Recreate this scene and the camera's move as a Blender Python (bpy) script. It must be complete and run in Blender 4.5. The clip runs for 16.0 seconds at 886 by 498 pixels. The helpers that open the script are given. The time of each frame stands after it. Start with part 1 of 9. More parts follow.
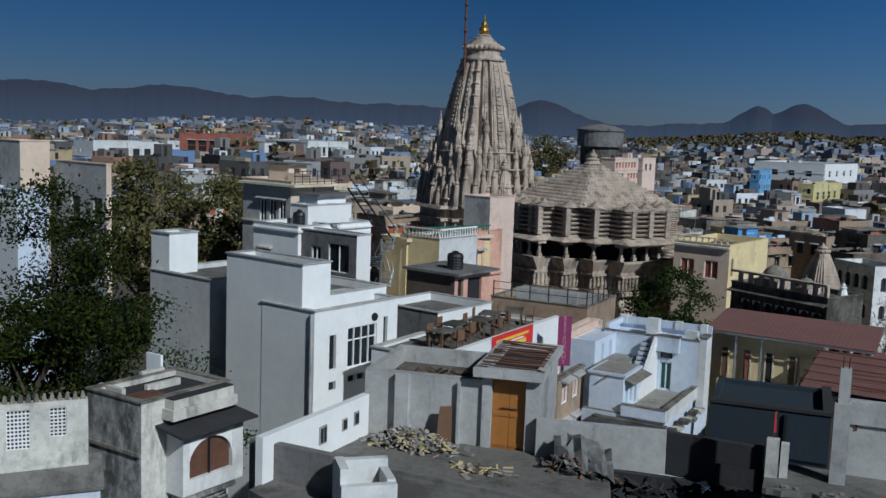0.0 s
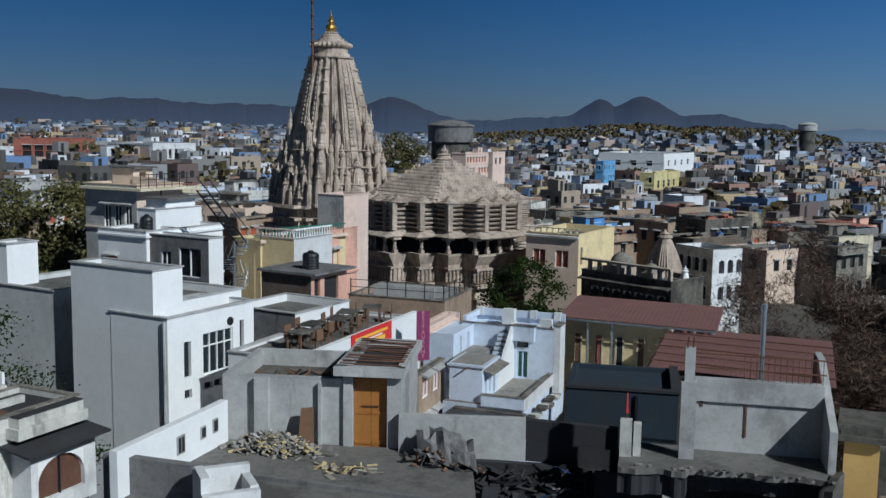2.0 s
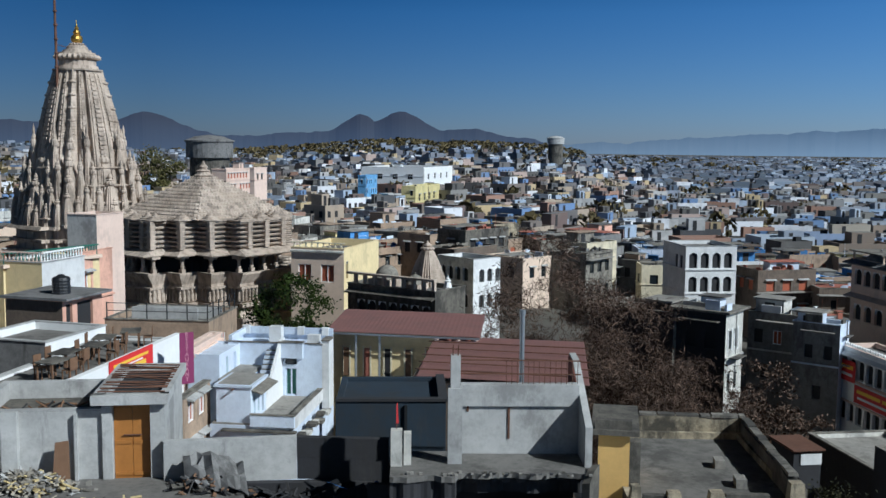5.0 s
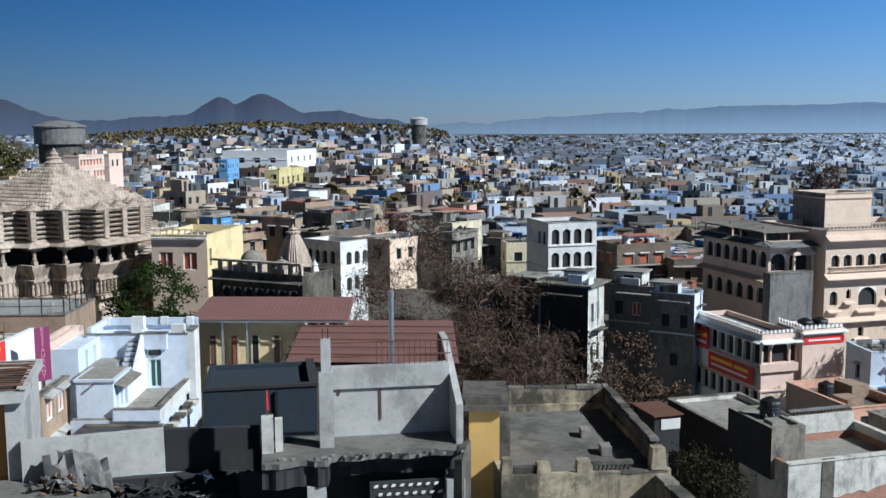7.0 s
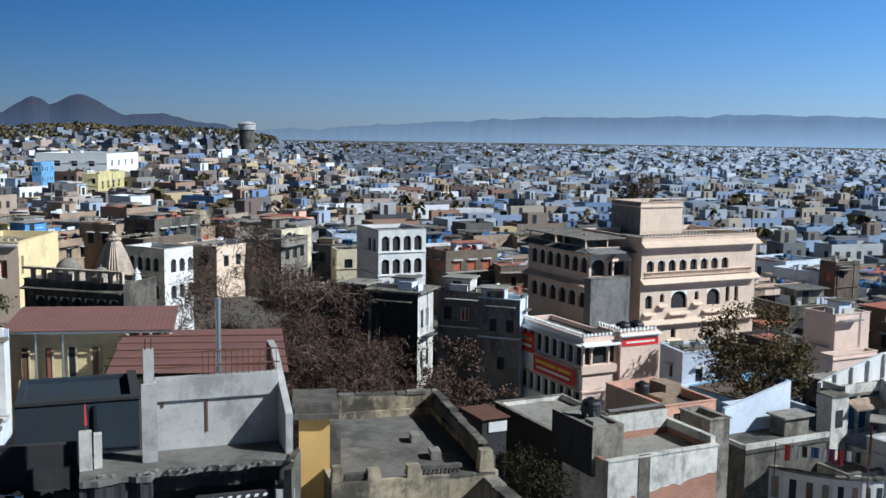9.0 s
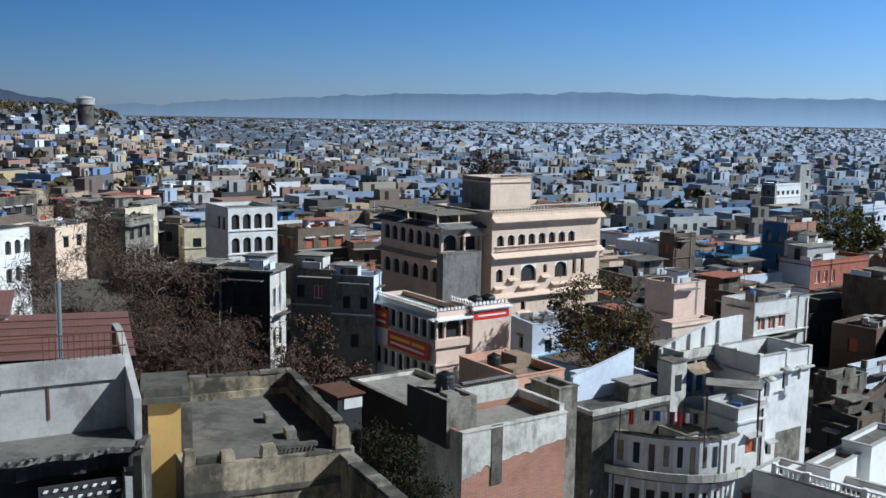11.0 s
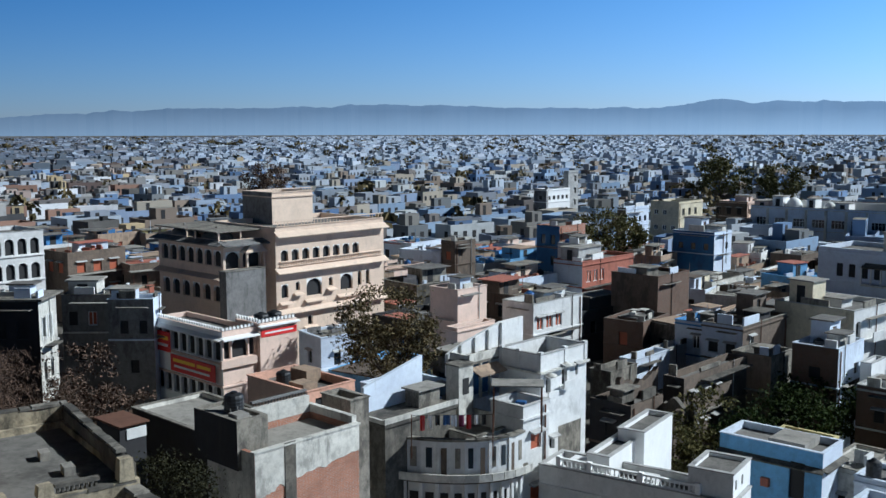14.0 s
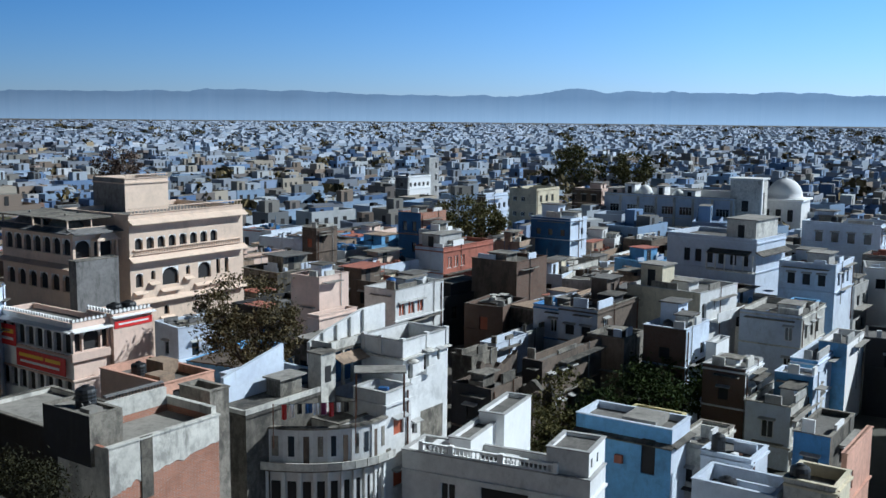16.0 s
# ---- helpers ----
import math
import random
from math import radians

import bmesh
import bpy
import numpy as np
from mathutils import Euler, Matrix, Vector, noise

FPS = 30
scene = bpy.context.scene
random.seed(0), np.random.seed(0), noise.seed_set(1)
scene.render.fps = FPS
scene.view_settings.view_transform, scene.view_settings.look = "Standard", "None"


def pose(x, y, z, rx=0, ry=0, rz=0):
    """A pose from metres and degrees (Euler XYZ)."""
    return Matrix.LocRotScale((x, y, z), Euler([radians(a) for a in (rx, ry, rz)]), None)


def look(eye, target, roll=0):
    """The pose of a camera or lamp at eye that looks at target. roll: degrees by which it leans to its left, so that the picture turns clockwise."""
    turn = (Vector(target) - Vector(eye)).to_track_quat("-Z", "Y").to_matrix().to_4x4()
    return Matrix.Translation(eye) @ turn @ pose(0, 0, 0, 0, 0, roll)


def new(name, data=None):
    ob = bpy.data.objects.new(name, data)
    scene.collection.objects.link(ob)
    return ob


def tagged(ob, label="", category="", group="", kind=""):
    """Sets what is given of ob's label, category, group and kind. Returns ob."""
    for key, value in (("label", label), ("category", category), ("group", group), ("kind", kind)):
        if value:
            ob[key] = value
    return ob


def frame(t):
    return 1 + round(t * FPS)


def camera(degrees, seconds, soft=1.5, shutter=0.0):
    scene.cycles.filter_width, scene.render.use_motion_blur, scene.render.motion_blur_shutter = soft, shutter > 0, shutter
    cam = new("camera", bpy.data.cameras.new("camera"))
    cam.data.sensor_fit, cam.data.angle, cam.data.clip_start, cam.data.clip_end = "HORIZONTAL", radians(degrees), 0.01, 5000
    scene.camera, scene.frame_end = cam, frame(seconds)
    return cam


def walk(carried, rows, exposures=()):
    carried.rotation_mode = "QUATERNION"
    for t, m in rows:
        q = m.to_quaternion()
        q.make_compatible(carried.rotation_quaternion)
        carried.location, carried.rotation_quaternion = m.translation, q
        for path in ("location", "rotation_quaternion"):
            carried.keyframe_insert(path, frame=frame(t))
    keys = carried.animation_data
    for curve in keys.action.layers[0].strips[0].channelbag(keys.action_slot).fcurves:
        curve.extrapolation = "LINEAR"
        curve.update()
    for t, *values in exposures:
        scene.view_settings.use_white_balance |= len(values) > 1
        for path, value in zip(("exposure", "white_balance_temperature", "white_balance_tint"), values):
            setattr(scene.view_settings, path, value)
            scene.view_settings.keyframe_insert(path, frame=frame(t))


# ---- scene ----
# ---------------------------------------------------------------- camera: it turns on one spot of a roof terrace
EYE = 26.0
cam = camera(48.11, 16.0, soft=1.5)
# seconds, yaw, pitch, roll
TURNS = [
    (0.0, 0.00, -6.98, -2.07),
    (0.5, -2.71, -6.88, -1.96),
    (1.0, -4.95, -6.66, -1.73),
    (1.5, -6.43, -6.52, -1.14),
    (2.0, -8.53, -6.92, -0.86),
    (2.5, -10.59, -6.96, -0.65),
    (3.0, -12.84, -6.89, -0.38),
    (3.5, -15.17, -6.84, -0.45),
    (4.0, -18.14, -6.92, -0.24),
    (4.5, -20.18, -6.67, -0.18),
    (5.0, -22.14, -5.91, -0.52),
    (5.2, -23.06, -5.70, -0.71),
    (7.5, -32.44, -7.18, 0.49),
    (8.0, -35.30, -6.90, 0.55),
    (8.5, -37.52, -6.83, 0.61),
    (8.7, -38.48, -6.69, -0.06),
    (10.8, -46.68, -7.56, -0.54),
    (11.0, -48.21, -7.75, -0.95),
    (11.5, -51.21, -7.83, -0.50),
    (12.0, -53.07, -7.55, -0.59),
    (12.5, -55.05, -7.46, -0.28),
    (13.0, -56.90, -7.53, -0.05),
    (13.5, -58.63, -6.97, 0.11),
    (14.0, -60.84, -6.93, 0.11),
    (14.5, -62.38, -7.39, 0.46),
    (15.0, -64.07, -7.88, 0.37),
    (15.5, -66.66, -7.81, 0.28),
    (16.0, -68.79, -7.66, -0.56),
]
walk(cam, [(t, pose(0, 0, EYE, 90 + pitch, roll, yaw)) for t, yaw, pitch, roll in TURNS],
     exposures=[(0.0, -0.64, 5200, 4), (2.0, -0.46, 5200, 4), (5.0, -0.03, 5200, 3), (8.0, 0.36, 5300, 5), (11.0, 0.18, 5250, 4), (16.0, 0.18, 5150, 3)])

# ---------------------------------------------------------------- sky and sun
SUN_AZ, SUN_EL = 144.5, 36.0          # degrees clockwise from +y, and above the horizon
world = bpy.data.worlds.new("world")
scene.world = world
world.use_nodes = True
wn = world.node_tree.nodes
sky = wn.new("ShaderNodeTexSky")
sky.sky_type = "NISHITA"
sky.sun_disc = False
sky.sun_elevation, sky.sun_rotation = radians(SUN_EL), radians(SUN_AZ)
sky.air_density, sky.dust_density, sky.ozone_density, sky.altitude = 1.0, 0.3, 3.0, 600
wn["Background"].inputs["Strength"].default_value = 0.05
# winter haze: the sky pales and greys towards the horizon, and is a deep blue above
tc = wn.new("ShaderNodeTexCoord")
up = wn.new("ShaderNodeSeparateXYZ")
fade = wn.new("ShaderNodeMapRange")
fade.inputs["From Min"].default_value, fade.inputs["From Max"].default_value = -0.02, 0.20
tint = wn.new("ShaderNodeMix")
tint.data_type = "RGBA"
tint.inputs[6].default_value, tint.inputs[7].default_value = (0.62, 0.68, 0.98, 1), (0.20, 0.54, 0.90, 1)
pale = wn.new("ShaderNodeMix")
pale.data_type = "RGBA"
pale.inputs[6].default_value, pale.inputs[7].default_value = (0.18, 0.53, 0.90, 1), (0.48, 0.66, 0.80, 1)
air = wn.new("ShaderNodeMix")
air.data_type, air.blend_type = "RGBA", "MULTIPLY"
air.inputs[0].default_value = 1.0
# brighter towards the sun, where the haze scatters forward
side = wn.new("ShaderNodeVectorMath")
side.operation = "DOT_PRODUCT"
side.inputs[1].default_value = (math.sin(radians(SUN_AZ)), math.cos(radians(SUN_AZ)), 0.0)
glow = wn.new("ShaderNodeMapRange")
for i, v in zip((1, 2, 3, 4), (-0.75, 0.5, 0.72, 3.0)):
    glow.inputs[i].default_value = v
sunward = wn.new("ShaderNodeMapRange")
sunward.inputs[1].default_value, sunward.inputs[2].default_value = -0.6, 0.6
amount = wn.new("ShaderNodeMath")
amount.operation = "MULTIPLY"
amount.inputs[1].default_value = 0.043
# the clear winter sky deepens towards the zenith
deep = wn.new("ShaderNodeMapRange")
for i, v in zip((1, 2, 3, 4), (0.13, 0.32, 1.0, 0.06)):
    deep.inputs[i].default_value = v
depth = wn.new("ShaderNodeMath")
depth.operation = "MULTIPLY"
for a, c in ((tc.outputs["Generated"], side.inputs[0]), (side.outputs["Value"], glow.inputs[0]), (glow.outputs[0], amount.inputs[0]), (side.outputs["Value"], sunward.inputs[0]), (sunward.outputs[0], pale.inputs[0]), (pale.outputs[2], tint.inputs[7]), (up.outputs[2], deep.inputs[0]), (amount.outputs[0], depth.inputs[0]), (deep.outputs[0], depth.inputs[1]), (depth.outputs[0], wn["Background"].inputs["Strength"])):
    world.node_tree.links.new(a, c)
for a, c in ((tc.outputs["Generated"], up.inputs[0]), (up.outputs[2], fade.inputs[0]), (fade.outputs[0], tint.inputs[0]), (sky.outputs[0], air.inputs[6]), (tint.outputs[2], air.inputs[7]), (air.outputs[2], wn["Background"].inputs["Color"])):
    world.node_tree.links.new(a, c)
sun = bpy.data.lights.new("sun", "SUN")
sun.energy, sun.angle, sun.color = 5.0, radians(0.6), (1.0, 0.91, 0.79)
so = new("sun", sun)
sd = Vector((math.sin(radians(SUN_AZ)) * math.cos(radians(SUN_EL)), math.cos(radians(SUN_AZ)) * math.cos(radians(SUN_EL)), math.sin(radians(SUN_EL))))
so.matrix_world = look(sd * 300, (0, 0, 0))

# ---------------------------------------------------------------- materials
def material(name):
    m = bpy.data.materials.new(name)
    m.use_nodes = True
    return m, m.node_tree, m.node_tree.nodes["Principled BSDF"]


def noise_tex(nt, scale, detail=4, rough=0.6, stretch=None):
    geo = nt.nodes.new("ShaderNodeNewGeometry")
    n = nt.nodes.new("ShaderNodeTexNoise")
    n.inputs["Scale"].default_value, n.inputs["Detail"].default_value, n.inputs["Roughness"].default_value = scale, detail, rough
    if stretch:
        mp = nt.nodes.new("ShaderNodeMapping")
        mp.inputs["Scale"].default_value = stretch
        nt.links.new(geo.outputs["Position"], mp.inputs["Vector"])
        nt.links.new(mp.outputs[0], n.inputs["Vector"])
    else:
        nt.links.new(geo.outputs["Position"], n.inputs["Vector"])
    return n.outputs["Fac"]


def ramp(nt, fac, stops):
    r = nt.nodes.new("ShaderNodeValToRGB")
    while len(r.color_ramp.elements) < len(stops):
        r.color_ramp.elements.new(0.5)
    for e, (p, c) in zip(r.color_ramp.elements, stops):
        e.position = p
        e.color = (c, c, c, 1) if isinstance(c, (int, float)) else (*c, 1)
    nt.links.new(fac, r.inputs[0])
    return r.outputs[0]


def mix(nt, fac, a, b, mode="MIX"):
    n = nt.nodes.new("ShaderNodeMix")
    n.data_type, n.blend_type = "RGBA", mode
    for s, v in ((0, fac), (6, a), (7, b)):
        if isinstance(v, (int, float)):
            n.inputs[s].default_value = v
        elif isinstance(v, tuple):
            n.inputs[s].default_value = (*v, 1)
        else:
            nt.links.new(v, n.inputs[s])
    return n.outputs[2]


def bump(nt, bsdf, height, strength=0.3, dist=0.03):
    b = nt.nodes.new("ShaderNodeBump")
    b.inputs["Strength"].default_value, b.inputs["Distance"].default_value = strength, dist
    nt.links.new(height, b.inputs["Height"])
    nt.links.new(b.outputs[0], bsdf.inputs["Normal"])


def plaster(name, col, grime=0.5, dark=(0.05, 0.047, 0.043), rough=0.9, vary=0.25, fine=7.0):
    """Painted lime plaster: cloudy tone, rain streaks running down, patches of black mould, fine grain."""
    m, nt, b = material(name)
    cloud = noise_tex(nt, 0.45, 5, 0.65)
    c1 = mix(nt, ramp(nt, cloud, [(0.3, 0.0), (0.7, 1.0)]), tuple(v * (1 - vary) for v in col), tuple(min(0.9, v * (1 + vary * 0.4)) for v in col))
    streak = noise_tex(nt, 1.0, 7, 0.72, (2.0, 2.0, 0.4))
    c2 = mix(nt, ramp(nt, streak, [(0.60 - 0.09 * grime, 0.0), (0.74 - 0.06 * grime, min(1.0, grime * 1.15))]), c1, dark)
    patch = noise_tex(nt, 0.55, 10, 0.72, (1.0, 1.0, 0.6))
    c3 = mix(nt, ramp(nt, patch, [(0.58 - 0.10 * grime, 0.0), (0.66 - 0.08 * grime, min(1.0, grime * 1.1))]), c2, tuple(0.5 * (d + v * 0.22) for d, v in zip(dark, col)))
    spot = noise_tex(nt, 2.4, 9, 0.78)
    c3 = mix(nt, ramp(nt, spot, [(0.44, 0.0), (0.64, min(0.9, 0.04 + 0.85 * grime))]), c3, tuple(0.45 * v * (1 - 0.5 * grime) + 0.3 * q for v, q in zip(col, dark)))
    info = nt.nodes.new("ShaderNodeObjectInfo")
    c4 = mix(nt, 1.0, c3, ramp(nt, info.outputs["Random"], [(0.0, 0.86), (1.0, 1.0)]), "MULTIPLY")
    nt.links.new(c4, b.inputs["Base Color"])
    b.inputs["Roughness"].default_value = rough
    bump(nt, b, noise_tex(nt, fine, 6, 0.7), 0.25, 0.018)
    return m


def plain(name, col, rough=0.7, metal=0.0, vary=0.2, scale=3.0):
    m, nt, b = material(name)
    f = noise_tex(nt, scale, 5, 0.65)
    nt.links.new(mix(nt, f, tuple(v * (1 - vary) for v in col), tuple(min(1.0, v * (1 + vary)) for v in col)), b.inputs["Base Color"])
    b.inputs["Roughness"].default_value, b.inputs["Metallic"].default_value = rough, metal
    bump(nt, b, noise_tex(nt, scale * 6, 4), 0.2, 0.01)
    return m


M = {
    "white": plaster("white_plaster", (0.78, 0.78, 0.77), 0.22, vary=0.18),
    "clean": plaster("clean_white_paint", (0.88, 0.88, 0.87), 0.07, vary=0.06),
    "oldwhite": plaster("stained_white_plaster", (0.70, 0.68, 0.62), 0.5),
    "bluewhite": plaster("pale_blue_wash", (0.68, 0.75, 0.89), 0.2, vary=0.15),
    "blue": plaster("blue_wash", (0.11, 0.30, 0.64), 0.35),
    "deepblue": plaster("deep_blue_wash", (0.05, 0.15, 0.34), 0.35),
    "cream": plaster("cream_paint", (0.74, 0.66, 0.48), 0.30),
    "ivory": plaster("ivory_paint", (0.76, 0.60, 0.47), 0.15, vary=0.1),
    "yellow": plaster("yellow_ochre_paint", (0.72, 0.50, 0.16), 0.30),
    "paleyellow": plaster("pale_yellow_paint", (0.76, 0.66, 0.32), 0.30),
    "pink": plaster("pink_paint", (0.72, 0.42, 0.31), 0.3),
    "palepink": plaster("pale_pink_paint", (0.78, 0.60, 0.50), 0.15, vary=0.12),
    "rust": plaster("rust_red_paint", (0.42, 0.15, 0.10), 0.4),
    "grey": plaster("grey_cement", (0.23, 0.225, 0.22), 0.6),
    "lightgrey": plaster("light_cement", (0.50, 0.495, 0.48), 0.4),
    "slab": plaster("cement_roof", (0.19, 0.18, 0.165), 0.6, fine=4.0),
    "paleslab": plaster("pale_cement_roof", (0.34, 0.32, 0.285), 0.45, fine=4.0),
    "old": plaster("weathered_lime_stone", (0.16, 0.145, 0.12), 0.9),
    "brownwall": plaster("brown_mud_plaster", (0.17, 0.13, 0.10), 0.6),
    # sooty cement; its black also stands for shade on court and lane walls
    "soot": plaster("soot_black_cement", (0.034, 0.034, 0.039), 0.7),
    # blue cement, darkened further to carry the court's shade
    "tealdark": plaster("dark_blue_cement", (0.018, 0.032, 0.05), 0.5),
    "lichen": plaster("lichen_yellow_stone", (0.46, 0.39, 0.27), 0.95, dark=(0.03, 0.03, 0.028)),
    "paleold": plaster("pale_lime_stone", (0.30, 0.275, 0.23), 0.8),
    "tan": plaster("tan_wash", (0.42, 0.31, 0.22), 0.45),
    "straw": plain("straw_and_paper", (0.50, 0.40, 0.20), 0.9, vary=0.4, scale=2.0),
    "salmon": plaster("salmon_red_paint", (0.52, 0.20, 0.13), 0.3),
    "brightyellow": plaster("bright_yellow_paint", (0.84, 0.54, 0.18), 0.15, vary=0.1),
    "mould": plaster("mouldy_white_plaster", (0.46, 0.46, 0.44), 0.95),
    "butter": plaster("butter_yellow_paint", (0.80, 0.65, 0.36), 0.2, vary=0.12),
    "mint": plaster("mint_paint", (0.42, 0.60, 0.50), 0.3),
    "sky": plaster("bright_blue_paint", (0.20, 0.44, 0.75), 0.3),
    # near black, also painted where only unlit depth would be
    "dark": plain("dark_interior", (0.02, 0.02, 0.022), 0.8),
    "tankblack": plain("black_plastic", (0.015, 0.016, 0.018), 0.45),
    "tankblue": plain("blue_plastic", (0.03, 0.10, 0.28), 0.45),
    "door": plain("orange_brown_door_paint", (0.36, 0.15, 0.03), 0.55, vary=0.25, scale=5.0),
    "greendoor": plain("green_door_paint", (0.03, 0.14, 0.10), 0.5),
    "wood": plain("weathered_wood", (0.16, 0.09, 0.05), 0.8, vary=0.35),
    "shutter": plain("brick_red_shutter", (0.35, 0.09, 0.04), 0.6),
    "steel": plain("galvanised_steel", (0.38, 0.40, 0.42), 0.45, 0.8),
    "rusty": plain("rusty_iron", (0.14, 0.07, 0.045), 0.85, 0.3, vary=0.5),
    "gold": plain("gilded_metal", (0.75, 0.48, 0.12), 0.3, 0.9),
    "redcloth": plain("red_banner_vinyl", (0.62, 0.03, 0.03), 0.5, vary=0.1),
    "yellowink": plain("yellow_print", (0.85, 0.55, 0.05), 0.5, vary=0.05),
    "whiteink": plain("white_print", (0.8, 0.8, 0.8), 0.5, vary=0.05),
    "letterink": plain("faded_pink_lettering", (0.55, 0.28, 0.34), 0.5, vary=0.1),
    "purple": plain("maroon_sign_vinyl", (0.20, 0.03, 0.10), 0.5, vary=0.15),
    "rubble": plain("broken_stone", (0.30, 0.27, 0.22), 0.9, vary=0.5, scale=2.0),
    "bark": plain("tree_bark", (0.10, 0.075, 0.055), 0.9, vary=0.4),
    "red": plain("red_plastic", (0.5, 0.03, 0.03), 0.5),
}


def glass_mat():
    m, nt, b = material("window_glass")
    b.inputs["Base Color"].default_value = (0.015, 0.02, 0.025, 1)
    b.inputs["Roughness"].default_value = 0.12
    return m


M["glass"] = glass_mat()


def brick_mat(name, a, c, mortar):
    m, nt, b = material(name)
    geo = nt.nodes.new("ShaderNodeNewGeometry")
    sep = nt.nodes.new("ShaderNodeSeparateXYZ")
    nt.links.new(geo.outputs["Position"], sep.inputs[0])
    add = nt.nodes.new("ShaderNodeMath")
    nt.links.new(sep.outputs[0], add.inputs[0]), nt.links.new(sep.outputs[1], add.inputs[1])
    com = nt.nodes.new("ShaderNodeCombineXYZ")
    nt.links.new(add.outputs[0], com.inputs[0]), nt.links.new(sep.outputs[2], com.inputs[1])
    t = nt.nodes.new("ShaderNodeTexBrick")
    nt.links.new(com.outputs[0], t.inputs["Vector"])
    t.inputs["Scale"].default_value = 1.0
    t.inputs["Brick Width"].default_value, t.inputs["Row Height"].default_value, t.inputs["Mortar Size"].default_value = 0.23, 0.075, 0.008
    t.inputs["Color1"].default_value, t.inputs["Color2"].default_value, t.inputs["Mortar"].default_value = (*a, 1), (*c, 1), (*mortar, 1)
    patch = noise_tex(nt, 0.7, 6, 0.7)
    nt.links.new(mix(nt, ramp(nt, patch, [(0.5, 0.0), (0.75, 0.7)]), t.outputs["Color"], tuple(v * 0.45 for v in a)), b.inputs["Base Color"])
    b.inputs["Roughness"].default_value = 0.92
    bump(nt, b, t.outputs["Fac"], -0.5, 0.02)
    return m


M["brick"] = brick_mat("worn_brick", (0.40, 0.17, 0.10), (0.30, 0.13, 0.08), (0.35, 0.30, 0.26))
M["darkbrick"] = brick_mat("dark_brick", (0.15, 0.085, 0.06), (0.11, 0.07, 0.05), (0.14, 0.12, 0.10))


def temple_mat():
    m, nt, b = material("carved_temple_stone")
    big = noise_tex(nt, 0.35, 5, 0.6)
    c1 = mix(nt, ramp(nt, big, [(0.3, 0.0), (0.7, 1.0)]), (0.37, 0.295, 0.23), (0.57, 0.475, 0.39))
    streak = noise_tex(nt, 1.0, 7, 0.75, (1.3, 1.3, 0.3))
    c2 = mix(nt, ramp(nt, streak, [(0.46, 0.0), (0.64, 0.7)]), c1, (0.085, 0.07, 0.055))
    nt.links.new(c2, b.inputs["Base Color"])
    b.inputs["Roughness"].default_value = 0.92
    v = nt.nodes.new("ShaderNodeTexVoronoi")
    g = nt.nodes.new("ShaderNodeNewGeometry")
    v.inputs["Scale"].default_value = 7.0
    nt.links.new(g.outputs["Position"], v.inputs["Vector"])
    bump(nt, b, v.outputs["Distance"], 0.35, 0.04)
    return m


M["temple"] = temple_mat()


def metal_roof_mat():
    m, nt, b = material("red_corrugated_metal")
    f = noise_tex(nt, 0.8, 6, 0.7)
    nt.links.new(mix(nt, ramp(nt, f, [(0.35, 0.0), (0.75, 1.0)]), (0.235, 0.115, 0.10), (0.165, 0.095, 0.085)), b.inputs["Base Color"])
    b.inputs["Roughness"].default_value = 0.6
    return m


M["redroof"] = metal_roof_mat()


def leaf_mat(name, a, c):
    m, nt, b = material(name)
    g = nt.nodes.new("ShaderNodeNewGeometry")
    nt.links.new(ramp(nt, g.outputs["Random Per Island"], [(0.0, a), (1.0, c)]), b.inputs["Base Color"])
    b.inputs["Roughness"].default_value = 0.8
    b.inputs["Specular IOR Level"].default_value = 0.1
    return m


M["leaf"] = leaf_mat("green_leaves", (0.007, 0.015, 0.004), (0.045, 0.064, 0.013))
M["midleaf"] = leaf_mat("sunlit_green_leaves", (0.003, 0.006, 0.002), (0.040, 0.053, 0.007))
M["sunleaf"] = leaf_mat("yellow_green_leaves", (0.016, 0.030, 0.004), (0.13, 0.16, 0.022))
M["oliveleaf"] = leaf_mat("olive_leaves", (0.040, 0.045, 0.016), (0.16, 0.14, 0.055))
M["dryleaf"] = leaf_mat("dry_brown_leaves", (0.020, 0.014, 0.011), (0.17, 0.115, 0.085))
M["darkleaf"] = leaf_mat("dark_olive_leaves", (0.008, 0.009, 0.005), (0.046, 0.044, 0.022))
M["winterleaf"] = leaf_mat("brown_olive_leaves", (0.030, 0.027, 0.013), (0.19, 0.15, 0.075))


def city_mat(name, tones, dirt):
    """Washes of a far quarter: one tone for each house."""
    m, nt, b = material(name)
    g = nt.nodes.new("ShaderNodeNewGeometry")
    r = nt.nodes.new("ShaderNodeValToRGB")
    r.color_ramp.interpolation = "CONSTANT"
    while len(r.color_ramp.elements) < len(tones):
        r.color_ramp.elements.new(0.5)
    for i, (e, c) in enumerate(zip(r.color_ramp.elements, tones)):
        e.position, e.color = i / len(tones), (*c, 1)
    nt.links.new(g.outputs["Random Per Island"], r.inputs[0])
    st = noise_tex(nt, 0.35, 6, 0.7)
    nt.links.new(mix(nt, ramp(nt, st, [(0.5, 0.0), (0.75, dirt)]), r.outputs[0], (0.16, 0.15, 0.14)), b.inputs["Base Color"])
    b.inputs["Roughness"].default_value = 0.9
    return m


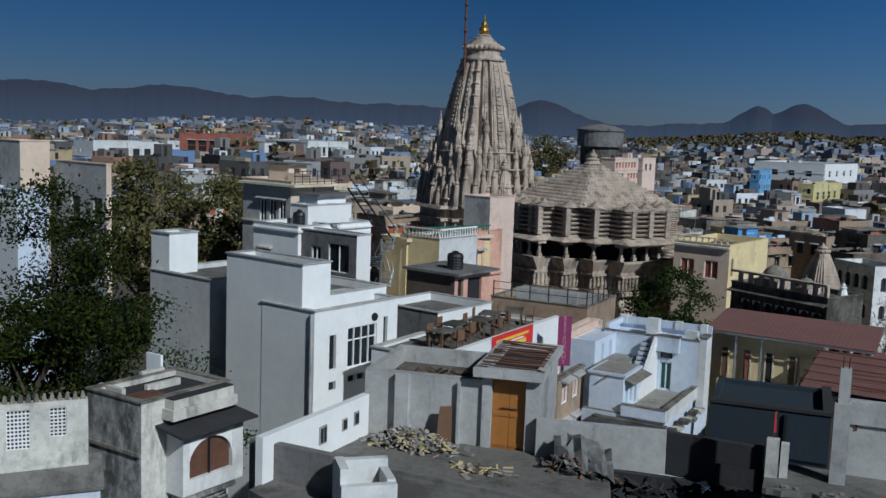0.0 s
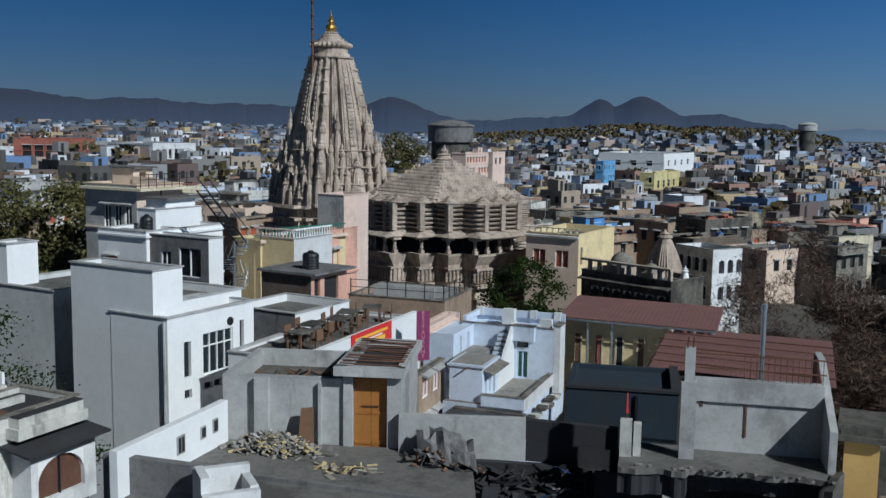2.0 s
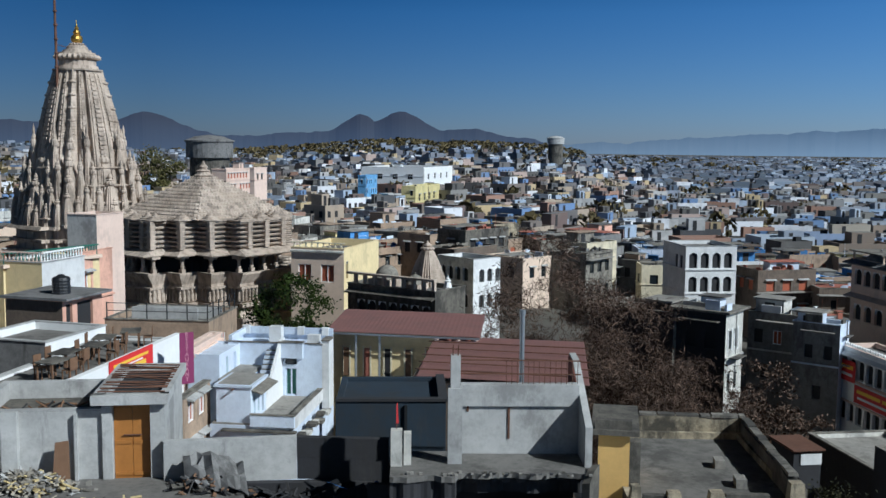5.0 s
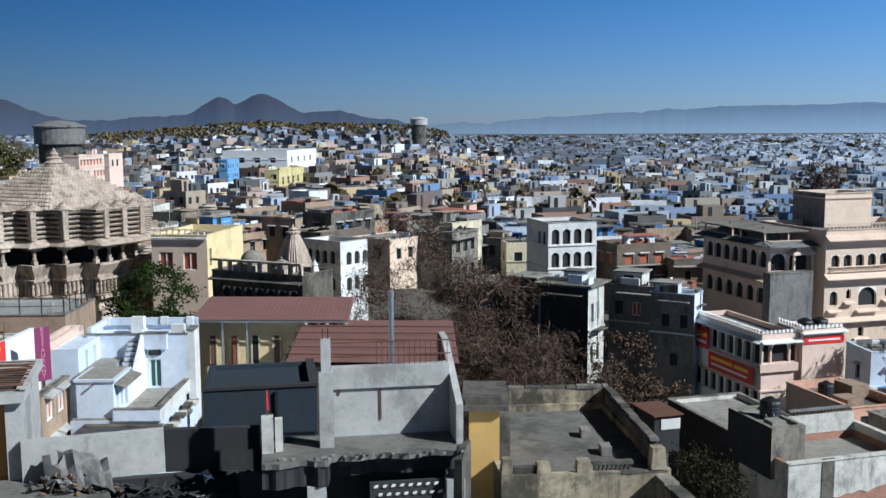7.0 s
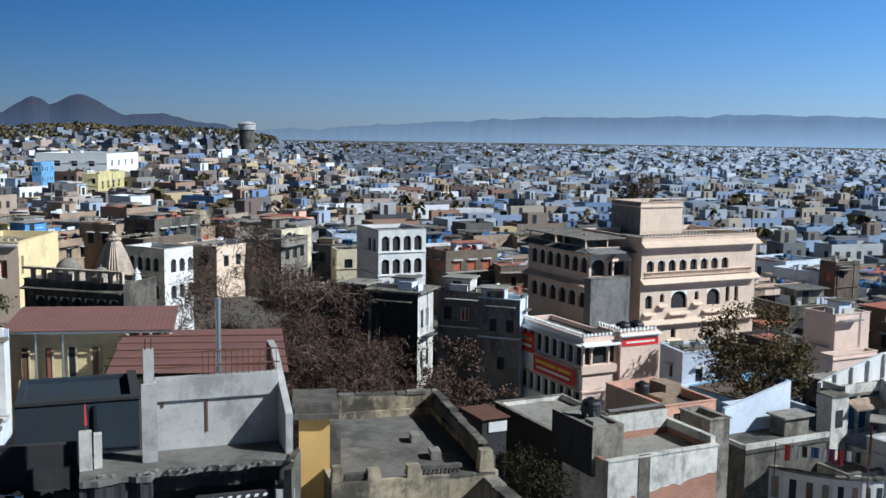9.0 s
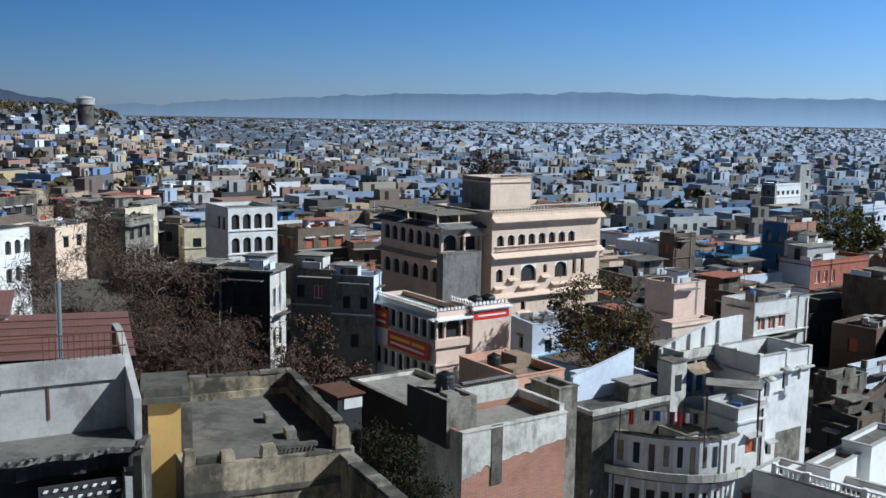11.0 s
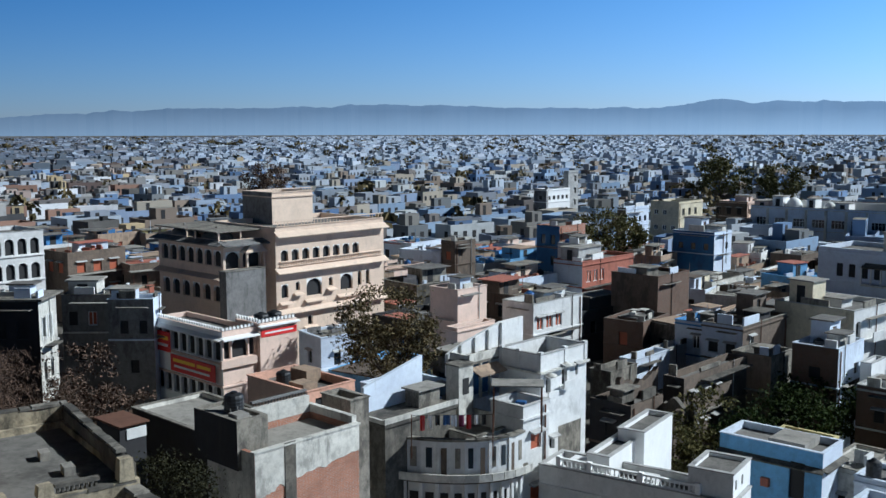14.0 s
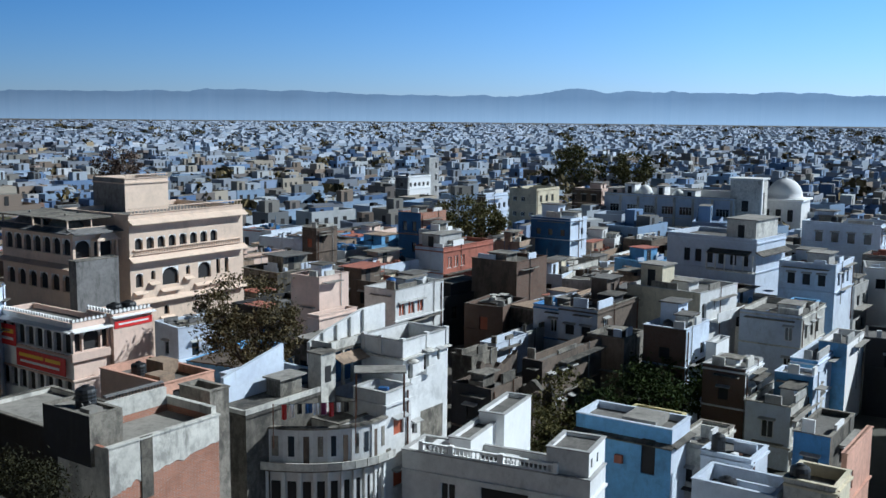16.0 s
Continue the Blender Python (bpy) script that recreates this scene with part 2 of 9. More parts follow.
M["city"] = city_mat("far_house_wash", [(0.62, 0.63, 0.66), (0.13, 0.12, 0.12), (0.36, 0.29, 0.22), (0.32, 0.38, 0.48), (0.09, 0.085, 0.08), (0.46, 0.45, 0.44), (0.30, 0.18, 0.13), (0.22, 0.21, 0.20),
                     (0.15, 0.23, 0.40), (0.45, 0.35, 0.20), (0.14, 0.10, 0.09), (0.28, 0.28, 0.28), (0.08, 0.08, 0.085), (0.40, 0.31, 0.27), (0.18, 0.15, 0.13), (0.68, 0.69, 0.72)], 0.55)
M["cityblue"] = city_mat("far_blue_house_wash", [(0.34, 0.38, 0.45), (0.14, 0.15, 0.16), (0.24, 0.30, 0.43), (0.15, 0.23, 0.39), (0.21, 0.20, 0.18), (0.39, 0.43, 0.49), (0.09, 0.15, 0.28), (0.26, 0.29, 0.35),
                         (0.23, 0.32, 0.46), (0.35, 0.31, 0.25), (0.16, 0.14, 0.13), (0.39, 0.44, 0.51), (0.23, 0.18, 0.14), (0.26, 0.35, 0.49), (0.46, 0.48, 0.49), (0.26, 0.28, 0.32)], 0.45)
# low-contrast blue greys: distance haze put into the house colours
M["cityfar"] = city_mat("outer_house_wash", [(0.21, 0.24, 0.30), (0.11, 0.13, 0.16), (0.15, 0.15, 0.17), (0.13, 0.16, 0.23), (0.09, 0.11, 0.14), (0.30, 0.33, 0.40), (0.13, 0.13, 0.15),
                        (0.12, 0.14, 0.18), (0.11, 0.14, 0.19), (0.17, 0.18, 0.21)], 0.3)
# paler tones, with horizon haze painted into the walls
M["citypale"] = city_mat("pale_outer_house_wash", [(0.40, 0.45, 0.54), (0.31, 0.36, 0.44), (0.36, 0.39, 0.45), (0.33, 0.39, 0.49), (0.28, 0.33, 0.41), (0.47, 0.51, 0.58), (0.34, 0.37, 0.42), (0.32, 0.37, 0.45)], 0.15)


def ground_mat():
    m, nt, b = material("dusty_ground")
    f, g = noise_tex(nt, 0.02, 6, 0.7), noise_tex(nt, 0.6, 6, 0.7)
    c = mix(nt, ramp(nt, f, [(0.4, 0.0), (0.6, 1.0)]), (0.09, 0.075, 0.06), (0.05, 0.055, 0.035))
    nt.links.new(mix(nt, g, c, (0.10, 0.09, 0.08)), b.inputs["Base Color"])
    b.inputs["Roughness"].default_value = 0.95
    return m


M["ground"] = ground_mat()


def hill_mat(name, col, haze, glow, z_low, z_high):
    """A far range behind kilometres of air: a plain backdrop that glows with the sky's light, haze painted into its
    emission.
    """
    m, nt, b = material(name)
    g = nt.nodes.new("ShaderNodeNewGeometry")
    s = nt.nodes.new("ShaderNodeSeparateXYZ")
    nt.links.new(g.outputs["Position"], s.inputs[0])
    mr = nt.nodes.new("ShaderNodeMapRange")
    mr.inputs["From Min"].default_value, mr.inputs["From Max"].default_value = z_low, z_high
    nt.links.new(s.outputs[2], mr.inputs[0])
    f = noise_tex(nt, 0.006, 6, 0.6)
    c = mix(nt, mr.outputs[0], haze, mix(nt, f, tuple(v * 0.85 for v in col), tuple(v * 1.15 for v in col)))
    # the painted haze glows more towards the sun's bearing
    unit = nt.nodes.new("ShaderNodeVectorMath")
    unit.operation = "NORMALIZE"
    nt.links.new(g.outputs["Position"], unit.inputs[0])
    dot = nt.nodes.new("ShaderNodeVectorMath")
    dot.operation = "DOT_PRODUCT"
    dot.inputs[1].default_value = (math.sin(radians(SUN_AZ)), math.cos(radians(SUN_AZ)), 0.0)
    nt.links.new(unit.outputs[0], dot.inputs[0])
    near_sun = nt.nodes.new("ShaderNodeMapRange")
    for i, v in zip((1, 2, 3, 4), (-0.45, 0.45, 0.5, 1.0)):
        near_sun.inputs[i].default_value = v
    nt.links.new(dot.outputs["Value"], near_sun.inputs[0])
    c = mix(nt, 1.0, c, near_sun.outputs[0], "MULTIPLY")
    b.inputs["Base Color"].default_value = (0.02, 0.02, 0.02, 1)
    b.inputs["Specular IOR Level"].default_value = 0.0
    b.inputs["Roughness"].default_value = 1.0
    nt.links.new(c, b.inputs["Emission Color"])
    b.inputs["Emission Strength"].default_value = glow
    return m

# ---------------------------------------------------------------- mesh helpers
def add_box(bm, x0, y0, z0, x1, y1, z1, mi=0):
    v = [bm.verts.new(p) for p in ((x0, y0, z0), (x1, y0, z0), (x1, y1, z0), (x0, y1, z0), (x0, y0, z1), (x1, y0, z1), (x1, y1, z1), (x0, y1, z1))]
    for q in ((0, 3, 2, 1), (4, 5, 6, 7), (0, 1, 5, 4), (1, 2, 6, 5), (2, 3, 7, 6), (3, 0, 4, 7)):
        bm.faces.new([v[i] for i in q]).material_index = mi


def add_quad(bm, pts, mi=0):
    bm.faces.new([bm.verts.new(p) for p in pts]).material_index = mi


def add_prism(bm, poly, z0, z1, top=None, mi=0, cap=True):
    """An upright prism over the outline poly; top: the outline at its upper end."""
    top = top or poly
    a = [bm.verts.new((x, y, z0)) for x, y in poly]
    c = [bm.verts.new((x, y, z1)) for x, y in top]
    n = len(poly)
    for i in range(n):
        bm.faces.new((a[i], a[(i + 1) % n], c[(i + 1) % n], c[i])).material_index = mi
    if cap:
        bm.faces.new(c).material_index = mi
        bm.faces.new(a[::-1]).material_index = mi


def circle(r, n, cx=0.0, cy=0.0, turn=0.0):
    return [(cx + r * math.cos(turn + 2 * math.pi * i / n), cy + r * math.sin(turn + 2 * math.pi * i / n)) for i in range(n)]


def add_lathe(bm, prof, n=12, cx=0.0, cy=0.0, mi=0):
    rings = [[bm.verts.new((cx + r * math.cos(2 * math.pi * i / n), cy + r * math.sin(2 * math.pi * i / n), z)) for i in range(n)] for r, z in prof]
    for a, c in zip(rings, rings[1:]):
        for i in range(n):
            bm.faces.new((a[i], a[(i + 1) % n], c[(i + 1) % n], c[i])).material_index = mi
    bm.faces.new(rings[-1]).material_index = mi
    bm.faces.new(rings[0][::-1]).material_index = mi


def add_rod(bm, p, q, r0, r1=None, n=6, mi=0):
    p, q = Vector(p), Vector(q)
    r1 = r0 if r1 is None else r1
    m = (q - p).to_track_quat("Z", "Y").to_matrix()
    rings = []
    for c, r in ((p, r0), (q, r1)):
        rings.append([bm.verts.new(c + m @ Vector((r * math.cos(2 * math.pi * i / n), r * math.sin(2 * math.pi * i / n), 0))) for i in range(n)])
    for i in range(n):
        bm.faces.new((rings[0][i], rings[0][(i + 1) % n], rings[1][(i + 1) % n], rings[1][i])).material_index = mi
    bm.faces.new(rings[0][::-1]).material_index = mi
    bm.faces.new(rings[1]).material_index = mi


def mesh_of(name, bm, *mats):
    me = bpy.data.meshes.new(name)
    bm.to_mesh(me)
    bm.free()
    for m in mats:
        me.materials.append(M[m] if isinstance(m, str) else m)
    return me


def part(name, bm, mat, parent, label="", loc=None, rz=0.0):
    me = bm if isinstance(bm, bpy.types.Mesh) else mesh_of(name, bm, *(mat if isinstance(mat, (list, tuple)) else [mat]))
    ob = new(name, me)
    ob.parent = parent
    if loc is not None:
        ob.matrix_basis = pose(*loc, 0, 0, rz)
    if label:
        ob["label"] = label
    return ob


def thing(name, label, category, m=None, group="", kind=""):
    ob = new(name)
    ob.empty_display_size = 0.2
    if m is not None:
        ob.matrix_basis = m
    return tagged(ob, label, category, group, kind)


# ---------------------------------------------------------------- openings: one mesh for each size and style
WINDOWS = {}


def opening_mesh(style, w, h):
    """An opening's filling: origin at its lower left corner on the wall's face, x along the wall, y into it."""
    key = (style, round(w, 2), round(h, 2))
    if key in WINDOWS:
        return WINDOWS[key]
    bm = bmesh.new()
    dp = 0.14
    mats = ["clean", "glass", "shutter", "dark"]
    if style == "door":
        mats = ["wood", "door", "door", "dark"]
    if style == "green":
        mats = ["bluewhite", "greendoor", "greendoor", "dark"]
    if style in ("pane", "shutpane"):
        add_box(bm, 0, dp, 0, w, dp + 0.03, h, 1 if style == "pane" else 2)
    # the dark style is a near-black sheet painted for an unlit room
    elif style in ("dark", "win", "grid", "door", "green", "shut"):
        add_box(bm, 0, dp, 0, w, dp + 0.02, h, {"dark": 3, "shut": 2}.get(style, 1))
    elif style in ("arch", "archwin"):
        n, r = 8, w / 2
        zs = h - r * 0.9
        for sgn in (-1, 1):
            pts = [(r + sgn * r * math.cos(math.pi / 2 * i / n), zs + r * 0.85 * math.sin(math.pi / 2 * i / n)) for i in range(n + 1)]
            for (xa, za), (xb, zb) in zip(pts, pts[1:]):
                q = [(xa, za), (xb, zb), (xb, h), (xa, h)]
                lo = [bm.verts.new((x, 0.012, z)) for x, z in q]
                hi = [bm.verts.new((x, 0.20, z)) for x, z in q]
                for i in range(4):
                    bm.faces.new((lo[i], lo[(i + 1) % 4], hi[(i + 1) % 4], hi[i]))
                bm.faces.new(lo), bm.faces.new(hi[::-1])
        bmesh.ops.remove_doubles(bm, verts=bm.verts, dist=0.001)
        add_box(bm, 0, 0.24, 0, w, 0.26, h, 3 if style == "arch" else 1)
    me = mesh_of("window_filling", bm, *mats)
    WINDOWS[key] = me
    return me


def frame_mesh(style, w, h):
    """One piece: the bars of a window's frame, as a grid with open panes."""
    key = ("frame", style, round(w, 2), round(h, 2))
    if key in WINDOWS:
        return WINDOWS[key]
    f, g = (0.035, 0.022) if style == "grid" else (0.06, 0.03)
    cols, cuts = (4, (0.68,)) if style == "grid" else (2, ())
    xs = [0, f] + [v for i in range(1, cols) for v in (w * i / cols - g, w * i / cols + g)] + [w - f, w]
    zs = [0, f] + [v for c in cuts for v in (h * c - g, h * c + g)] + [h - f, h]
    bm = bmesh.new()
    vs = {}

    def vert(i, k, y):
        if (i, k, y) not in vs:
            vs[i, k, y] = bm.verts.new((xs[i], y, zs[k]))
        return vs[i, k, y]
    for i in range(len(xs) - 1):
        for k in range(len(zs) - 1):
            if i % 2 and k % 2:
                for a, b in (((i, k), (i + 1, k)), ((i + 1, k), (i + 1, k + 1)), ((i + 1, k + 1), (i, k + 1)), ((i, k + 1), (i, k))):
                    bm.faces.new((vert(*a, 0.07), vert(*b, 0.07), vert(*b, 0.135), vert(*a, 0.135)))
            else:
                bm.faces.new((vert(i, k, 0.07), vert(i + 1, k, 0.07), vert(i + 1, k + 1, 0.07), vert(i, k + 1, 0.07)))
    WINDOWS[key] = mesh_of("window_frame", bm, {"door": "wood", "green": "bluewhite"}.get(style, "clean"))
    return WINDOWS[key]


def ledge_mesh(w, deep, thick=0.07):
    key = ("ledge", round(w, 2), deep)
    if key not in WINDOWS:
        bm = bmesh.new()
        a = [bm.verts.new(p) for p in ((-0.15, 0.004, thick + 0.1), (w + 0.15, 0.004, thick + 0.1), (w + 0.15, -deep, thick), (-0.15, -deep, thick),
                                       (-0.15, 0.004, 0.04), (w + 0.15, 0.004, 0.04), (w + 0.15, -deep, 0.0), (-0.15, -deep, 0.0))]
        for q in ((0, 3, 2, 1), (4, 5, 6, 7), (2, 3, 7, 6), (0, 4, 7, 3), (1, 2, 6, 5), (0, 1, 5, 4)):
            bm.faces.new([a[i] for i in q])
        WINDOWS[key] = mesh_of("ledge", bm, "lightgrey")
    return WINDOWS[key]


def wall_with_holes(bm, length, z0, z1, holes, place, depth=0.3, mi=0):
    """A wall's outer face with real rectangular openings and their reveals. place(s, inward, z) gives the 3D point."""
    ss = sorted({0.0, length, *[v for h in holes for v in (h[0], h[0] + h[2])]})
    zz = sorted({z0, z1, *[v for h in holes for v in (h[1], h[1] + h[3])]})
    for a, c in zip(ss, ss[1:]):
        run = None
        for e, g in zip(zz, zz[1:]):
            ms, mz = (a + c) / 2, (e + g) / 2
            if any(h[0] < ms < h[0] + h[2] and h[1] < mz < h[1] + h[3] for h in holes):
                if run is not None:
                    add_quad(bm, [place(a, 0, run), place(c, 0, run), place(c, 0, e), place(a, 0, e)], mi)
                run = None
            elif run is None:
                run = e
        if run is not None:
            add_quad(bm, [place(a, 0, run), place(c, 0, run), place(c, 0, z1), place(a, 0, z1)], mi)
    for s, z, w, h in holes:
        p = [(s, z), (s + w, z), (s + w, z + h), (s, z + h)]
        for (sa, za), (sb, zb) in zip(p, p[1:] + p[:1]):
            add_quad(bm, [place(sa, 0, za), place(sa, depth, za), place(sb, depth, zb), place(sb, 0, zb)], mi)


SIZE = {}             # width, depth and roof height of each house
def roof_clutter(ob, rng, zr, wall):
    """What gathers on a flat roof: a room, low walls, a tank, pipes, boxes and washing."""
    w, d, z1 = SIZE[ob.name]
    if w < 2.2 or d < 2.2:
        return
    m = ob.matrix_basis
    if w > 3.4 and d > 3.4 and rng.random() < 0.65:
        k, q, h = min(2.6, w * 0.42), min(2.8, d * 0.42), rng.choice([1.2, 1.6, 2.1])
        u, v = w - k - 0.3, d - q - 0.3
        r = thing("roof_room", "small plastered room with a door on a flat roof", "room", m @ pose(u, v, zr), "roof rooms")
        bm = bmesh.new()
        wall_with_holes(bm, k, 0, h, [(k * 0.3, 0.02, 0.7, h * 0.75)], lambda s, i, z: (s, i, z), 0.2)
        for q4 in ([(0, 0, 0), (0, q, 0), (0, q, h), (0, 0, h)], [(k, 0, 0), (k, q, 0), (k, q, h), (k, 0, h)], [(0, q, 0), (k, q, 0), (k, q, h), (0, q, h)]):
            add_quad(bm, q4)
        part("masonry", bm, wall, r)
        bm = bmesh.new()
        add_box(bm, -0.2, -0.35, h + 0.003, k + 0.15, q + 0.1, h + 0.11)
        part("slab", bm, "slab", r)
        bm = bmesh.new()
        add_box(bm, k * 0.3, 0.14, 0.02, k * 0.3 + 0.7, 0.18, h * 0.75 + 0.02)
        part("door", bm, rng.choice(["wood", "dark", "greendoor", "deepblue"]), r)
    if rng.random() < 0.6:
        q = m @ Vector((w * rng.uniform(0.15, 0.4), d * rng.uniform(0.55, 0.8), 0))
        water_tank(q.x, q.y, zr, rng.choice([0.4, 0.5]), rng.choice([0.9, 1.2]), rng.choice(["tankblack", "tankblack", "tankblue"]))
    if rng.random() < 0.7:
        lw = thing("roof_wall", "low plastered wall across a flat roof", "wall", m @ pose(0, 0, zr))
        bm = bmesh.new()
        u = w * rng.uniform(0.35, 0.65)
        add_box(bm, u, 0.2, 0, u + 0.16, d * rng.uniform(0.5, 0.9), rng.uniform(0.4, 0.9))
        part("masonry", bm, wall, lw)
    for _ in range(rng.choice([1, 2, 3])):
        u, v, e = rng.uniform(0.4, w - 0.8), rng.uniform(0.4, d - 0.8), rng.uniform(0.15, 0.4)
        bx = thing("roof_crate", "worn box lying on a flat roof", "box", m @ pose(u, v, zr, 0, 0, rng.uniform(0, 90)), "roof boxes")
        bm = bmesh.new()
        add_box(bm, 0, 0, 0, e, e * 1.4, e * rng.uniform(0.5, 1.1))
        bmesh.ops.bevel(bm, geom=bm.edges[:], offset=0.02, segments=1, affect="EDGES")
        part("crate", bm, rng.choice(["wood", "grey", "oldwhite", "rusty", "tankblue", "clean"]), bx)
    if ob.name.startswith(("inner_house", "blue_low", "flat_house.001")):
        ln = thing("washing_line", "washing hung on a line over a roof", "washing", m @ pose(0.4, d * 0.5, zr))
        bm = bmesh.new()
        for xx in (0.0, w - 0.8):
            add_rod(bm, (xx, 0, 0), (xx, 0, 1.7), 0.025, 0.025, 5)
        add_rod(bm, (0, 0, 1.68), (w - 0.8, 0, 1.68), 0.008, 0.008, 4)
        part("line_frame", bm, "rusty", ln)
        xx = 0.15
        while xx < w - 1.3:
            e = rng.uniform(0.3, 0.6)
            bm = bmesh.new()
            add_box(bm, xx, -0.01, 1.67 - rng.uniform(0.5, 0.9), xx + e, 0.01, 1.67)
            part("cloth", bm, rng.choice(["rust", "oldwhite", "deepblue", "clean", "tankblack", "grey"]), ln)
            xx += e + rng.uniform(0.05, 0.5)
    bm = bmesh.new()
    s = rng.choice([0.3, w * 0.5, w - 0.4])
    add_rod(bm, (s, -0.07, max(z1 - 7, 0)), (s, -0.07, z1 - 0.2), 0.05, 0.05, 6)
    part("drain_pipe", bm, "rusty", ob)


HOUSES = []           # footprints: middle and radius, kept free by the filler


def house(name, label, x, y, z1, rot, w, d, z0=0.0, wall="white", roof="slab", par=0.7, R=(), L=(), bands=(), category="house",
          chajja=0.0, group="", coping=True, claim=True, wall2=None, dress=True):
    """A flat-roofed house. Its near corner stands at x, y; face R runs from it along rot, face L along rot + 90.
    R, L: openings (along, sill below the roof edge, width, height, style). bands: string courses, by their depth below the roof edge."""
    ob = thing(name, label, category, pose(x, y, 0, 0, 0, rot), group)
    SIZE[ob.name] = (w, d, z1)
    rng = random.Random(int(abs(x) * 97 + abs(y) * 131))
    if dress:
        st, ww, hh = rng.choice(["pane", "shutpane", "dark", "win"]), rng.choice([0.6, 0.75, 0.9]), rng.choice([0.9, 1.1, 1.3])
        floors = [v for v in (2.5, 5.4, 8.2) if z1 - v > z0 + 0.5]
        R = list(R) or [r for r in rows_of(w, max(1, int(w / 1.7)), floors, ww, hh, st, 0.3) if w > 1.6 and rng.random() < 0.75]
        L = list(L) or [r for r in rows_of(d, max(1, int(d / 1.9)), floors, ww, hh, st, 0.3) if d > 1.6 and rng.random() < 0.7]
        chajja = chajja or rng.choice([0.0, 0.3, 0.35])
        bands = bands or ((3.05,) if rng.random() < 0.5 else (0.35, 3.1))
    if claim:
        c = Matrix.Rotation(radians(rot), 3, "Z") @ Vector((w / 2, d / 2, 0))
        HOUSES.append((x + c.x, y + c.y, math.hypot(w, d) / 2))
    bm = bmesh.new()
    th = 0.18
    hr = [(s, z1 - dz, ww, hh) for s, dz, ww, hh, st in R]
    hl = [(s, z1 - dz, ww, hh) for s, dz, ww, hh, st in L]
    wall_with_holes(bm, w, z0, z1, hr, lambda s, i, z: (s, i, z))
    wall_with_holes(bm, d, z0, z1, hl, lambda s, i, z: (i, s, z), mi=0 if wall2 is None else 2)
    for q in ([(w, 0, z0), (w, d, z0), (w, d, z1), (w, 0, z1)], [(0, d, z0), (w, d, z0), (w, d, z1), (0, d, z1)]):
        add_quad(bm, q)
    if par > 0:
        zi = z1 - par
        for q in ([(0, 0, z1), (w, 0, z1), (w - th, th, z1), (th, th, z1)], [(w, 0, z1), (w, d, z1), (w - th, d - th, z1), (w - th, th, z1)],
                  [(w, d, z1), (0, d, z1), (th, d - th, z1), (w - th, d - th, z1)], [(0, d, z1), (0, 0, z1), (th, th, z1), (th, d - th, z1)]):
            add_quad(bm, q)
        i = [(th, th), (w - th, th), (w - th, d - th), (th, d - th)]
        for (ax, ay), (bx, by) in zip(i, i[1:] + i[:1]):
            add_quad(bm, [(ax, ay, z1), (bx, by, z1), (bx, by, zi), (ax, ay, zi)])
        deck = [(*p, zi) for p in i]
    else:
        deck = [(0, 0, z1), (w, 0, z1), (w, d, z1), (0, d, z1)]
    solid = dress or name == "town_house"
    if solid:
        add_quad(bm, deck, 1)
    bmesh.ops.recalc_face_normals(bm, faces=bm.faces)
    part("body", bm, [wall, roof] + ([wall2] if wall2 else []), ob)
    if not solid:
        bm = bmesh.new()
        add_prism(bm, [p[:2] for p in deck], deck[0][2] - 0.12, deck[0][2])
        part("roof_deck", bm, roof, ob)
    for face, rows in (("R", R), ("L", L)):
        for s, dz, ww, hh, st in rows:
            nm = "door" if st in ("door", "green") else "window"
            m = pose(s, 0, z1 - dz) if face == "R" else pose(0, s + ww, z1 - dz, 0, 0, -90)
            wd = new(nm, opening_mesh(st, ww, hh))
            wd.parent, wd.matrix_basis = ob, m
            if st in ("win", "grid", "shut", "door", "green"):
                fr = new("frame", frame_mesh(st, ww, hh))
                fr.parent = wd
            if chajja:
                lg = new("sunshade", ledge_mesh(ww, chajja))
                lg.parent, lg.matrix_basis = ob, m @ pose(0, 0, hh + 0.06)
    for dz in bands:
        bm = bmesh.new()
        o = 0.14
        add_box(bm, -o, -o, z1 - dz, w + 0.003, -0.003, z1 - dz + 0.12)
        add_box(bm, -o, -0.003, z1 - dz, -0.003, d, z1 - dz + 0.12)
        part("string_course", bm, wall, ob)
    if coping and par > 0:
        bm = bmesh.new()
        o, t = 0.05, 0.06
        for a in ((-o, -o, w + o, th), (-o, d - th, w + o, d + o), (-o, th, th, d - th), (w - th, th, w + o, d - th)):
            add_box(bm, a[0], a[1], z1 + 0.003, a[2], a[3], z1 + t)
        part("coping", bm, "paleold" if wall in ("oldwhite", "old", "brownwall", "tan", "paleold", "lichen", "grey") else "lightgrey" if wall in ("clean", "white") else wall, ob)
    if dress:
        roof_clutter(ob, rng, z1 - par, wall)
    return ob


def rows_of(length, n, tops, w, h, style, margin=0.6):
    """n openings in each storey, evenly spaced; tops: sill depths below the roof edge."""
    step = (length - 2 * margin) / n
    return [(margin + step * (i + 0.5) - w / 2, t, w, h, style) for t in tops for i in range(n)]


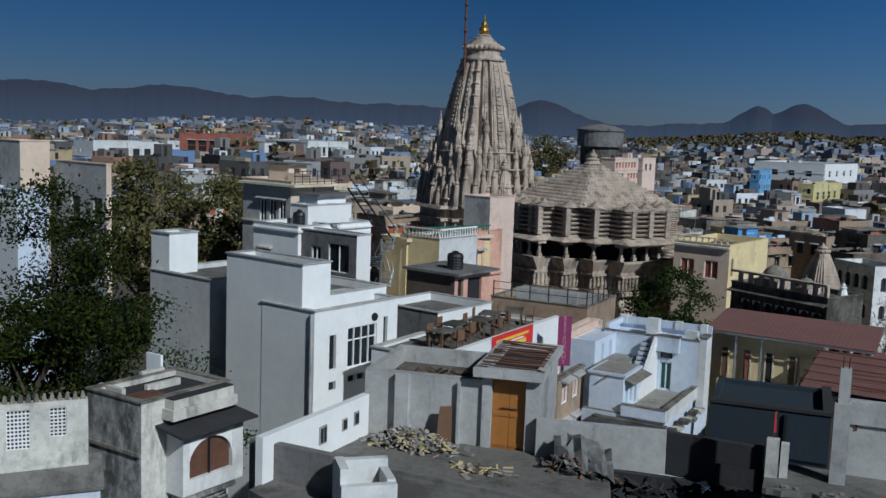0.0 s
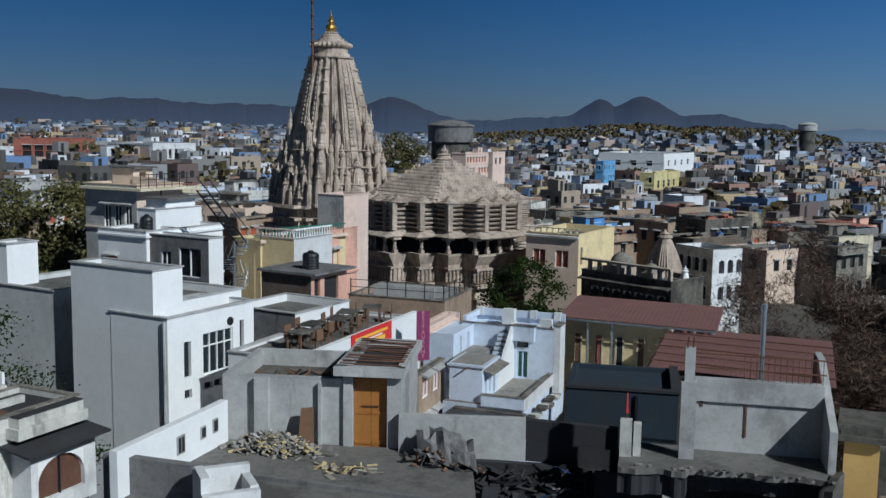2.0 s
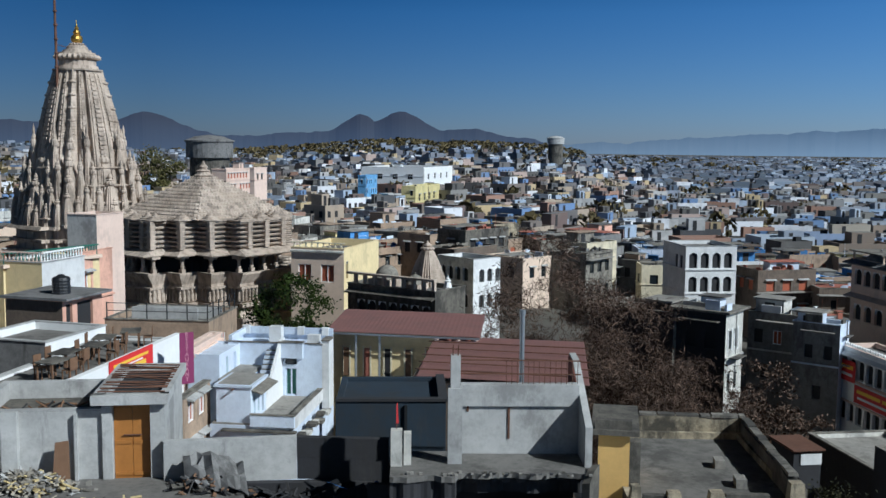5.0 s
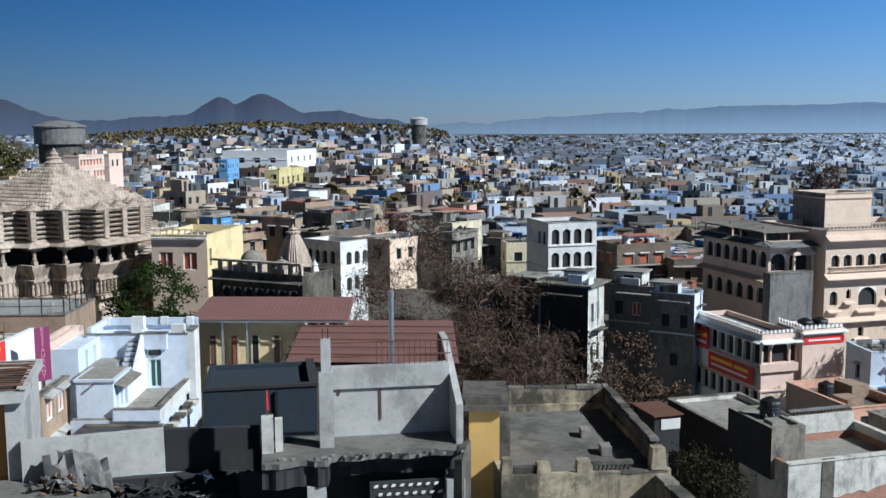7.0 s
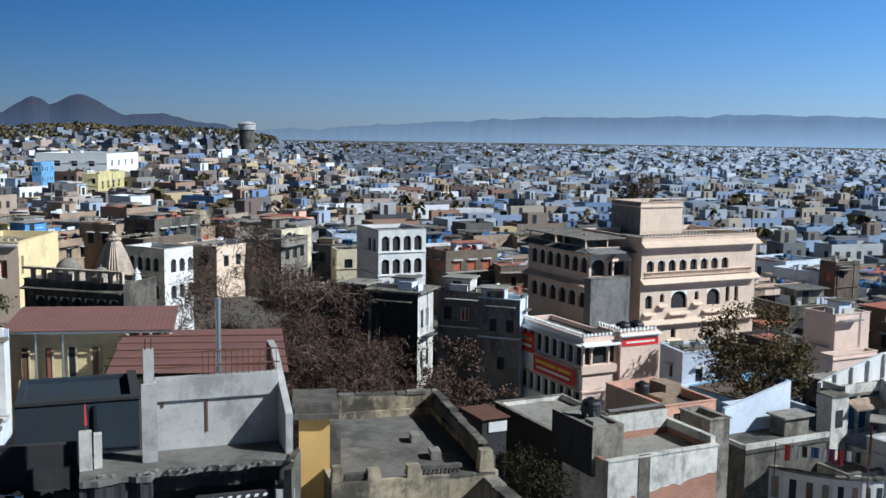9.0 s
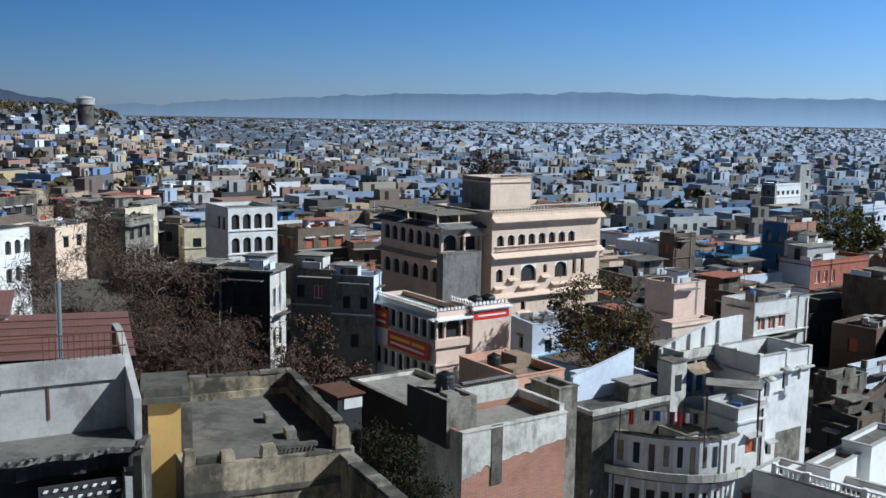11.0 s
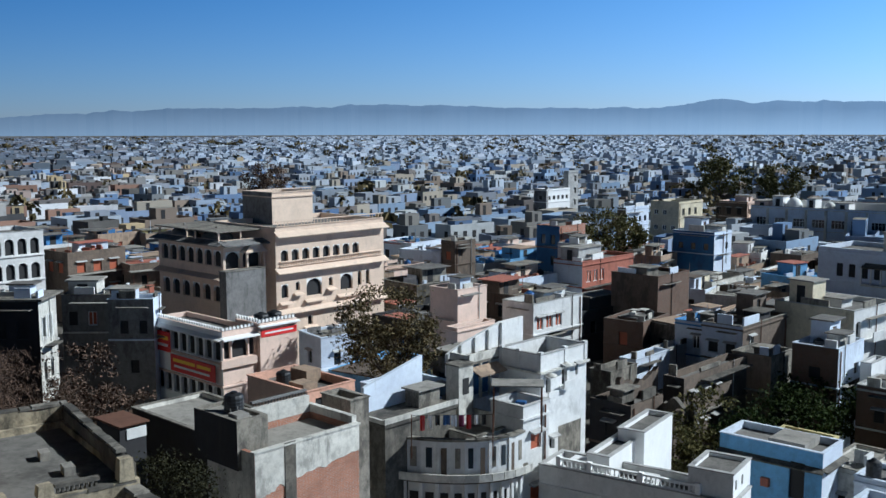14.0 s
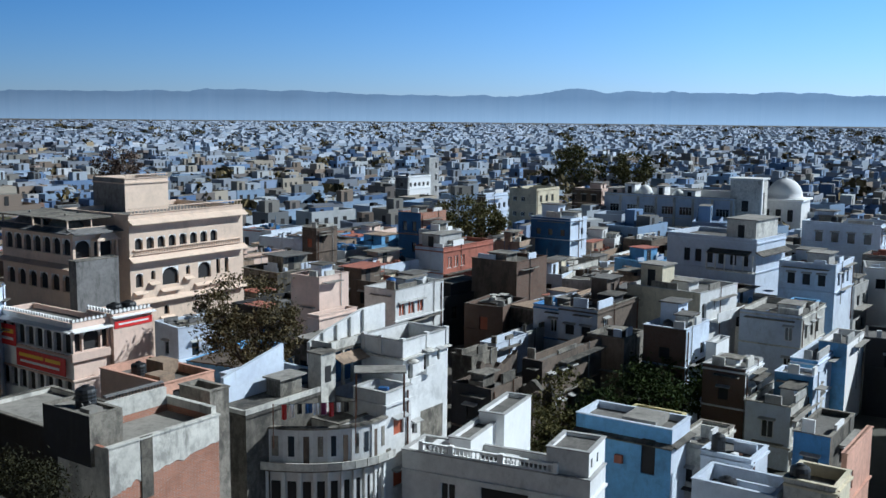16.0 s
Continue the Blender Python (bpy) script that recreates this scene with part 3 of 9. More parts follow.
def water_tank(x, y, z, r=0.5, h=1.1, mat="tankblack"):
    ob = thing("water_tank", "ribbed black plastic water tank standing on a flat roof" if mat == "tankblack" else "blue plastic water tank standing on a flat roof", "water tank", pose(x, y, z), "roof water tanks")
    bm = bmesh.new()
    prof = [(r, 0)]
    for i in range(5):
        prof += [(r, h * (i + 0.2) / 6), (r * 1.04, h * (i + 0.4) / 6), (r, h * (i + 0.8) / 6)]
    prof += [(r * 0.9, h * 0.9), (r * 0.4, h * 0.98)]
    add_lathe(bm, prof, 14)
    part("drum", bm, mat, ob)
    bm = bmesh.new()
    add_lathe(bm, [(r * 0.38, h * 0.975), (r * 0.38, h * 1.03), (r * 0.2, h * 1.06)], 10)
    part("lid", bm, mat, ob)
    return ob


def gz(x, y):
    """The lie of the land."""
    r, a = math.hypot(x, y), math.degrees(math.atan2(x, y))
    z = 7.0 * math.exp(-((x - 5) ** 2 + (y - 100) ** 2) / 110 ** 2)
    hill = math.exp(-((r - 930) / 520) ** 2) if r < 930 else math.exp(-((r - 930) / 900) ** 2)
    z += hill * (18.0 * math.exp(-((a - 20) / 7.0) ** 2) + 12.0 * math.exp(-((a - 28) / 4.5) ** 2) + 13.0 * math.exp(-((a + 3) / 22) ** 2))
    z += 10.0 * math.exp(-((a + 12) / 17) ** 2) * min(1.0, max(0.0, (r - 110) / 120)) * (1.0 if r < 700 else math.exp(-((r - 700) / 500) ** 2))
    return z


def wall_run(name, label, x0, y0, x1, y1, z0, z1, th=0.22, mat="lightgrey", category="wall", kind="structure"):
    ob = thing(name, label, category, kind=kind)
    ln = math.hypot(x1 - x0, y1 - y0)
    bm = bmesh.new()
    add_box(bm, 0, 0, z0, ln, th, z1)
    part("wall_body", bm, mat, ob)
    ob.matrix_basis = pose(x0, y0, 0, 0, 0, math.degrees(math.atan2(y1 - y0, x1 - x0)))
    return ob


# ---------------------------------------------------------------- trimmings, in a house's own axes
def face_pose(ob, face, s, z):
    w, d, z1 = SIZE[ob.name]
    return pose(s, 0, z) if face == "R" else pose(0, s, z, 0, 0, -90)


def eave(ob, face, s0, s1, dz, deep=0.6, drop=0.25, mat="ivory", thick=0.08):
    """A sloping stone eave along a face, its root dz below the roof edge."""
    z = SIZE[ob.name][2] - dz
    if face == "L":
        s0, s1 = s1, s0
    ln = abs(s1 - s0)
    bm = bmesh.new()
    a = [bm.verts.new(q) for q in ((0, 0.002, 0), (ln, 0.002, 0), (ln, -deep, -drop), (0, -deep, -drop), (0, 0.002, thick), (ln, 0.002, thick), (ln, -deep, -drop + thick), (0, -deep, -drop + thick))]
    for q in ((0, 3, 2, 1), (4, 5, 6, 7), (0, 1, 5, 4), (1, 2, 6, 5), (2, 3, 7, 6), (3, 0, 4, 7)):
        bm.faces.new([a[i] for i in q])
    o = part("eave", bm, mat, ob)
    o.matrix_basis = face_pose(ob, face, s0, z)
    return o


def railing(ob, face, s0, s1, dz, h=0.7, mat="clean", gap=0.28, inset=0.0, r=0.05, post=0.0):
    """A balustrade: two rails and turned balusters."""
    z = SIZE[ob.name][2] - dz
    if face == "L":
        s0, s1 = s1, s0
    ln = abs(s1 - s0)
    m = face_pose(ob, face, s0, z)
    for z0, t, nm in ((0.0, 0.07, "bottom_rail"), (h - 0.08, 0.08, "top_rail")):
        bm = bmesh.new()
        add_box(bm, 0, inset - 0.09, z0, ln, inset + 0.09, z0 + t)
        part(nm, bm, mat, ob).matrix_basis = m
    key = ("baluster", mat, round(h, 2), r)
    if key not in WINDOWS:
        bm = bmesh.new()
        add_lathe(bm, [(r * 0.7, 0.07), (r, h * 0.3), (r * 0.5, h * 0.55), (r * 0.8, h - 0.08)], 6)
        WINDOWS[key] = mesh_of("baluster", bm, mat)
    n = max(2, int(ln / gap))
    for i in range(n):
        o = new("baluster", WINDOWS[key])
        o.parent, o.matrix_basis = ob, m @ pose(ln * (i + 0.5) / n, inset, 0)


def merlons(ob, face, s0, s1, size=0.22, h=0.3, mat="clean", gap=0.12, dz=0.0):
    z = SIZE[ob.name][2] - dz
    if face == "L":
        s0, s1 = s1, s0
    ln = abs(s1 - s0)
    key = ("merlon", mat, size, h)
    if key not in WINDOWS:
        bm = bmesh.new()
        a = [(0, 0), (size, 0), (size, h * 0.6), (size / 2, h), (0, h * 0.6)]
        lo, hi = [bm.verts.new((x, 0.02, q)) for x, q in a], [bm.verts.new((x, 0.15, q)) for x, q in a]
        bm.faces.new(lo[::-1]), bm.faces.new(hi)
        for i in range(5):
            bm.faces.new((lo[i], lo[(i + 1) % 5], hi[(i + 1) % 5], hi[i]))
        bmesh.ops.recalc_face_normals(bm, faces=bm.faces)
        WINDOWS[key] = mesh_of("merlon", bm, mat)
    for i in range(int(ln / (size + gap))):
        o = new("merlon", WINDOWS[key])
        o.parent, o.matrix_basis = ob, face_pose(ob, face, s0, z + 0.06) @ pose(i * (size + gap), 0, 0)


def dome(ob, x, y, z, r, mat="oldwhite", h=None, name="dome"):
    h = h or r
    bm = bmesh.new()
    add_lathe(bm, [(r * 1.15, 0), (r * 1.15, 0.08 * h), (r, 0.1 * h)] + [(r * math.cos(a), 0.1 * h + h * math.sin(a)) for a in [radians(v) for v in (15, 30, 45, 60, 75, 85)]] + [(0.05 * r, 1.2 * h), (0.1 * r, 1.27 * h), (0.02 * r, 1.45 * h)], 16)
    o = part(name, bm, mat, ob)
    for f in o.data.polygons:
        f.use_smooth = True
    o.matrix_basis = pose(x, y, z)
    return o

# ---------------------------------------------------------------- the stone temple
def stepped(half, steps, cut):
    """A square plan of that half-width whose corners are stepped back: steps of them, each of size cut."""
    q = []
    for i in range(steps + 1):
        q.append((half - cut * i, half - cut * (steps - i)))
        if i < steps:
            q.append((half - cut * (i + 1), half - cut * (steps - i)))
    out = []
    for k in range(4):
        a = radians(90 * k)
        out += [(x * math.cos(a) - y * math.sin(a), x * math.sin(a) + y * math.cos(a)) for x, y in q]
    return out


def loft(bm, outline, levels, mi=0):
    """Lofts outline(scale) through levels of (z, scale)."""
    prev = None
    for z, s in levels:
        ring = [bm.verts.new((x * s, y * s, z)) for x, y in outline]
        n = len(ring)
        if prev:
            for i in range(n):
                bm.faces.new((prev[i], prev[(i + 1) % n], ring[(i + 1) % n], ring[i])).material_index = mi
        prev = ring
    bm.faces.new(prev).material_index = mi


def spire_levels(z0, z1, r0, r1, courses, bite=0.035, power=1.9):
    out = []
    for i in range(courses):
        for k, e in ((0.0, 0.0), (0.7, 0.0), (0.7, bite), (1.0, bite)):
            u = (i + k) / courses
            s = r1 + (r0 - r1) * (1 - u ** power)
            out.append((z0 + (z1 - z0) * u, s * (1 - e)))
    return out


def amalaka(bm, z, r, ribs=20, h=None):
    h = h or r * 0.55
    n = ribs * 2
    prev = None
    for i in range(7):
        u = -1 + 2 * i / 6
        rr = r * (0.72 + 0.28 * math.sqrt(max(0, 1 - u * u)))
        ring = [bm.verts.new((rr * (1 if k % 2 else 0.9) * math.cos(2 * math.pi * k / n), rr * (1 if k % 2 else 0.9) * math.sin(2 * math.pi * k / n), z + h * (u + 1) / 2)) for k in range(n)]
        if prev:
            for k in range(n):
                bm.faces.new((prev[k], prev[(k + 1) % n], ring[(k + 1) % n], ring[k]))
        else:
            bm.faces.new(ring[::-1])
        prev = ring
    bm.faces.new(prev)


SPIRE = {}


def small_spire(parent, x, y, z, r, h, name="spirelet"):
    if "m" not in SPIRE:
        bm = bmesh.new()
        loft(bm, stepped(1.0, 2, 0.2), [(0.0, 1.05), (0.05, 1.15), (0.08, 1.15), (0.085, 0.98)] + spire_levels(0.085, 0.74, 1.0, 0.46, 9, 0.10, 2.6) + [(0.745, 0.36), (0.78, 0.36)])
        amalaka(bm, 0.775, 0.62, 10, 0.075)
        add_lathe(bm, [(0.36, 0.85), (0.42, 0.87), (0.2, 0.90), (0.25, 0.93), (0.04, 1.0)], 8)
        SPIRE["m"] = mesh_of("spirelet", bm, "temple")
    ob = new(name, SPIRE["m"])
    ob.parent = parent
    ob.matrix_basis = Matrix.LocRotScale((x, y, z), None, (r, r, h))
    return ob


def shaft(z):
    """Half-width of the great spire at height z."""
    u = max(0.0, min(1.0, (z - 18.2) / 14.7))
    return 2.05 + (4.45 - 2.05) * (1 - u ** 1.75)


def ribbed_plan():
    """A square plan whose faces carry offset ribs: corner, side and middle rib, with grooves between. Half-width 1."""
    face = [(0.80, -0.80), (0.80, -0.60), (0.74, -0.58), (0.74, -0.555), (0.90, -0.54), (0.90, -0.33), (0.83, -0.31), (0.83, -0.285), (1.0, -0.27)]
    face += [(u, -v) for u, v in face[:0:-1]]
    out = []
    for k in range(4):
        a = radians(90 * k)
        out += [(x * math.cos(a) - y * math.sin(a), x * math.sin(a) + y * math.cos(a)) for x, y in face]
    return out


def vertical_band(bm, k, v, half, out, z0, z1, pitch, fill=0.72):
    """A beaded rib running up face k of the spire, at the share v of its width; out: its stand, as a share of the half-width."""
    a = radians(90 * k)
    c, s = math.cos(a), math.sin(a)
    n = int((z1 - z0) / pitch)
    for i in range(n):
        za = z0 + (z1 - z0) * i / n
        zb = za + (z1 - z0) / n * fill
        ra, rb = shaft(za), shaft(zb)
        g = []
        for z, r in ((za, ra), (zb, rb)):
            for y, o in ((-half, -0.2), (-half, 0.0), (half, 0.0), (half, -0.2)):
                x, w = r * out + o, (v + y) * r
                g.append(bm.verts.new((x * c - w * s, x * s + w * c, z)))
        for q in ((0, 1, 5, 4), (1, 2, 6, 5), (2, 3, 7, 6), (4, 5, 6, 7), (3, 2, 1, 0)):
            bm.faces.new([g[j] for j in q])


def make_temple():
    rot = 31
    # ---- the tower
    t = thing("temple_tower", "tall carved sandstone temple tower with a gilded finial", "temple", pose(3.85, 103, 0, 0, 0, rot))
    HOUSES.append((4.2, 103, 10.0))
    bm = bmesh.new()
    loft(bm, stepped(5.9, 4, 0.8), [(5, 1.08), (11.0, 1.08), (11.0, 1.0), (12.5, 1.0), (12.5, 1.04), (12.9, 1.04), (12.9, 0.97), (14.6, 0.97), (14.6, 1.03), (14.9, 1.03), (14.9, 0.93), (15.6, 0.93), (15.6, 1.05), (16.1, 1.05), (16.1, 0.92), (16.8, 0.92),
                                    (16.8, 1.02), (17.1, 1.02), (17.1, 0.92), (18.0, 0.92), (18.0, 1.05), (18.3, 1.02), (18.3, 0.86)])
    part("sanctum_wall", bm, "temple", t)
    bm = bmesh.new()
    lev = []
    for i in range(52):
        z = 18.2 + 14.7 * i / 52
        lev += [(z, shaft(z)), (z + 0.19, shaft(z + 0.19)), (z + 0.195, shaft(z + 0.195) * 0.985), (z + 0.27, shaft(z + 0.27) * 0.985)]
    loft(bm, ribbed_plan(), lev)
    part("spire", bm, "temple", t)
    for k in range(4):
        for v, half, out, pitch, fill in ((0.0, 0.10, 1.05, 0.42, 0.62), (-0.19, 0.035, 1.03, 0.6, 0.86), (0.19, 0.035, 1.03, 0.6, 0.86), (-0.435, 0.05, 0.935, 0.5, 0.7), (0.435, 0.05, 0.935, 0.5, 0.7)):
            bm = bmesh.new()
            vertical_band(bm, k, v, half, out, 18.6, 32.7, pitch, fill)
            part("rib", bm, "temple", t)
        # ribbed cushions marking the storeys on the corner ribs
        a = radians(90 * k + 45)
        for i in range(11):
            z = 19.4 + i * 1.22
            r = shaft(z) * 0.72 * 1.414
            bm = bmesh.new()
            add_lathe(bm, [(0.20, 0), (0.34, 0.05), (0.38, 0.14), (0.34, 0.24), (0.2, 0.28)], 10)
            o = part("cushion", bm, "temple", t)
            o.matrix_basis = pose(r * math.cos(a), r * math.sin(a), z)
    bm = bmesh.new()
    loft(bm, circle(1.75, 24), [(32.85, 1.32), (33.0, 1.34), (33.02, 1.12), (33.35, 1.08), (33.36, 0.98), (33.85, 0.98)])
    amalaka(bm, 33.86, 2.2, 26, 0.62)
    loft(bm, circle(1.6, 24), [(34.45, 1.08), (34.6, 1.04), (34.62, 0.86), (34.85, 0.82), (34.87, 0.66), (35.15, 0.6), (35.3, 0.5)])
    amalaka(bm, 35.28, 0.72, 16, 0.26)
    part("ribbed_crown", bm, "temple", t)
    bm = bmesh.new()
    add_lathe(bm, [(0.3, 35.5), (0.5, 35.65), (0.56, 35.9), (0.5, 36.15), (0.28, 36.35), (0.36, 36.5), (0.28, 36.7), (0.17, 36.85), (0.2, 37.0), (0.09, 37.15), (0.05, 37.4), (0.02, 37.75)], 14)
    part("finial", bm, "gold", t, "gilded pot finial")
    bm = bmesh.new()
    add_rod(bm, (-2.5, -0.45, 31.0), (-2.2, 0.1, 42.5), 0.13, 0.10, 6)
    add_rod(bm, (-2.35, -0.2, 35.2), (0.1, 0.1, 34.9), 0.03, 0.03, 4)
    add_rod(bm, (-2.4, -0.25, 34.5), (-0.8, 0.1, 34.4), 0.03, 0.03, 4)
    for k in range(7):
        add_lathe(bm, [(0.17, 33.0 + k * 1.3), (0.21, 33.1 + k * 1.3), (0.17, 33.2 + k * 1.3)], 8, -2.45 + 0.03 * k, -0.36 + 0.05 * k)
    part("flag_mast", bm, "rusty", t)
    for z, h, q in ((18.9, 5.35, 0.25), (20.3, 4.95, 0.22), (21.9, 4.6, 0.2), (23.6, 4.25, 0.18)):
        bm = bmesh.new()
        loft(bm, stepped(h, 4, 0.62), [(z, 0.9), (z, 1.0), (z + q * 0.5, 1.02), (z + q, 0.96), (z + q, 0.8)])
        part("tier_ledge", bm, "temple", t)
    # slender spires clustering round the shaft, in tiers
    for k in range(4):
        a = radians(90 * k)

        def at(u, v):
            return u * math.cos(a) - v * math.sin(a), u * math.sin(a) + v * math.cos(a)
        for off, z, r, h in ((3.7, 18.2, 1.05, 7.6), (4.7, 18.0, 0.8, 5.2), (5.35, 17.8, 0.6, 3.1)):
            small_spire(t, *at(off, 0), z, r, h)
        for c, r, h in ((2.75, 0.72, 9.2), (3.3, 0.66, 7.2), (3.8, 0.6, 5.4), (4.25, 0.5, 3.6)):
            small_spire(t, *at(c, c), 18.2, r, h)
        for w in (-1, 1):
            small_spire(t, *at(3.75, 1.72 * w), 18.2, 0.52, 9.6)
            small_spire(t, *at(4.35, 1.55 * w), 18.1, 0.48, 6.4)
            small_spire(t, *at(4.95, 1.35 * w), 18.0, 0.46, 4.2)
            small_spire(t, *at(5.4, 1.05 * w), 17.8, 0.40, 2.4)
            small_spire(t, *at(4.15, 2.75 * w), 18.2, 0.46, 6.8)
            small_spire(t, *at(4.75, 2.5 * w), 18.0, 0.42, 4.4)
            small_spire(t, *at(5.1, 2.2 * w), 17.9, 0.36, 2.6)
            small_spire(t, *at(4.75, 3.45 * w), 18.0, 0.42, 3.2)
    # ---- the hall in front of it
    m = thing("temple_hall", "carved stone temple hall with a stepped pyramid roof and pillared balconies", "temple", pose(14.35, 94.6, 0, 0, 0, rot))
    HOUSES.append((14.8, 94.5, 10.5))
    out = stepped(8.5, 3, 1.8)
    bm = bmesh.new()
    loft(bm, out, [(4, 1.04), (9.4, 1.04), (9.4, 1.0), (10.6, 1.0), (10.6, 1.03), (10.9, 1.03), (10.9, 0.96), (11.9, 0.96), (11.9, 1.03), (12.2, 1.03)])
    part("plinth", bm, "temple", m)
    # gallery parapet: plain rail, carved panel band, outward leaning seat back
    bm = bmesh.new()
    loft(bm, out, [(12.2, 0.97), (12.35, 1.0), (12.35, 0.965), (13.45, 0.965), (13.45, 1.01), (13.65, 1.01), (13.65, 0.97), (13.9, 0.97), (14.75, 1.04), (14.9, 1.04), (14.9, 0.98), (14.0, 0.92), (12.3, 0.92)])
    part("balustrade", bm, "temple", m)
    up = bmesh.new()
    add_lathe(up, [(0.10, 0), (0.13, 0.25), (0.08, 0.5), (0.13, 0.75), (0.10, 1.05)], 6)
    um = mesh_of("carved_upright", up, "temple")
    n = len(out)
    for (ax, ay), (bx, by) in zip(out, out[1:] + out[:1]):
        ln = math.hypot(bx - ax, by - ay)
        nn = max(2, int(ln / 0.4))
        if ay + by > 6:
            continue
        for i in range(nn):
            u = (i + 0.5) / nn
            p = new("carved_upright", um)
            p.parent, p.matrix_basis = m, pose((ax + (bx - ax) * u) * 0.985, (ay + (by - ay) * u) * 0.985, 12.38)
    # black core paints the shade inside the gallery
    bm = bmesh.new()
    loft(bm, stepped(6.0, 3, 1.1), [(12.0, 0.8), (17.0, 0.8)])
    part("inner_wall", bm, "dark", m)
    col = bmesh.new()
    add_box(col, -0.2, -0.2, 0, 0.2, 0.2, 0.3)
    add_lathe(col, [(0.15, 0.3), (0.19, 0.5), (0.14, 0.6), (0.14, 1.0), (0.2, 1.08), (0.25, 1.2)], 8)
    add_box(col, -0.42, -0.42, 1.2, 0.42, 0.42, 1.42)
    add_box(col, -0.28, -0.28, 1.42, 0.28, 0.28, 1.62)
    cm = mesh_of("pillar", col, "temple")
    for i in range(n):
        (ax, ay), (bx, by) = out[i], out[(i + 1) % n]
        spots = [0.0] if i % 2 == 0 else []
        spots += [0.25, 0.5, 0.75] if math.hypot(bx - ax, by - ay) > 4 else []
        for u in spots:
            p = new("pillar", cm)
            p.parent, p.matrix_basis = m, pose((ax + (bx - ax) * u) * 0.945, (ay + (by - ay) * u) * 0.945, 14.9)
    # wide thin eave
    bm = bmesh.new()
    loft(bm, out, [(16.5, 0.88), (16.36, 1.11), (16.46, 1.12), (16.85, 0.99), (16.95, 0.95)])
    part("eave", bm, "temple", m)
    # storey of deep horizontal courses between upright piers
    bm = bmesh.new()
    lev = [(16.9, 0.87)]
    for k in range(6):
        z = 16.95 + k * 0.40
        lev += [(z, 0.87), (z + 0.14, 0.87), (z + 0.145, 0.985), (z + 0.27, 1.0), (z + 0.33, 0.97), (z + 0.335, 0.87)]
    loft(bm, out, lev + [(19.4, 0.87)])
    part("frieze_storey", bm, "temple", m)
    pier = bmesh.new()
    lev = []
    for k in range(6):
        z = 16.95 + k * 0.40
        lev += [(z, 0.26), (z + 0.28, 0.26), (z + 0.285, 0.32), (z + 0.39, 0.32), (z + 0.395, 0.26)]
    loft(pier, stepped(1.0, 1, 0.1), lev)
    pm = mesh_of("frieze_pier", pier, "temple")
    knob = bmesh.new()
    prof = []
    for k, s in enumerate((0.95, 0.72, 0.5, 0.3)):
        prof += [(s, k * 0.13), (s, k * 0.13 + 0.09), (s - 0.1, k * 0.13 + 0.095)]
    add_lathe(knob, prof + [(0.14, 0.5), (0.18, 0.56), (0.03, 0.68)], 12)
    km = mesh_of("bay_pyramid", knob, "temple")
    for i in range(n):
        (ax, ay), (bx, by) = out[i], out[(i + 1) % n]
        ln = math.hypot(bx - ax, by - ay)
        us = (0.17, 0.5, 0.83) if ln > 4 else ((0.0,) if i % 2 == 0 else ())
        for u in us:
            o = new("frieze_pier", pm)
            o.parent, o.matrix_basis = m, pose((ax + (bx - ax) * u) * 0.975, (ay + (by - ay) * u) * 0.975, 0)
            o = new("bay_pyramid", km)
            o.parent, o.matrix_basis = m, pose((ax + (bx - ax) * u) * 0.90, (ay + (by - ay) * u) * 0.90, 19.42)
    bm = bmesh.new()
    loft(bm, out, [(19.3, 0.96), (19.32, 1.0), (19.42, 1.0), (19.5, 0.7)])
    part("roof_cornice", bm, "temple", m)
    # hipped roof of stepped courses set with rows of small knobs
    def course(k):
        return 5.7 - (5.7 - 0.7) * k / 12.5, 19.45 + 3.6 * k / 13
    bm = bmesh.new()
    lev = []
    for k in range(13):
        s, z = course(k)
        lev += [(z, s), (z + 0.17, s * 0.99), (z + 0.175, s - 0.16)]
    loft(bm, stepped(1.0, 1, 0.05), lev)
    part("pyramid_roof", bm, "temple", m)
    kb = bmesh.new()
    for k in range(13):
        s, z = course(k)
        nk = max(2, int(2 * s / 0.36))
        for f in range(4):
            a = radians(90 * f)
            for i in range(nk):
                w = -s + 2 * s * (i + (0.5 if k % 2 else 0.25)) / nk
                x, y = (s - 0.02) * math.cos(a) - w * math.sin(a), (s - 0.02) * math.sin(a) + w * math.cos(a)
                base = [kb.verts.new((x + 0.15 * math.cos(a + q), y + 0.15 * math.sin(a + q), z + 0.04)) for q in (0, 1.57, 3.14, 4.71)]
                tip = kb.verts.new((x - 0.05 * math.cos(a), y - 0.05 * math.sin(a), z + 0.30))
                for q in range(4):
                    kb.faces.new((base[q], base[(q + 1) % 4], tip))
    o = part("knob_course", kb, "temple", m)
    o["kind"] = "stuff"
    bm = bmesh.new()
    add_lathe(bm, [(0.75, 22.95), (0.9, 23.1), (0.66, 23.25), (0.58, 23.4), (0.7, 23.52), (0.33, 23.68), (0.4, 23.9), (0.22, 24.1), (0.06, 24.45)], 14)
    part("roof_finial", bm, "temple", m)

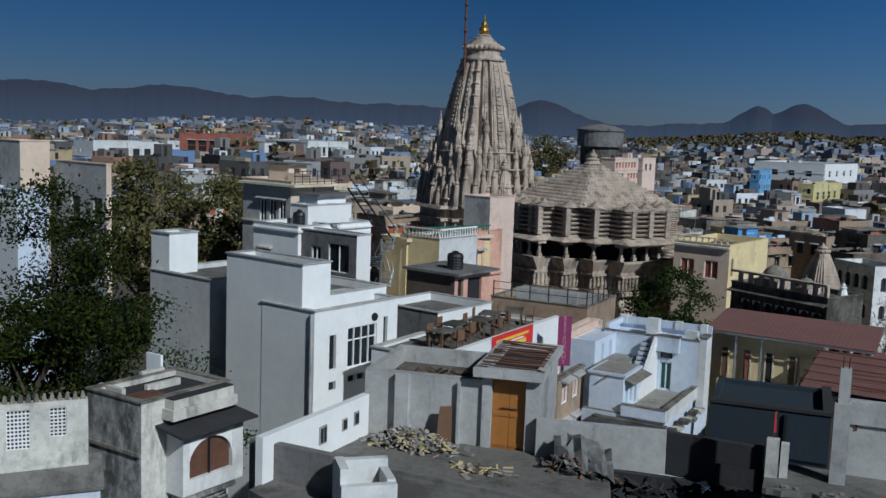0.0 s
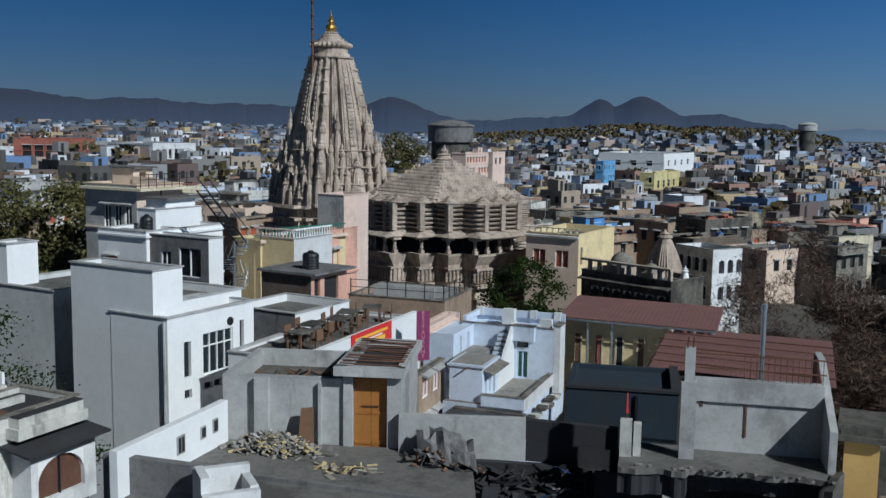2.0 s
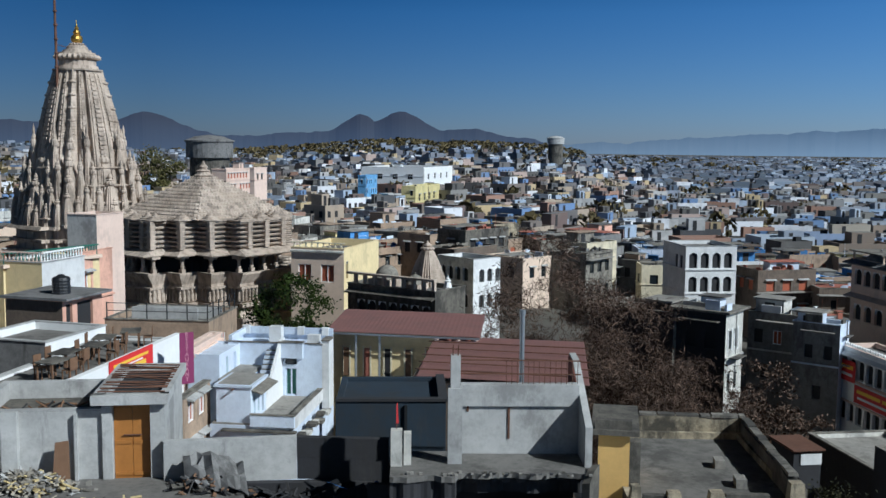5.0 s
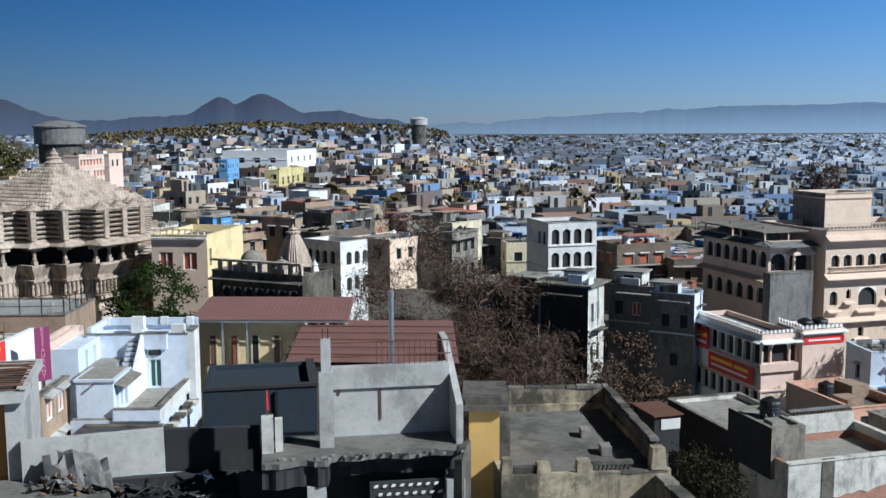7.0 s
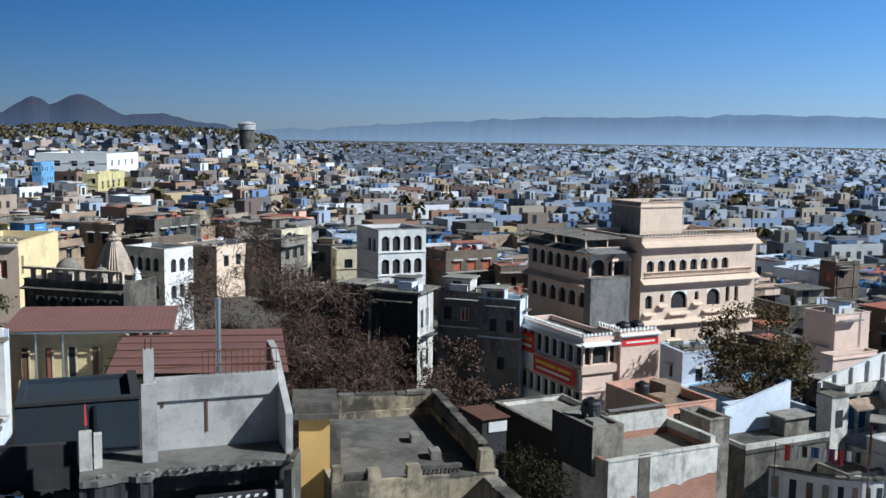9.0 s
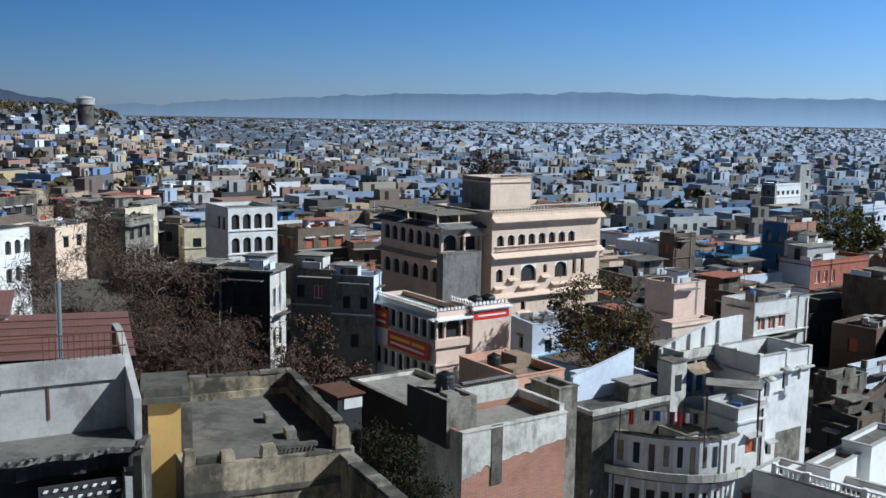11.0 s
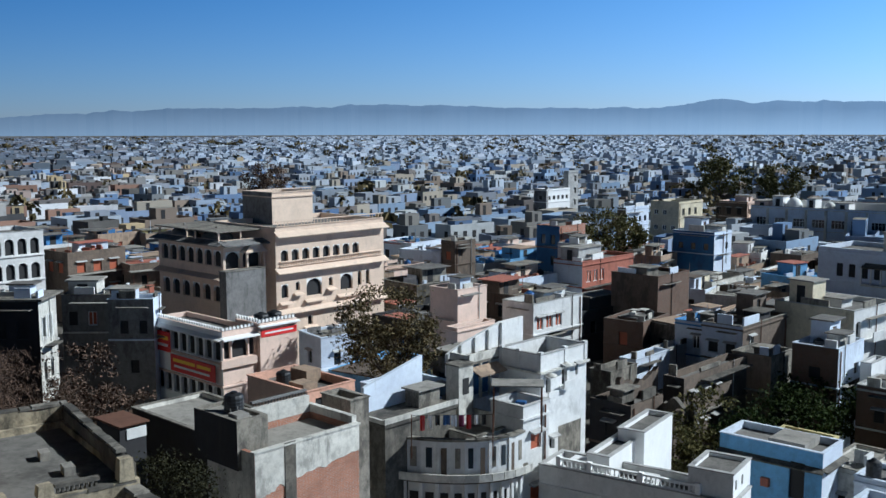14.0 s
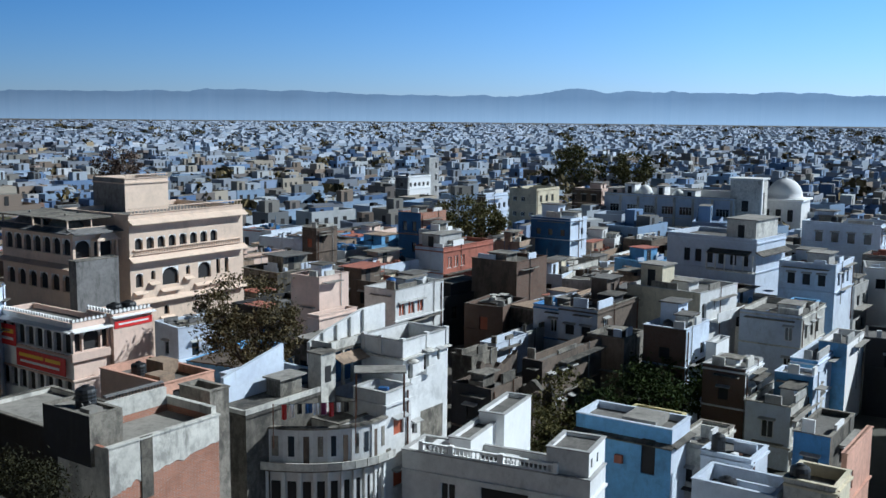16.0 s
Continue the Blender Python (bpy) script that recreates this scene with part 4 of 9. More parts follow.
# ---------------------------------------------------------------- houses
white_house = house("white_house", "tall white rendered house with a large gridded window", -4.69, 37.71, 18.75, 52.0, 4.93, 3.00, z0=2, wall="clean", par=0.35, R=[(0.85,2.45,0.38,1.4,"pane"),(1.9,2.55,1.75,1.65,"grid"),(4.05,2.1,0.26,1.4,"pane"),(1.95,3.15,0.45,0.28,"dark"),(2.5,3.15,0.45,0.28,"dark"),(3.05,3.15,0.45,0.28,"dark"),(0.85,3.3,0.4,0.36,"dark"),(0.8,4.5,0.5,0.3,"dark")], dress=False)
house("white_tower_house", "plain white rendered tower block with blind side walls", -5.25, 38.17, 20.49, 52.0, 1.56, 4.49, z0=2, wall="clean", par=0.25, dress=False)
house("grey_annex", "white rendered annex with rain stains", -9.81, 42.38, 19.08, 52.0, 5.00, 4.25, z0=2, wall="white", par=0.2, dress=False)
house("stair_cube", "small white stair head on a flat roof", -12.25, 44.86, 20.74, 52.0, 1.59, 1.35, z0=15, wall="clean", par=0.1, dress=False)
terrace_house = house("terrace_house", "grey roofed house with low parapets and dark rail posts", 8.85, 57.32, 15.82, 62.0, 5.21, 6.24, z0=6, wall="tan", roof="slab", par=0.4, R=rows_of(4,2,[2.2,4.6],0.8,1.1,"shut"), dress=False)
house("haveli", "pale haveli with two arcaded storeys", 64.70, 88.96, 15.46, -14.0, 5.81, 6.73, z0=2, wall="white", par=0.4, R=rows_of(5.7,4,[2.4,5.0],0.95,1.7,"arch",0.2), L=rows_of(4,2,[2.6],0.8,1.5,"dark"), bands=(2.6,5.2), dress=False)
# wall2 is black here: shade painted on the side away from the sun
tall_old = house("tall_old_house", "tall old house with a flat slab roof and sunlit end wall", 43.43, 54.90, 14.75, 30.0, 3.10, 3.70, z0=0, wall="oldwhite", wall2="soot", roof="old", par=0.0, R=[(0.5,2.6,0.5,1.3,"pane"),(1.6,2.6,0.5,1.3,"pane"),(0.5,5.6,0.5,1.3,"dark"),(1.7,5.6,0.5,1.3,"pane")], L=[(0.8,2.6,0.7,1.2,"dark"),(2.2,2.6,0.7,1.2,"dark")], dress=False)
old_low = house("old_low_house", "low flat-roofed house with a side black for shade among the trees", 41.20, 57.82, 14.45, 30.0, 4.20, 6.70, z0=0, wall="paleold", wall2="soot", roof="old", par=0.15, L=[(1.0,2.6,0.8,1.2,"dark"),(4.0,2.6,0.8,1.2,"dark")], dress=False)
# wall2 grey darkens the side walls by colour, in place of shade
shade_house = house("blue_shade_house", "pale blue washed house with a side greyed for shade beside the hotel", 53.10, 54.37, 13.40, 30.0, 2.20, 3.40, z0=0, wall="bluewhite", wall2="grey", roof="slab", par=0.4, L=[(0.5,2.6,0.6,1.0,"dark"),(1.9,2.6,0.6,1.0,"dark"),(1.2,5.6,0.6,1.0,"dark")], bands=(3.1,), dress=False)
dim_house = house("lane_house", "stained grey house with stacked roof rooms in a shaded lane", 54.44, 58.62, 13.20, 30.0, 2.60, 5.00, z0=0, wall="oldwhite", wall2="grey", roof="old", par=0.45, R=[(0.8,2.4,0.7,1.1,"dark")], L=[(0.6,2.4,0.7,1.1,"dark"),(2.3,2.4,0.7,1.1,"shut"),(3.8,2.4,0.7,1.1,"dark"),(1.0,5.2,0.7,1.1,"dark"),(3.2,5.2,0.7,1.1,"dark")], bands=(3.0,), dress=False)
pink_low = house("pink_low_house", "small pink house with a flat roof", 46.22, 35.03, 10.46, -14.0, 3.76, 6.00, z0=-2, wall="pink", wall2="palepink", par=0.45, R=[(0.6,1.7,0.7,1.2,"dark"),(2.4,1.7,0.7,1.2,"dark")], dress=False)
rust_house = house("rust_house", "rust red house with wooden balconies", 111.95, 43.21, 9.92, -14.0, 11.34, 4.32, z0=-2, wall="rust", wall2="bluewhite", par=0.4, R=rows_of(5.5,3,[2.6,5.4],1.0,1.4,"shut"), bands=(0.5,3.2), dress=False)
house("brick_block", "unplastered brown brick house", 99.55, 30.09, 10.68, -14.0, 6.44, 5.71, z0=-2, wall="darkbrick", par=0.3, wall2="brownwall", roof="old", dress=False)
blue_low = house("blue_low_house", "bright blue house with a deep blue door", 57.49, 7.66, 7.79, -12.0, 3.15, 6.19, z0=-4, wall="bluewhite", wall2="sky", par=0.35, L=[(1.0,3.0,0.9,2.2,"dark")], dress=False)
pillared = house("pillared_house", "large white house with columned upper rooms", 117.79, 7.11, 12.27, -20.0, 8.24, 11.33, z0=-2, wall="bluewhite", par=0.5, L=rows_of(10,6,[3.2],0.8,1.5,"dark")+rows_of(10,4,[6.4],0.7,1.2,"dark"), bands=(0.5,3.9), dress=False)
palace = house("long_palace", "long pale palace with grouped windows and white domes on its roof", 189.34, 15.78, 11.34, -10.0, 21.37, 25.44, z0=-2, wall="oldwhite", wall2="bluewhite", par=0.6, L=rows_of(25.2,7,[3.6,7.6],2.4,1.5,"grid",0.4), R=rows_of(20,5,[3.6,7.6],1.6,1.6,"grid"), bands=(0.45,4.3), dress=False)
cream_small = house("cream_small_house", "cream house with an arched door and balcony", 91.43, 10.18, 10.17, -20.0, 7.70, 7.63, z0=-2, wall="white", wall2="cream", par=0.4, dress=False, R=[(0.4,2.6,0.9,1.6,"arch"),(2.6,2.0,0.7,1.0,"win")])
house("white_back_wing", "white rendered back wing with a flat roof", -4.45, 39.95, 19.06, 52.0, 3.63, 4.50, z0=2, wall="clean", par=0.3, dress=False)
house("low_house", "low cement house with a cluttered flat roof", 0.07, 46.00, 17.31, 52.0, 4.39, 4.00, z0=6, wall="clean", wall2="grey", par=0.35, dress=False)
house("shop_house", "narrow tan street house with brown shutters and small ledges", 5.25, 40.80, 15.6, 62.0, 3.20, 0.30, z0=6, wall="tan", par=0.4, R=rows_of(3.0,2,[1.2,3.0],0.8,0.95,"shut",0.2), chajja=0.3)
house("shop_house", "narrow plastered street house with red shutters", 6.31, 45.57, 16.68, 62.0, 4.00, 0.57, z0=6, wall="palepink", par=0.4, R=rows_of(4.0,3,[1.6,3.6],0.7,1.0,"shut",0.2))
# the court's shade is put into this house's wall and roof colour
court = house("court_house", "cement house wall coloured dark for shade in a court", 10.31, 24.95, 18.95, 70.0, 3.00, 3.06, z0=6, wall="tealdark", roof="tealdark", par=0.12, coping=False, dress=False)
old_terrace = house("old_terrace_house", "old weathered house with a walled terrace roof", 14.11, 21.45, 16.74, -24.0, 4.68, 6.80, z0=4, wall="lichen", wall2="old", roof="slab", par=0.21, coping=False, dress=False)
# shed walls coloured black to stand for the lane's shadow
lane_shed = house("lane_shed", "shed coloured black for shade, with a brown roof and white front band", 28.15, 31.0, 13.8, -14.0, 1.2, 1.9, z0=2, wall="soot", wall2="soot", roof="rust", par=0.0, claim=False, dress=False)
# black wall2: side walls darkened by colour for shade
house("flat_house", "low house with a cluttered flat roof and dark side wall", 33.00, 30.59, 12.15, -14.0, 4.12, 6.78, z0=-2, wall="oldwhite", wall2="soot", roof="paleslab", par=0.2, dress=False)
roof_block = house("roof_block", "low roof block with a side black for shade and a water tank", 29.01, 25.46, 14.61, -14.0, 1.50, 3.00, z0=12.6, wall="paleold", wall2="soot", roof="paleslab", par=0.12, coping=False, dress=False)
tall_house = house("white_tall_house", "tall stained white house with carved window hoods", 49.54, 21.49, 13.52, -14.0, 4.38, 2.98, z0=-2, wall="white", par=0.9, R=[(0.5,2.3,0.45,0.9,"archwin"),(2.0,2.1,0.5,1.1,"archwin"),(3.3,1.7,0.25,0.6,"dark"),(0.9,5.6,0.5,0.7,"archwin")], chajja=0.35, dress=False)
house("white_tall_wing", "white corner tower with a parapet roof", 46.43, 21.10, 11.41, -14.0, 2.23, 2.26, z0=-2, wall="white", par=0.5, L=[(0.6,1.9,0.5,0.3,"dark")], bands=(0.75,))
house("blue_roof_house", "pale blue house with an open roof and stepped wall", 46.84, 26.88, 10.88, -14.0, 4.00, 5.91, z0=-2, wall="bluewhite", par=0.4, dress=False)
house("inner_house", "white house with a cluttered court", 44.46, 22.87, 10.07, -14.0, 5.00, 7.31, z0=-4, wall="oldwhite", par=0.4)
house("side_house", "tall narrow cream house wall", 35.37, 24.45, 14.00, -14.0, 1.10, 1.98, z0=-4, wall="paleold", par=0.3, dress=False)
terrace_white = house("white_terrace_house", "white house with a balustraded roof terrace", 45.94, 9.94, 8.40, -4.0, 2.70, 10.33, z0=-6, wall="white", par=0.55, L=[(3.2,2.3,2.6,1.0,"dark"),(7.2,2.6,0.9,1.2,"win")], bands=(1.1,), dress=False)
house("terrace_corner_room", "white roof room at a terrace corner", 46.21, 10.09, 9.70, -4.0, 2.81, 2.20, z0=2, wall="clean", par=0.15, wall2="white", R=[(0.3,0.9,0.3,0.5,"dark"),(1.3,0.9,0.3,0.5,"dark")], dress=False)
house("terrace_back_room", "white stepped roof room", 50.58, 15.83, 9.70, -4.0, 4.26, 1.52, z0=2, wall="clean", par=0.2, dress=False)
house("terrace_side_room", "white low roof room", 47.17, 16.58, 9.21, -4.0, 5.88, 1.24, z0=2, wall="clean", par=0.2, dress=False)
house("pale_small_house", "small white house with an open roof", 49.98, -1.24, 8.25, -14.0, 3.00, 2.50, z0=-6, wall="cream", wall2="oldwhite", par=0.6, L=rows_of(2.6,2,[2.6],0.8,0.7,"dark",0.1))
house("orange_house", "orange brown house with a barred window", 55.97, -1.84, 8.10, -14.0, 6.00, 0.29, z0=-6, wall="pink", par=0.3, R=[(0.2,2.4,1.5,1.1,"grid")])
house("blue_wall_house", "deep blue house with a weathered roof", 61.99, -1.05, 7.09, -14.0, 6.00, 2.17, z0=-6, wall="old", wall2="blue", par=0.3)
house("small_white_house", "small white house with a tarpaulin awning", 55.92, 3.06, 7.12, -14.0, 3.00, 2.93, z0=-6, wall="bluewhite", par=0.2, L=rows_of(2.8,3,[0.9],0.3,0.4,"dark",0.2))
house("balustrade_house", "pale house with a balustrade along its roof", 49.98, 1.58, 7.40, -14.0, 3.00, 4.24, z0=-6, wall="bluewhite", par=0.8)
house("tan_roof_house", "house with a bare tan roof", 59.71, 5.91, 6.36, -14.0, 5.00, 2.21, z0=-6, wall="oldwhite", roof="paleslab", par=0.15)
house("tan_top_room", "pale roof room with sheets of cement", 62.47, 8.18, 6.87, -14.0, 1.92, 3.54, z0=4, wall="paleyellow", wall2="white", par=0.1, roof="paleslab")
# black wall2 paints shade on the ruins' sides
house("ruin_house", "ruined house with broken brown walls", 62.71, 20.59, 7.47, -14.0, 4.12, 3.31, z0=-2, wall="brownwall", wall2="soot", par=0.5, R=rows_of(3.5,2,[2.2,4.6],0.6,0.9,"dark",0.2), coping=False, chajja=0.45)
house("ruin_house", "ruined stone house with empty windows", 69.48, 18.89, 8.05, -14.0, 9.82, 1.72, z0=-2, wall="brownwall", wall2="soot", par=0.5, R=rows_of(5.5,3,[2.2,4.6],0.6,1.0,"dark",0.2), coping=False, chajja=0.5)
house("dark_wall_house", "dark unplastered house wall behind a tree", 77.41, 9.56, 9.63, -14.0, 5.00, 3.57, z0=-2, wall="bluewhite", wall2="darkbrick", par=0.6)
house("dark_wall_house", "dark brick yard house", 73.85, 4.77, 7.82, -14.0, 4.00, 3.23, z0=-2, wall="white", wall2="darkbrick", par=0.6)
house("small_blue_house", "small pale blue house with one window", 87.34, 21.74, 8.67, -14.0, 4.00, 3.31, z0=-2, wall="blue", wall2="bluewhite", par=0.5, L=[(0.8,2.4,0.7,1.2,"win")])
house("brown_front_house", "white sided house with a brown plaster front", 84.09, 18.01, 9.30, -14.0, 8.59, 3.81, z0=-2, wall="brownwall", wall2="bluewhite", par=0.3, R=[(1.2,2.2,0.9,1.2,"win")])
house("white_low_house", "white house with a long balcony", 84.12, 37.26, 9.63, -14.0, 7.84, 3.78, z0=-2, wall="white", par=0.5, R=rows_of(5,3,[2.6],1.0,1.2,"shut",0.3))
house("pale_pink_house", "pale pink house with blank sunlit walls", 77.47, 41.75, 11.55, -14.0, 4.00, 3.45, z0=-2, wall="palepink", par=0.4, dress=False)
house("pale_pink_house", "pale pink low house with a roof wall", 73.93, 39.87, 8.88, -14.0, 5.00, 1.30, z0=-2, wall="palepink", par=1.6)
house("white_mid_house", "white rendered house behind the rust house", 115.67, 44.67, 11.54, -14.0, 4.00, 3.81, z0=-2, wall="white", par=0.4, R=[(0.5,2.0,1.6,1.0,"win")])
house("yellow_house", "yellow painted house with a flat roof", 94.89, 252.78, 15.04, 52.0, 24.00, 4.01, z0=0, wall="paleyellow", par=0.8, R=rows_of(22,4,[4.0],1.8,1.8,"dark",1.5))
house("long_white_house", "long white house with small square windows", 118.46, 308.00, 18.95, 52.0, 36.00, 22.00, z0=0, wall="clean", par=0.8, R=rows_of(34,4,[4.0,8.5],1.8,1.6,"dark",2), L=rows_of(20,3,[4.0],1.8,1.6,"dark",2))
house("pink_tower_house", "pale pink tower house", 49.49, 245.05, 20.31, 52.0, 7.00, 1.26, z0=0, wall="palepink", par=0.6, R=rows_of(6,2,[3.0],1.0,1.4,"dark"))
house("lilac_house", "long pale lilac house", 44.90, 258.12, 19.70, 52.0, 14.00, 4.20, z0=0, wall="palepink", par=0.6)
house("long_red_house", "long house with a red veranda and white piers", -50.95, 254.96, 22.15, 80.0, 8.00, 17.19, z0=0, wall="rust", par=0.6, L=rows_of(16,5,[4.5],2.2,2.8,"dark",0.6))
house("white_hall", "white house with a row of tall openings", -32.05, 237.85, 21.63, 52.0, 14.00, 14.88, z0=0, wall="white", par=0.6, R=rows_of(13,6,[3.5,7.0],1.0,2.0,"dark"), L=rows_of(8,3,[3.5],1.0,2.0,"dark"))
house("pale_apartments", "pale blue white apartment house with balconies", -75.92, 217.11, 20.33, 52.0, 17.00, 7.65, z0=0, wall="white", par=0.6, R=rows_of(16,5,[3.2,6.4],1.8,1.6,"dark"), bands=(3.4,6.6))
hotel = house("grand_hotel", "cream hotel with an arcaded gallery and sloping eaves", 72.45, 58.30, 16.88, -14.0, 13.82, 10.00, z0=0, wall="ivory", par=0.5, coping=False, R=rows_of(11.0,8,[3.35],0.85,1.15,"arch",0.4)+[(0.6,6.75,0.8,1.3,"arch"),(2.3,6.2,0.5,0.85,"arch"),(3.6,6.9,1.9,1.7,"arch"),(6.4,6.2,0.5,0.85,"arch"),(7.9,6.8,1.6,1.6,"arch"),(10.2,6.6,0.5,1.5,"arch"),(11.3,6.6,0.5,1.5,"arch"),(0.8,10.4,1.6,1.3,"arch"),(3.7,9.7,0.6,0.9,"arch")], dress=False)
hotel_wing = house("hotel_wing", "cream hotel wing with shaded galleries and a roof canopy", 68.62, 61.28, 15.82, -14.0, 5.94, 11.00, z0=0, wall="ivory", par=0.4, L=rows_of(10.8,7,[2.4],1.15,1.5,"arch",0.2)+rows_of(10.8,6,[5.7],1.2,1.5,"arch",0.2), R=[(0.25,2.75,1.55,1.7,"arch"),(2.15,2.8,1.9,2.0,"arch"),(4.25,2.75,1.5,1.7,"arch"),(0.4,6.0,1.4,1.5,"arch"),(2.4,6.0,1.4,1.5,"arch")], dress=False)
house("hotel_annex", "plain beige block in front of the hotel wing", 65.02, 57.80, 13.63, -14.0, 4.20, 1.02, z0=0, wall="grey", par=0.3, dress=False)
hotel_tower = house("hotel_tower", "cream roof tower with a water tank room", 78.53, 63.51, 19.60, -14.0, 5.23, 5.00, z0=8, wall="ivory", wall2="grey", par=0.3, bands=(0.5,), dress=False)
banner_hotel = house("banner_hotel", "pale pink house with arcaded balcony and red banners", 52.06, 46.80, 11.85, -14.0, 2.92, 9.00, z0=0, wall="palepink", wall2="clean", par=0.35, coping=False, L=rows_of(9.0,8,[2.15],0.9,1.5,"arch",0.15)+rows_of(9.0,8,[5.4],0.82,1.45,"arch",0.2), R=[(0.12,2.0,0.55,1.4,"arch"),(0.8,2.0,1.35,1.45,"arch"),(2.28,2.0,0.52,1.4,"arch")], bands=(2.35,4.0), dress=False)
stair_block = house("hotel_stair_block", "pale pink stair block with a toothed parapet", 54.87, 45.75, 12.05, -14.0, 3.4, 3.00, z0=0, wall="palepink", par=0.45, coping=False, dress=False)
old_house = house("old_house", "old stained white house with a bracketed bay window", -8.38, 27.76, 17.81, 56.0, 3.42, 2.45, z0=4, wall="oldwhite", wall2="mould", par=0.16, roof="soot", dress=False)
veranda_house = house("veranda_house", "cream house with a windowed roof room and long eave", -10.45, 69.22, 21.87, 52.0, 4.33, 5.00, z0=6, wall="ivory", par=0.2, L=[(0.5,3.0,0.7,1.6,"win"),(1.5,3.0,0.7,1.6,"win"),(2.5,3.0,0.7,1.6,"win")], wall2="lightgrey")
white_steps = house("white_steps_house", "white stepped house with roof rooms and air conditioners", -8.48, 59.40, 19.75, 52.0, 6.50, 4.00, z0=6, wall="clean", par=0.5)
house("white_roof_room", "small white roof room", -8.33, 62.45, 20.78, 52.0, 4.00, 1.54, z0=17, wall="clean", par=0.1, wall2="clean", dress=False)
dark_block = house("dark_block", "dark grey house wall with white trim and a picture window", -4.72, 56.80, 19.62, 52.0, 1.20, 8.00, z0=6, wall="clean", wall2="grey", par=0.4, L=[(0.6,2.3,1.7,1.7,"win"),(2.9,2.2,0.8,1.3,"win")], dress=False)
cream_house = house("cream_balcony_house", "cream house with a green and white railed terrace", -2.05, 62.97, 18.79, 38.0, 7.05, 3.00, z0=6, wall="butter", par=0.15, R=[(0.3,3.1,0.6,1.6,"dark")], dress=False)
pale_house = house("pale_house", "pale ivory house with a blank sunlit wall", 0.04, 61.50, 19.07, 52.0, 3.99, 3.20, z0=6, wall="white", wall2="butter", par=0.15, dress=False)
house("pink_house", "pink painted tower house with a grey side wall", 3.42, 67.91, 21.35, 52.0, 3.00, 2.22, z0=6, wall="palepink", wall2="lightgrey", par=0.4, dress=False)
house("pink_front_house", "salmon pink house with small balustrades", 2.29, 65.96, 19.11, 52.0, 3.40, 1.09, z0=6, wall="pink", par=0.3, R=[(0.4,2.6,0.7,1.3,"shut")])
grey_house = house("grey_house", "grey brown house with a salmon front and flat eave", 0.93, 52.99, 18.03, 52.0, 3.31, 3.40, z0=6, wall="pink", par=0.1, wall2="brownwall", R=[(0.3,1.3,0.5,1.1,"dark"),(1.2,1.5,1.3,1.3,"dark")], dress=False)
brick_house = house("brick_house", "brick house with peeling whitewash and a bare flat roof", 28.97, 24.59, 13.45, -14.0, 5.44, 3.24, z0=-2, wall="brick", wall2="oldwhite", roof="paleslab", par=0.3, coping=False, dress=False)
house("cyan_house", "bright sky blue painted house on the slope", 91.30, 285.77, 17.06, 52.0, 10.00, 2.55, z0=0, wall="sky", par=0.6)
annexe = house("cream_annexe", "cream house with red shutters beside the temple", 23.80, 80.56, 17.25, 52.0, 8.76, 4.86, z0=8, wall="butter", wall2="ivory", par=0.6, L=[(0.9,2.9,1.2,1.5,"shut"),(3.0,2.9,1.2,1.5,"shut")], R=[(0.5,2.6,0.5,1.5,"archwin")], dress=False)
arched = house("arched_house", "grey white house with rows of arched windows", 38.60, 86.80, 15.16, 20.0, 3.39, 5.14, z0=4, wall="white", wall2="oldwhite", par=0.4, L=rows_of(5.5,4,[2.2,4.8],0.75,1.35,"arch"), R=rows_of(4.5,3,[2.3,4.8],0.7,1.3,"arch"), dress=False)
gallery = house("stone_gallery_house", "old carved stone gallery below the temple", 25.95, 65.01, 15.64, 34.0, 4.00, 8.00, z0=6, wall="old", par=0.3, L=rows_of(7.5,7,[2.4],0.7,1.3,"arch",0.3), dress=False)
sky_house = house("sky_house", "pale blue terrace house with a long parapet", 71.98, 1.48, 5.88, -14.0, 8.50, 3.22, z0=-4, wall="oldwhite", wall2="bluewhite", par=0.45)
house("sky_room", "pale blue roof room in the sun", 74.84, 4.92, 7.70, -14.0, 4.05, 1.21, z0=-2, wall="clean", wall2="blue", par=0.2, R=[(1.2,2.2,0.6,1.6,"dark")], dress=False)
house("sky_room", "bright blue roof room with a door", 76.00, 0.13, 7.23, -14.0, 2.20, 2.83, z0=-2, wall="bluewhite", wall2="sky", par=0.2, L=[(1.6,2.4,0.6,1.7,"dark")], dress=False)
house("sky_upper_house", "pale blue upper house with a long sunlit wall", 82.00, -0.12, 7.06, -14.0, 9.00, 2.15, z0=-2, wall="bluewhite", wall2="sky", par=0.6, R=[(5.8,2.6,1.2,1.6,"shut"),(2.2,1.6,0.5,0.4,"dark")])
house("white_stub_house", "white house end wall catching the sun", 79.65, 7.48, 8.31, -14.0, 3.00, 0.84, z0=-2, wall="clean", par=0.3)
house("weathered_house", "weathered grey house with a flat roof", 94.99, 1.45, 8.13, -14.0, 8.00, 5.77, z0=-2, wall="oldwhite", wall2="bluewhite", par=0.5, R=rows_of(7,3,[2.4],0.9,1.3,"dark"))
house("pale_grey_house", "pale grey house with a stair room", 111.99, -1.36, 10.67, -14.0, 8.00, 5.96, z0=-2, wall="bluewhite", wall2="bluewhite", par=0.5, R=rows_of(7,3,[2.4],0.9,1.3,"pane"), L=rows_of(6,3,[2.4],0.8,1.2,"dark"))
house("blue_grey_house", "pale blue house with an arcaded top floor", 149.82, -7.33, 11.40, -14.0, 8.00, 10.73, z0=-2, wall="bluewhite", par=0.5, L=rows_of(10,4,[2.8],1.0,1.4,"pane"))
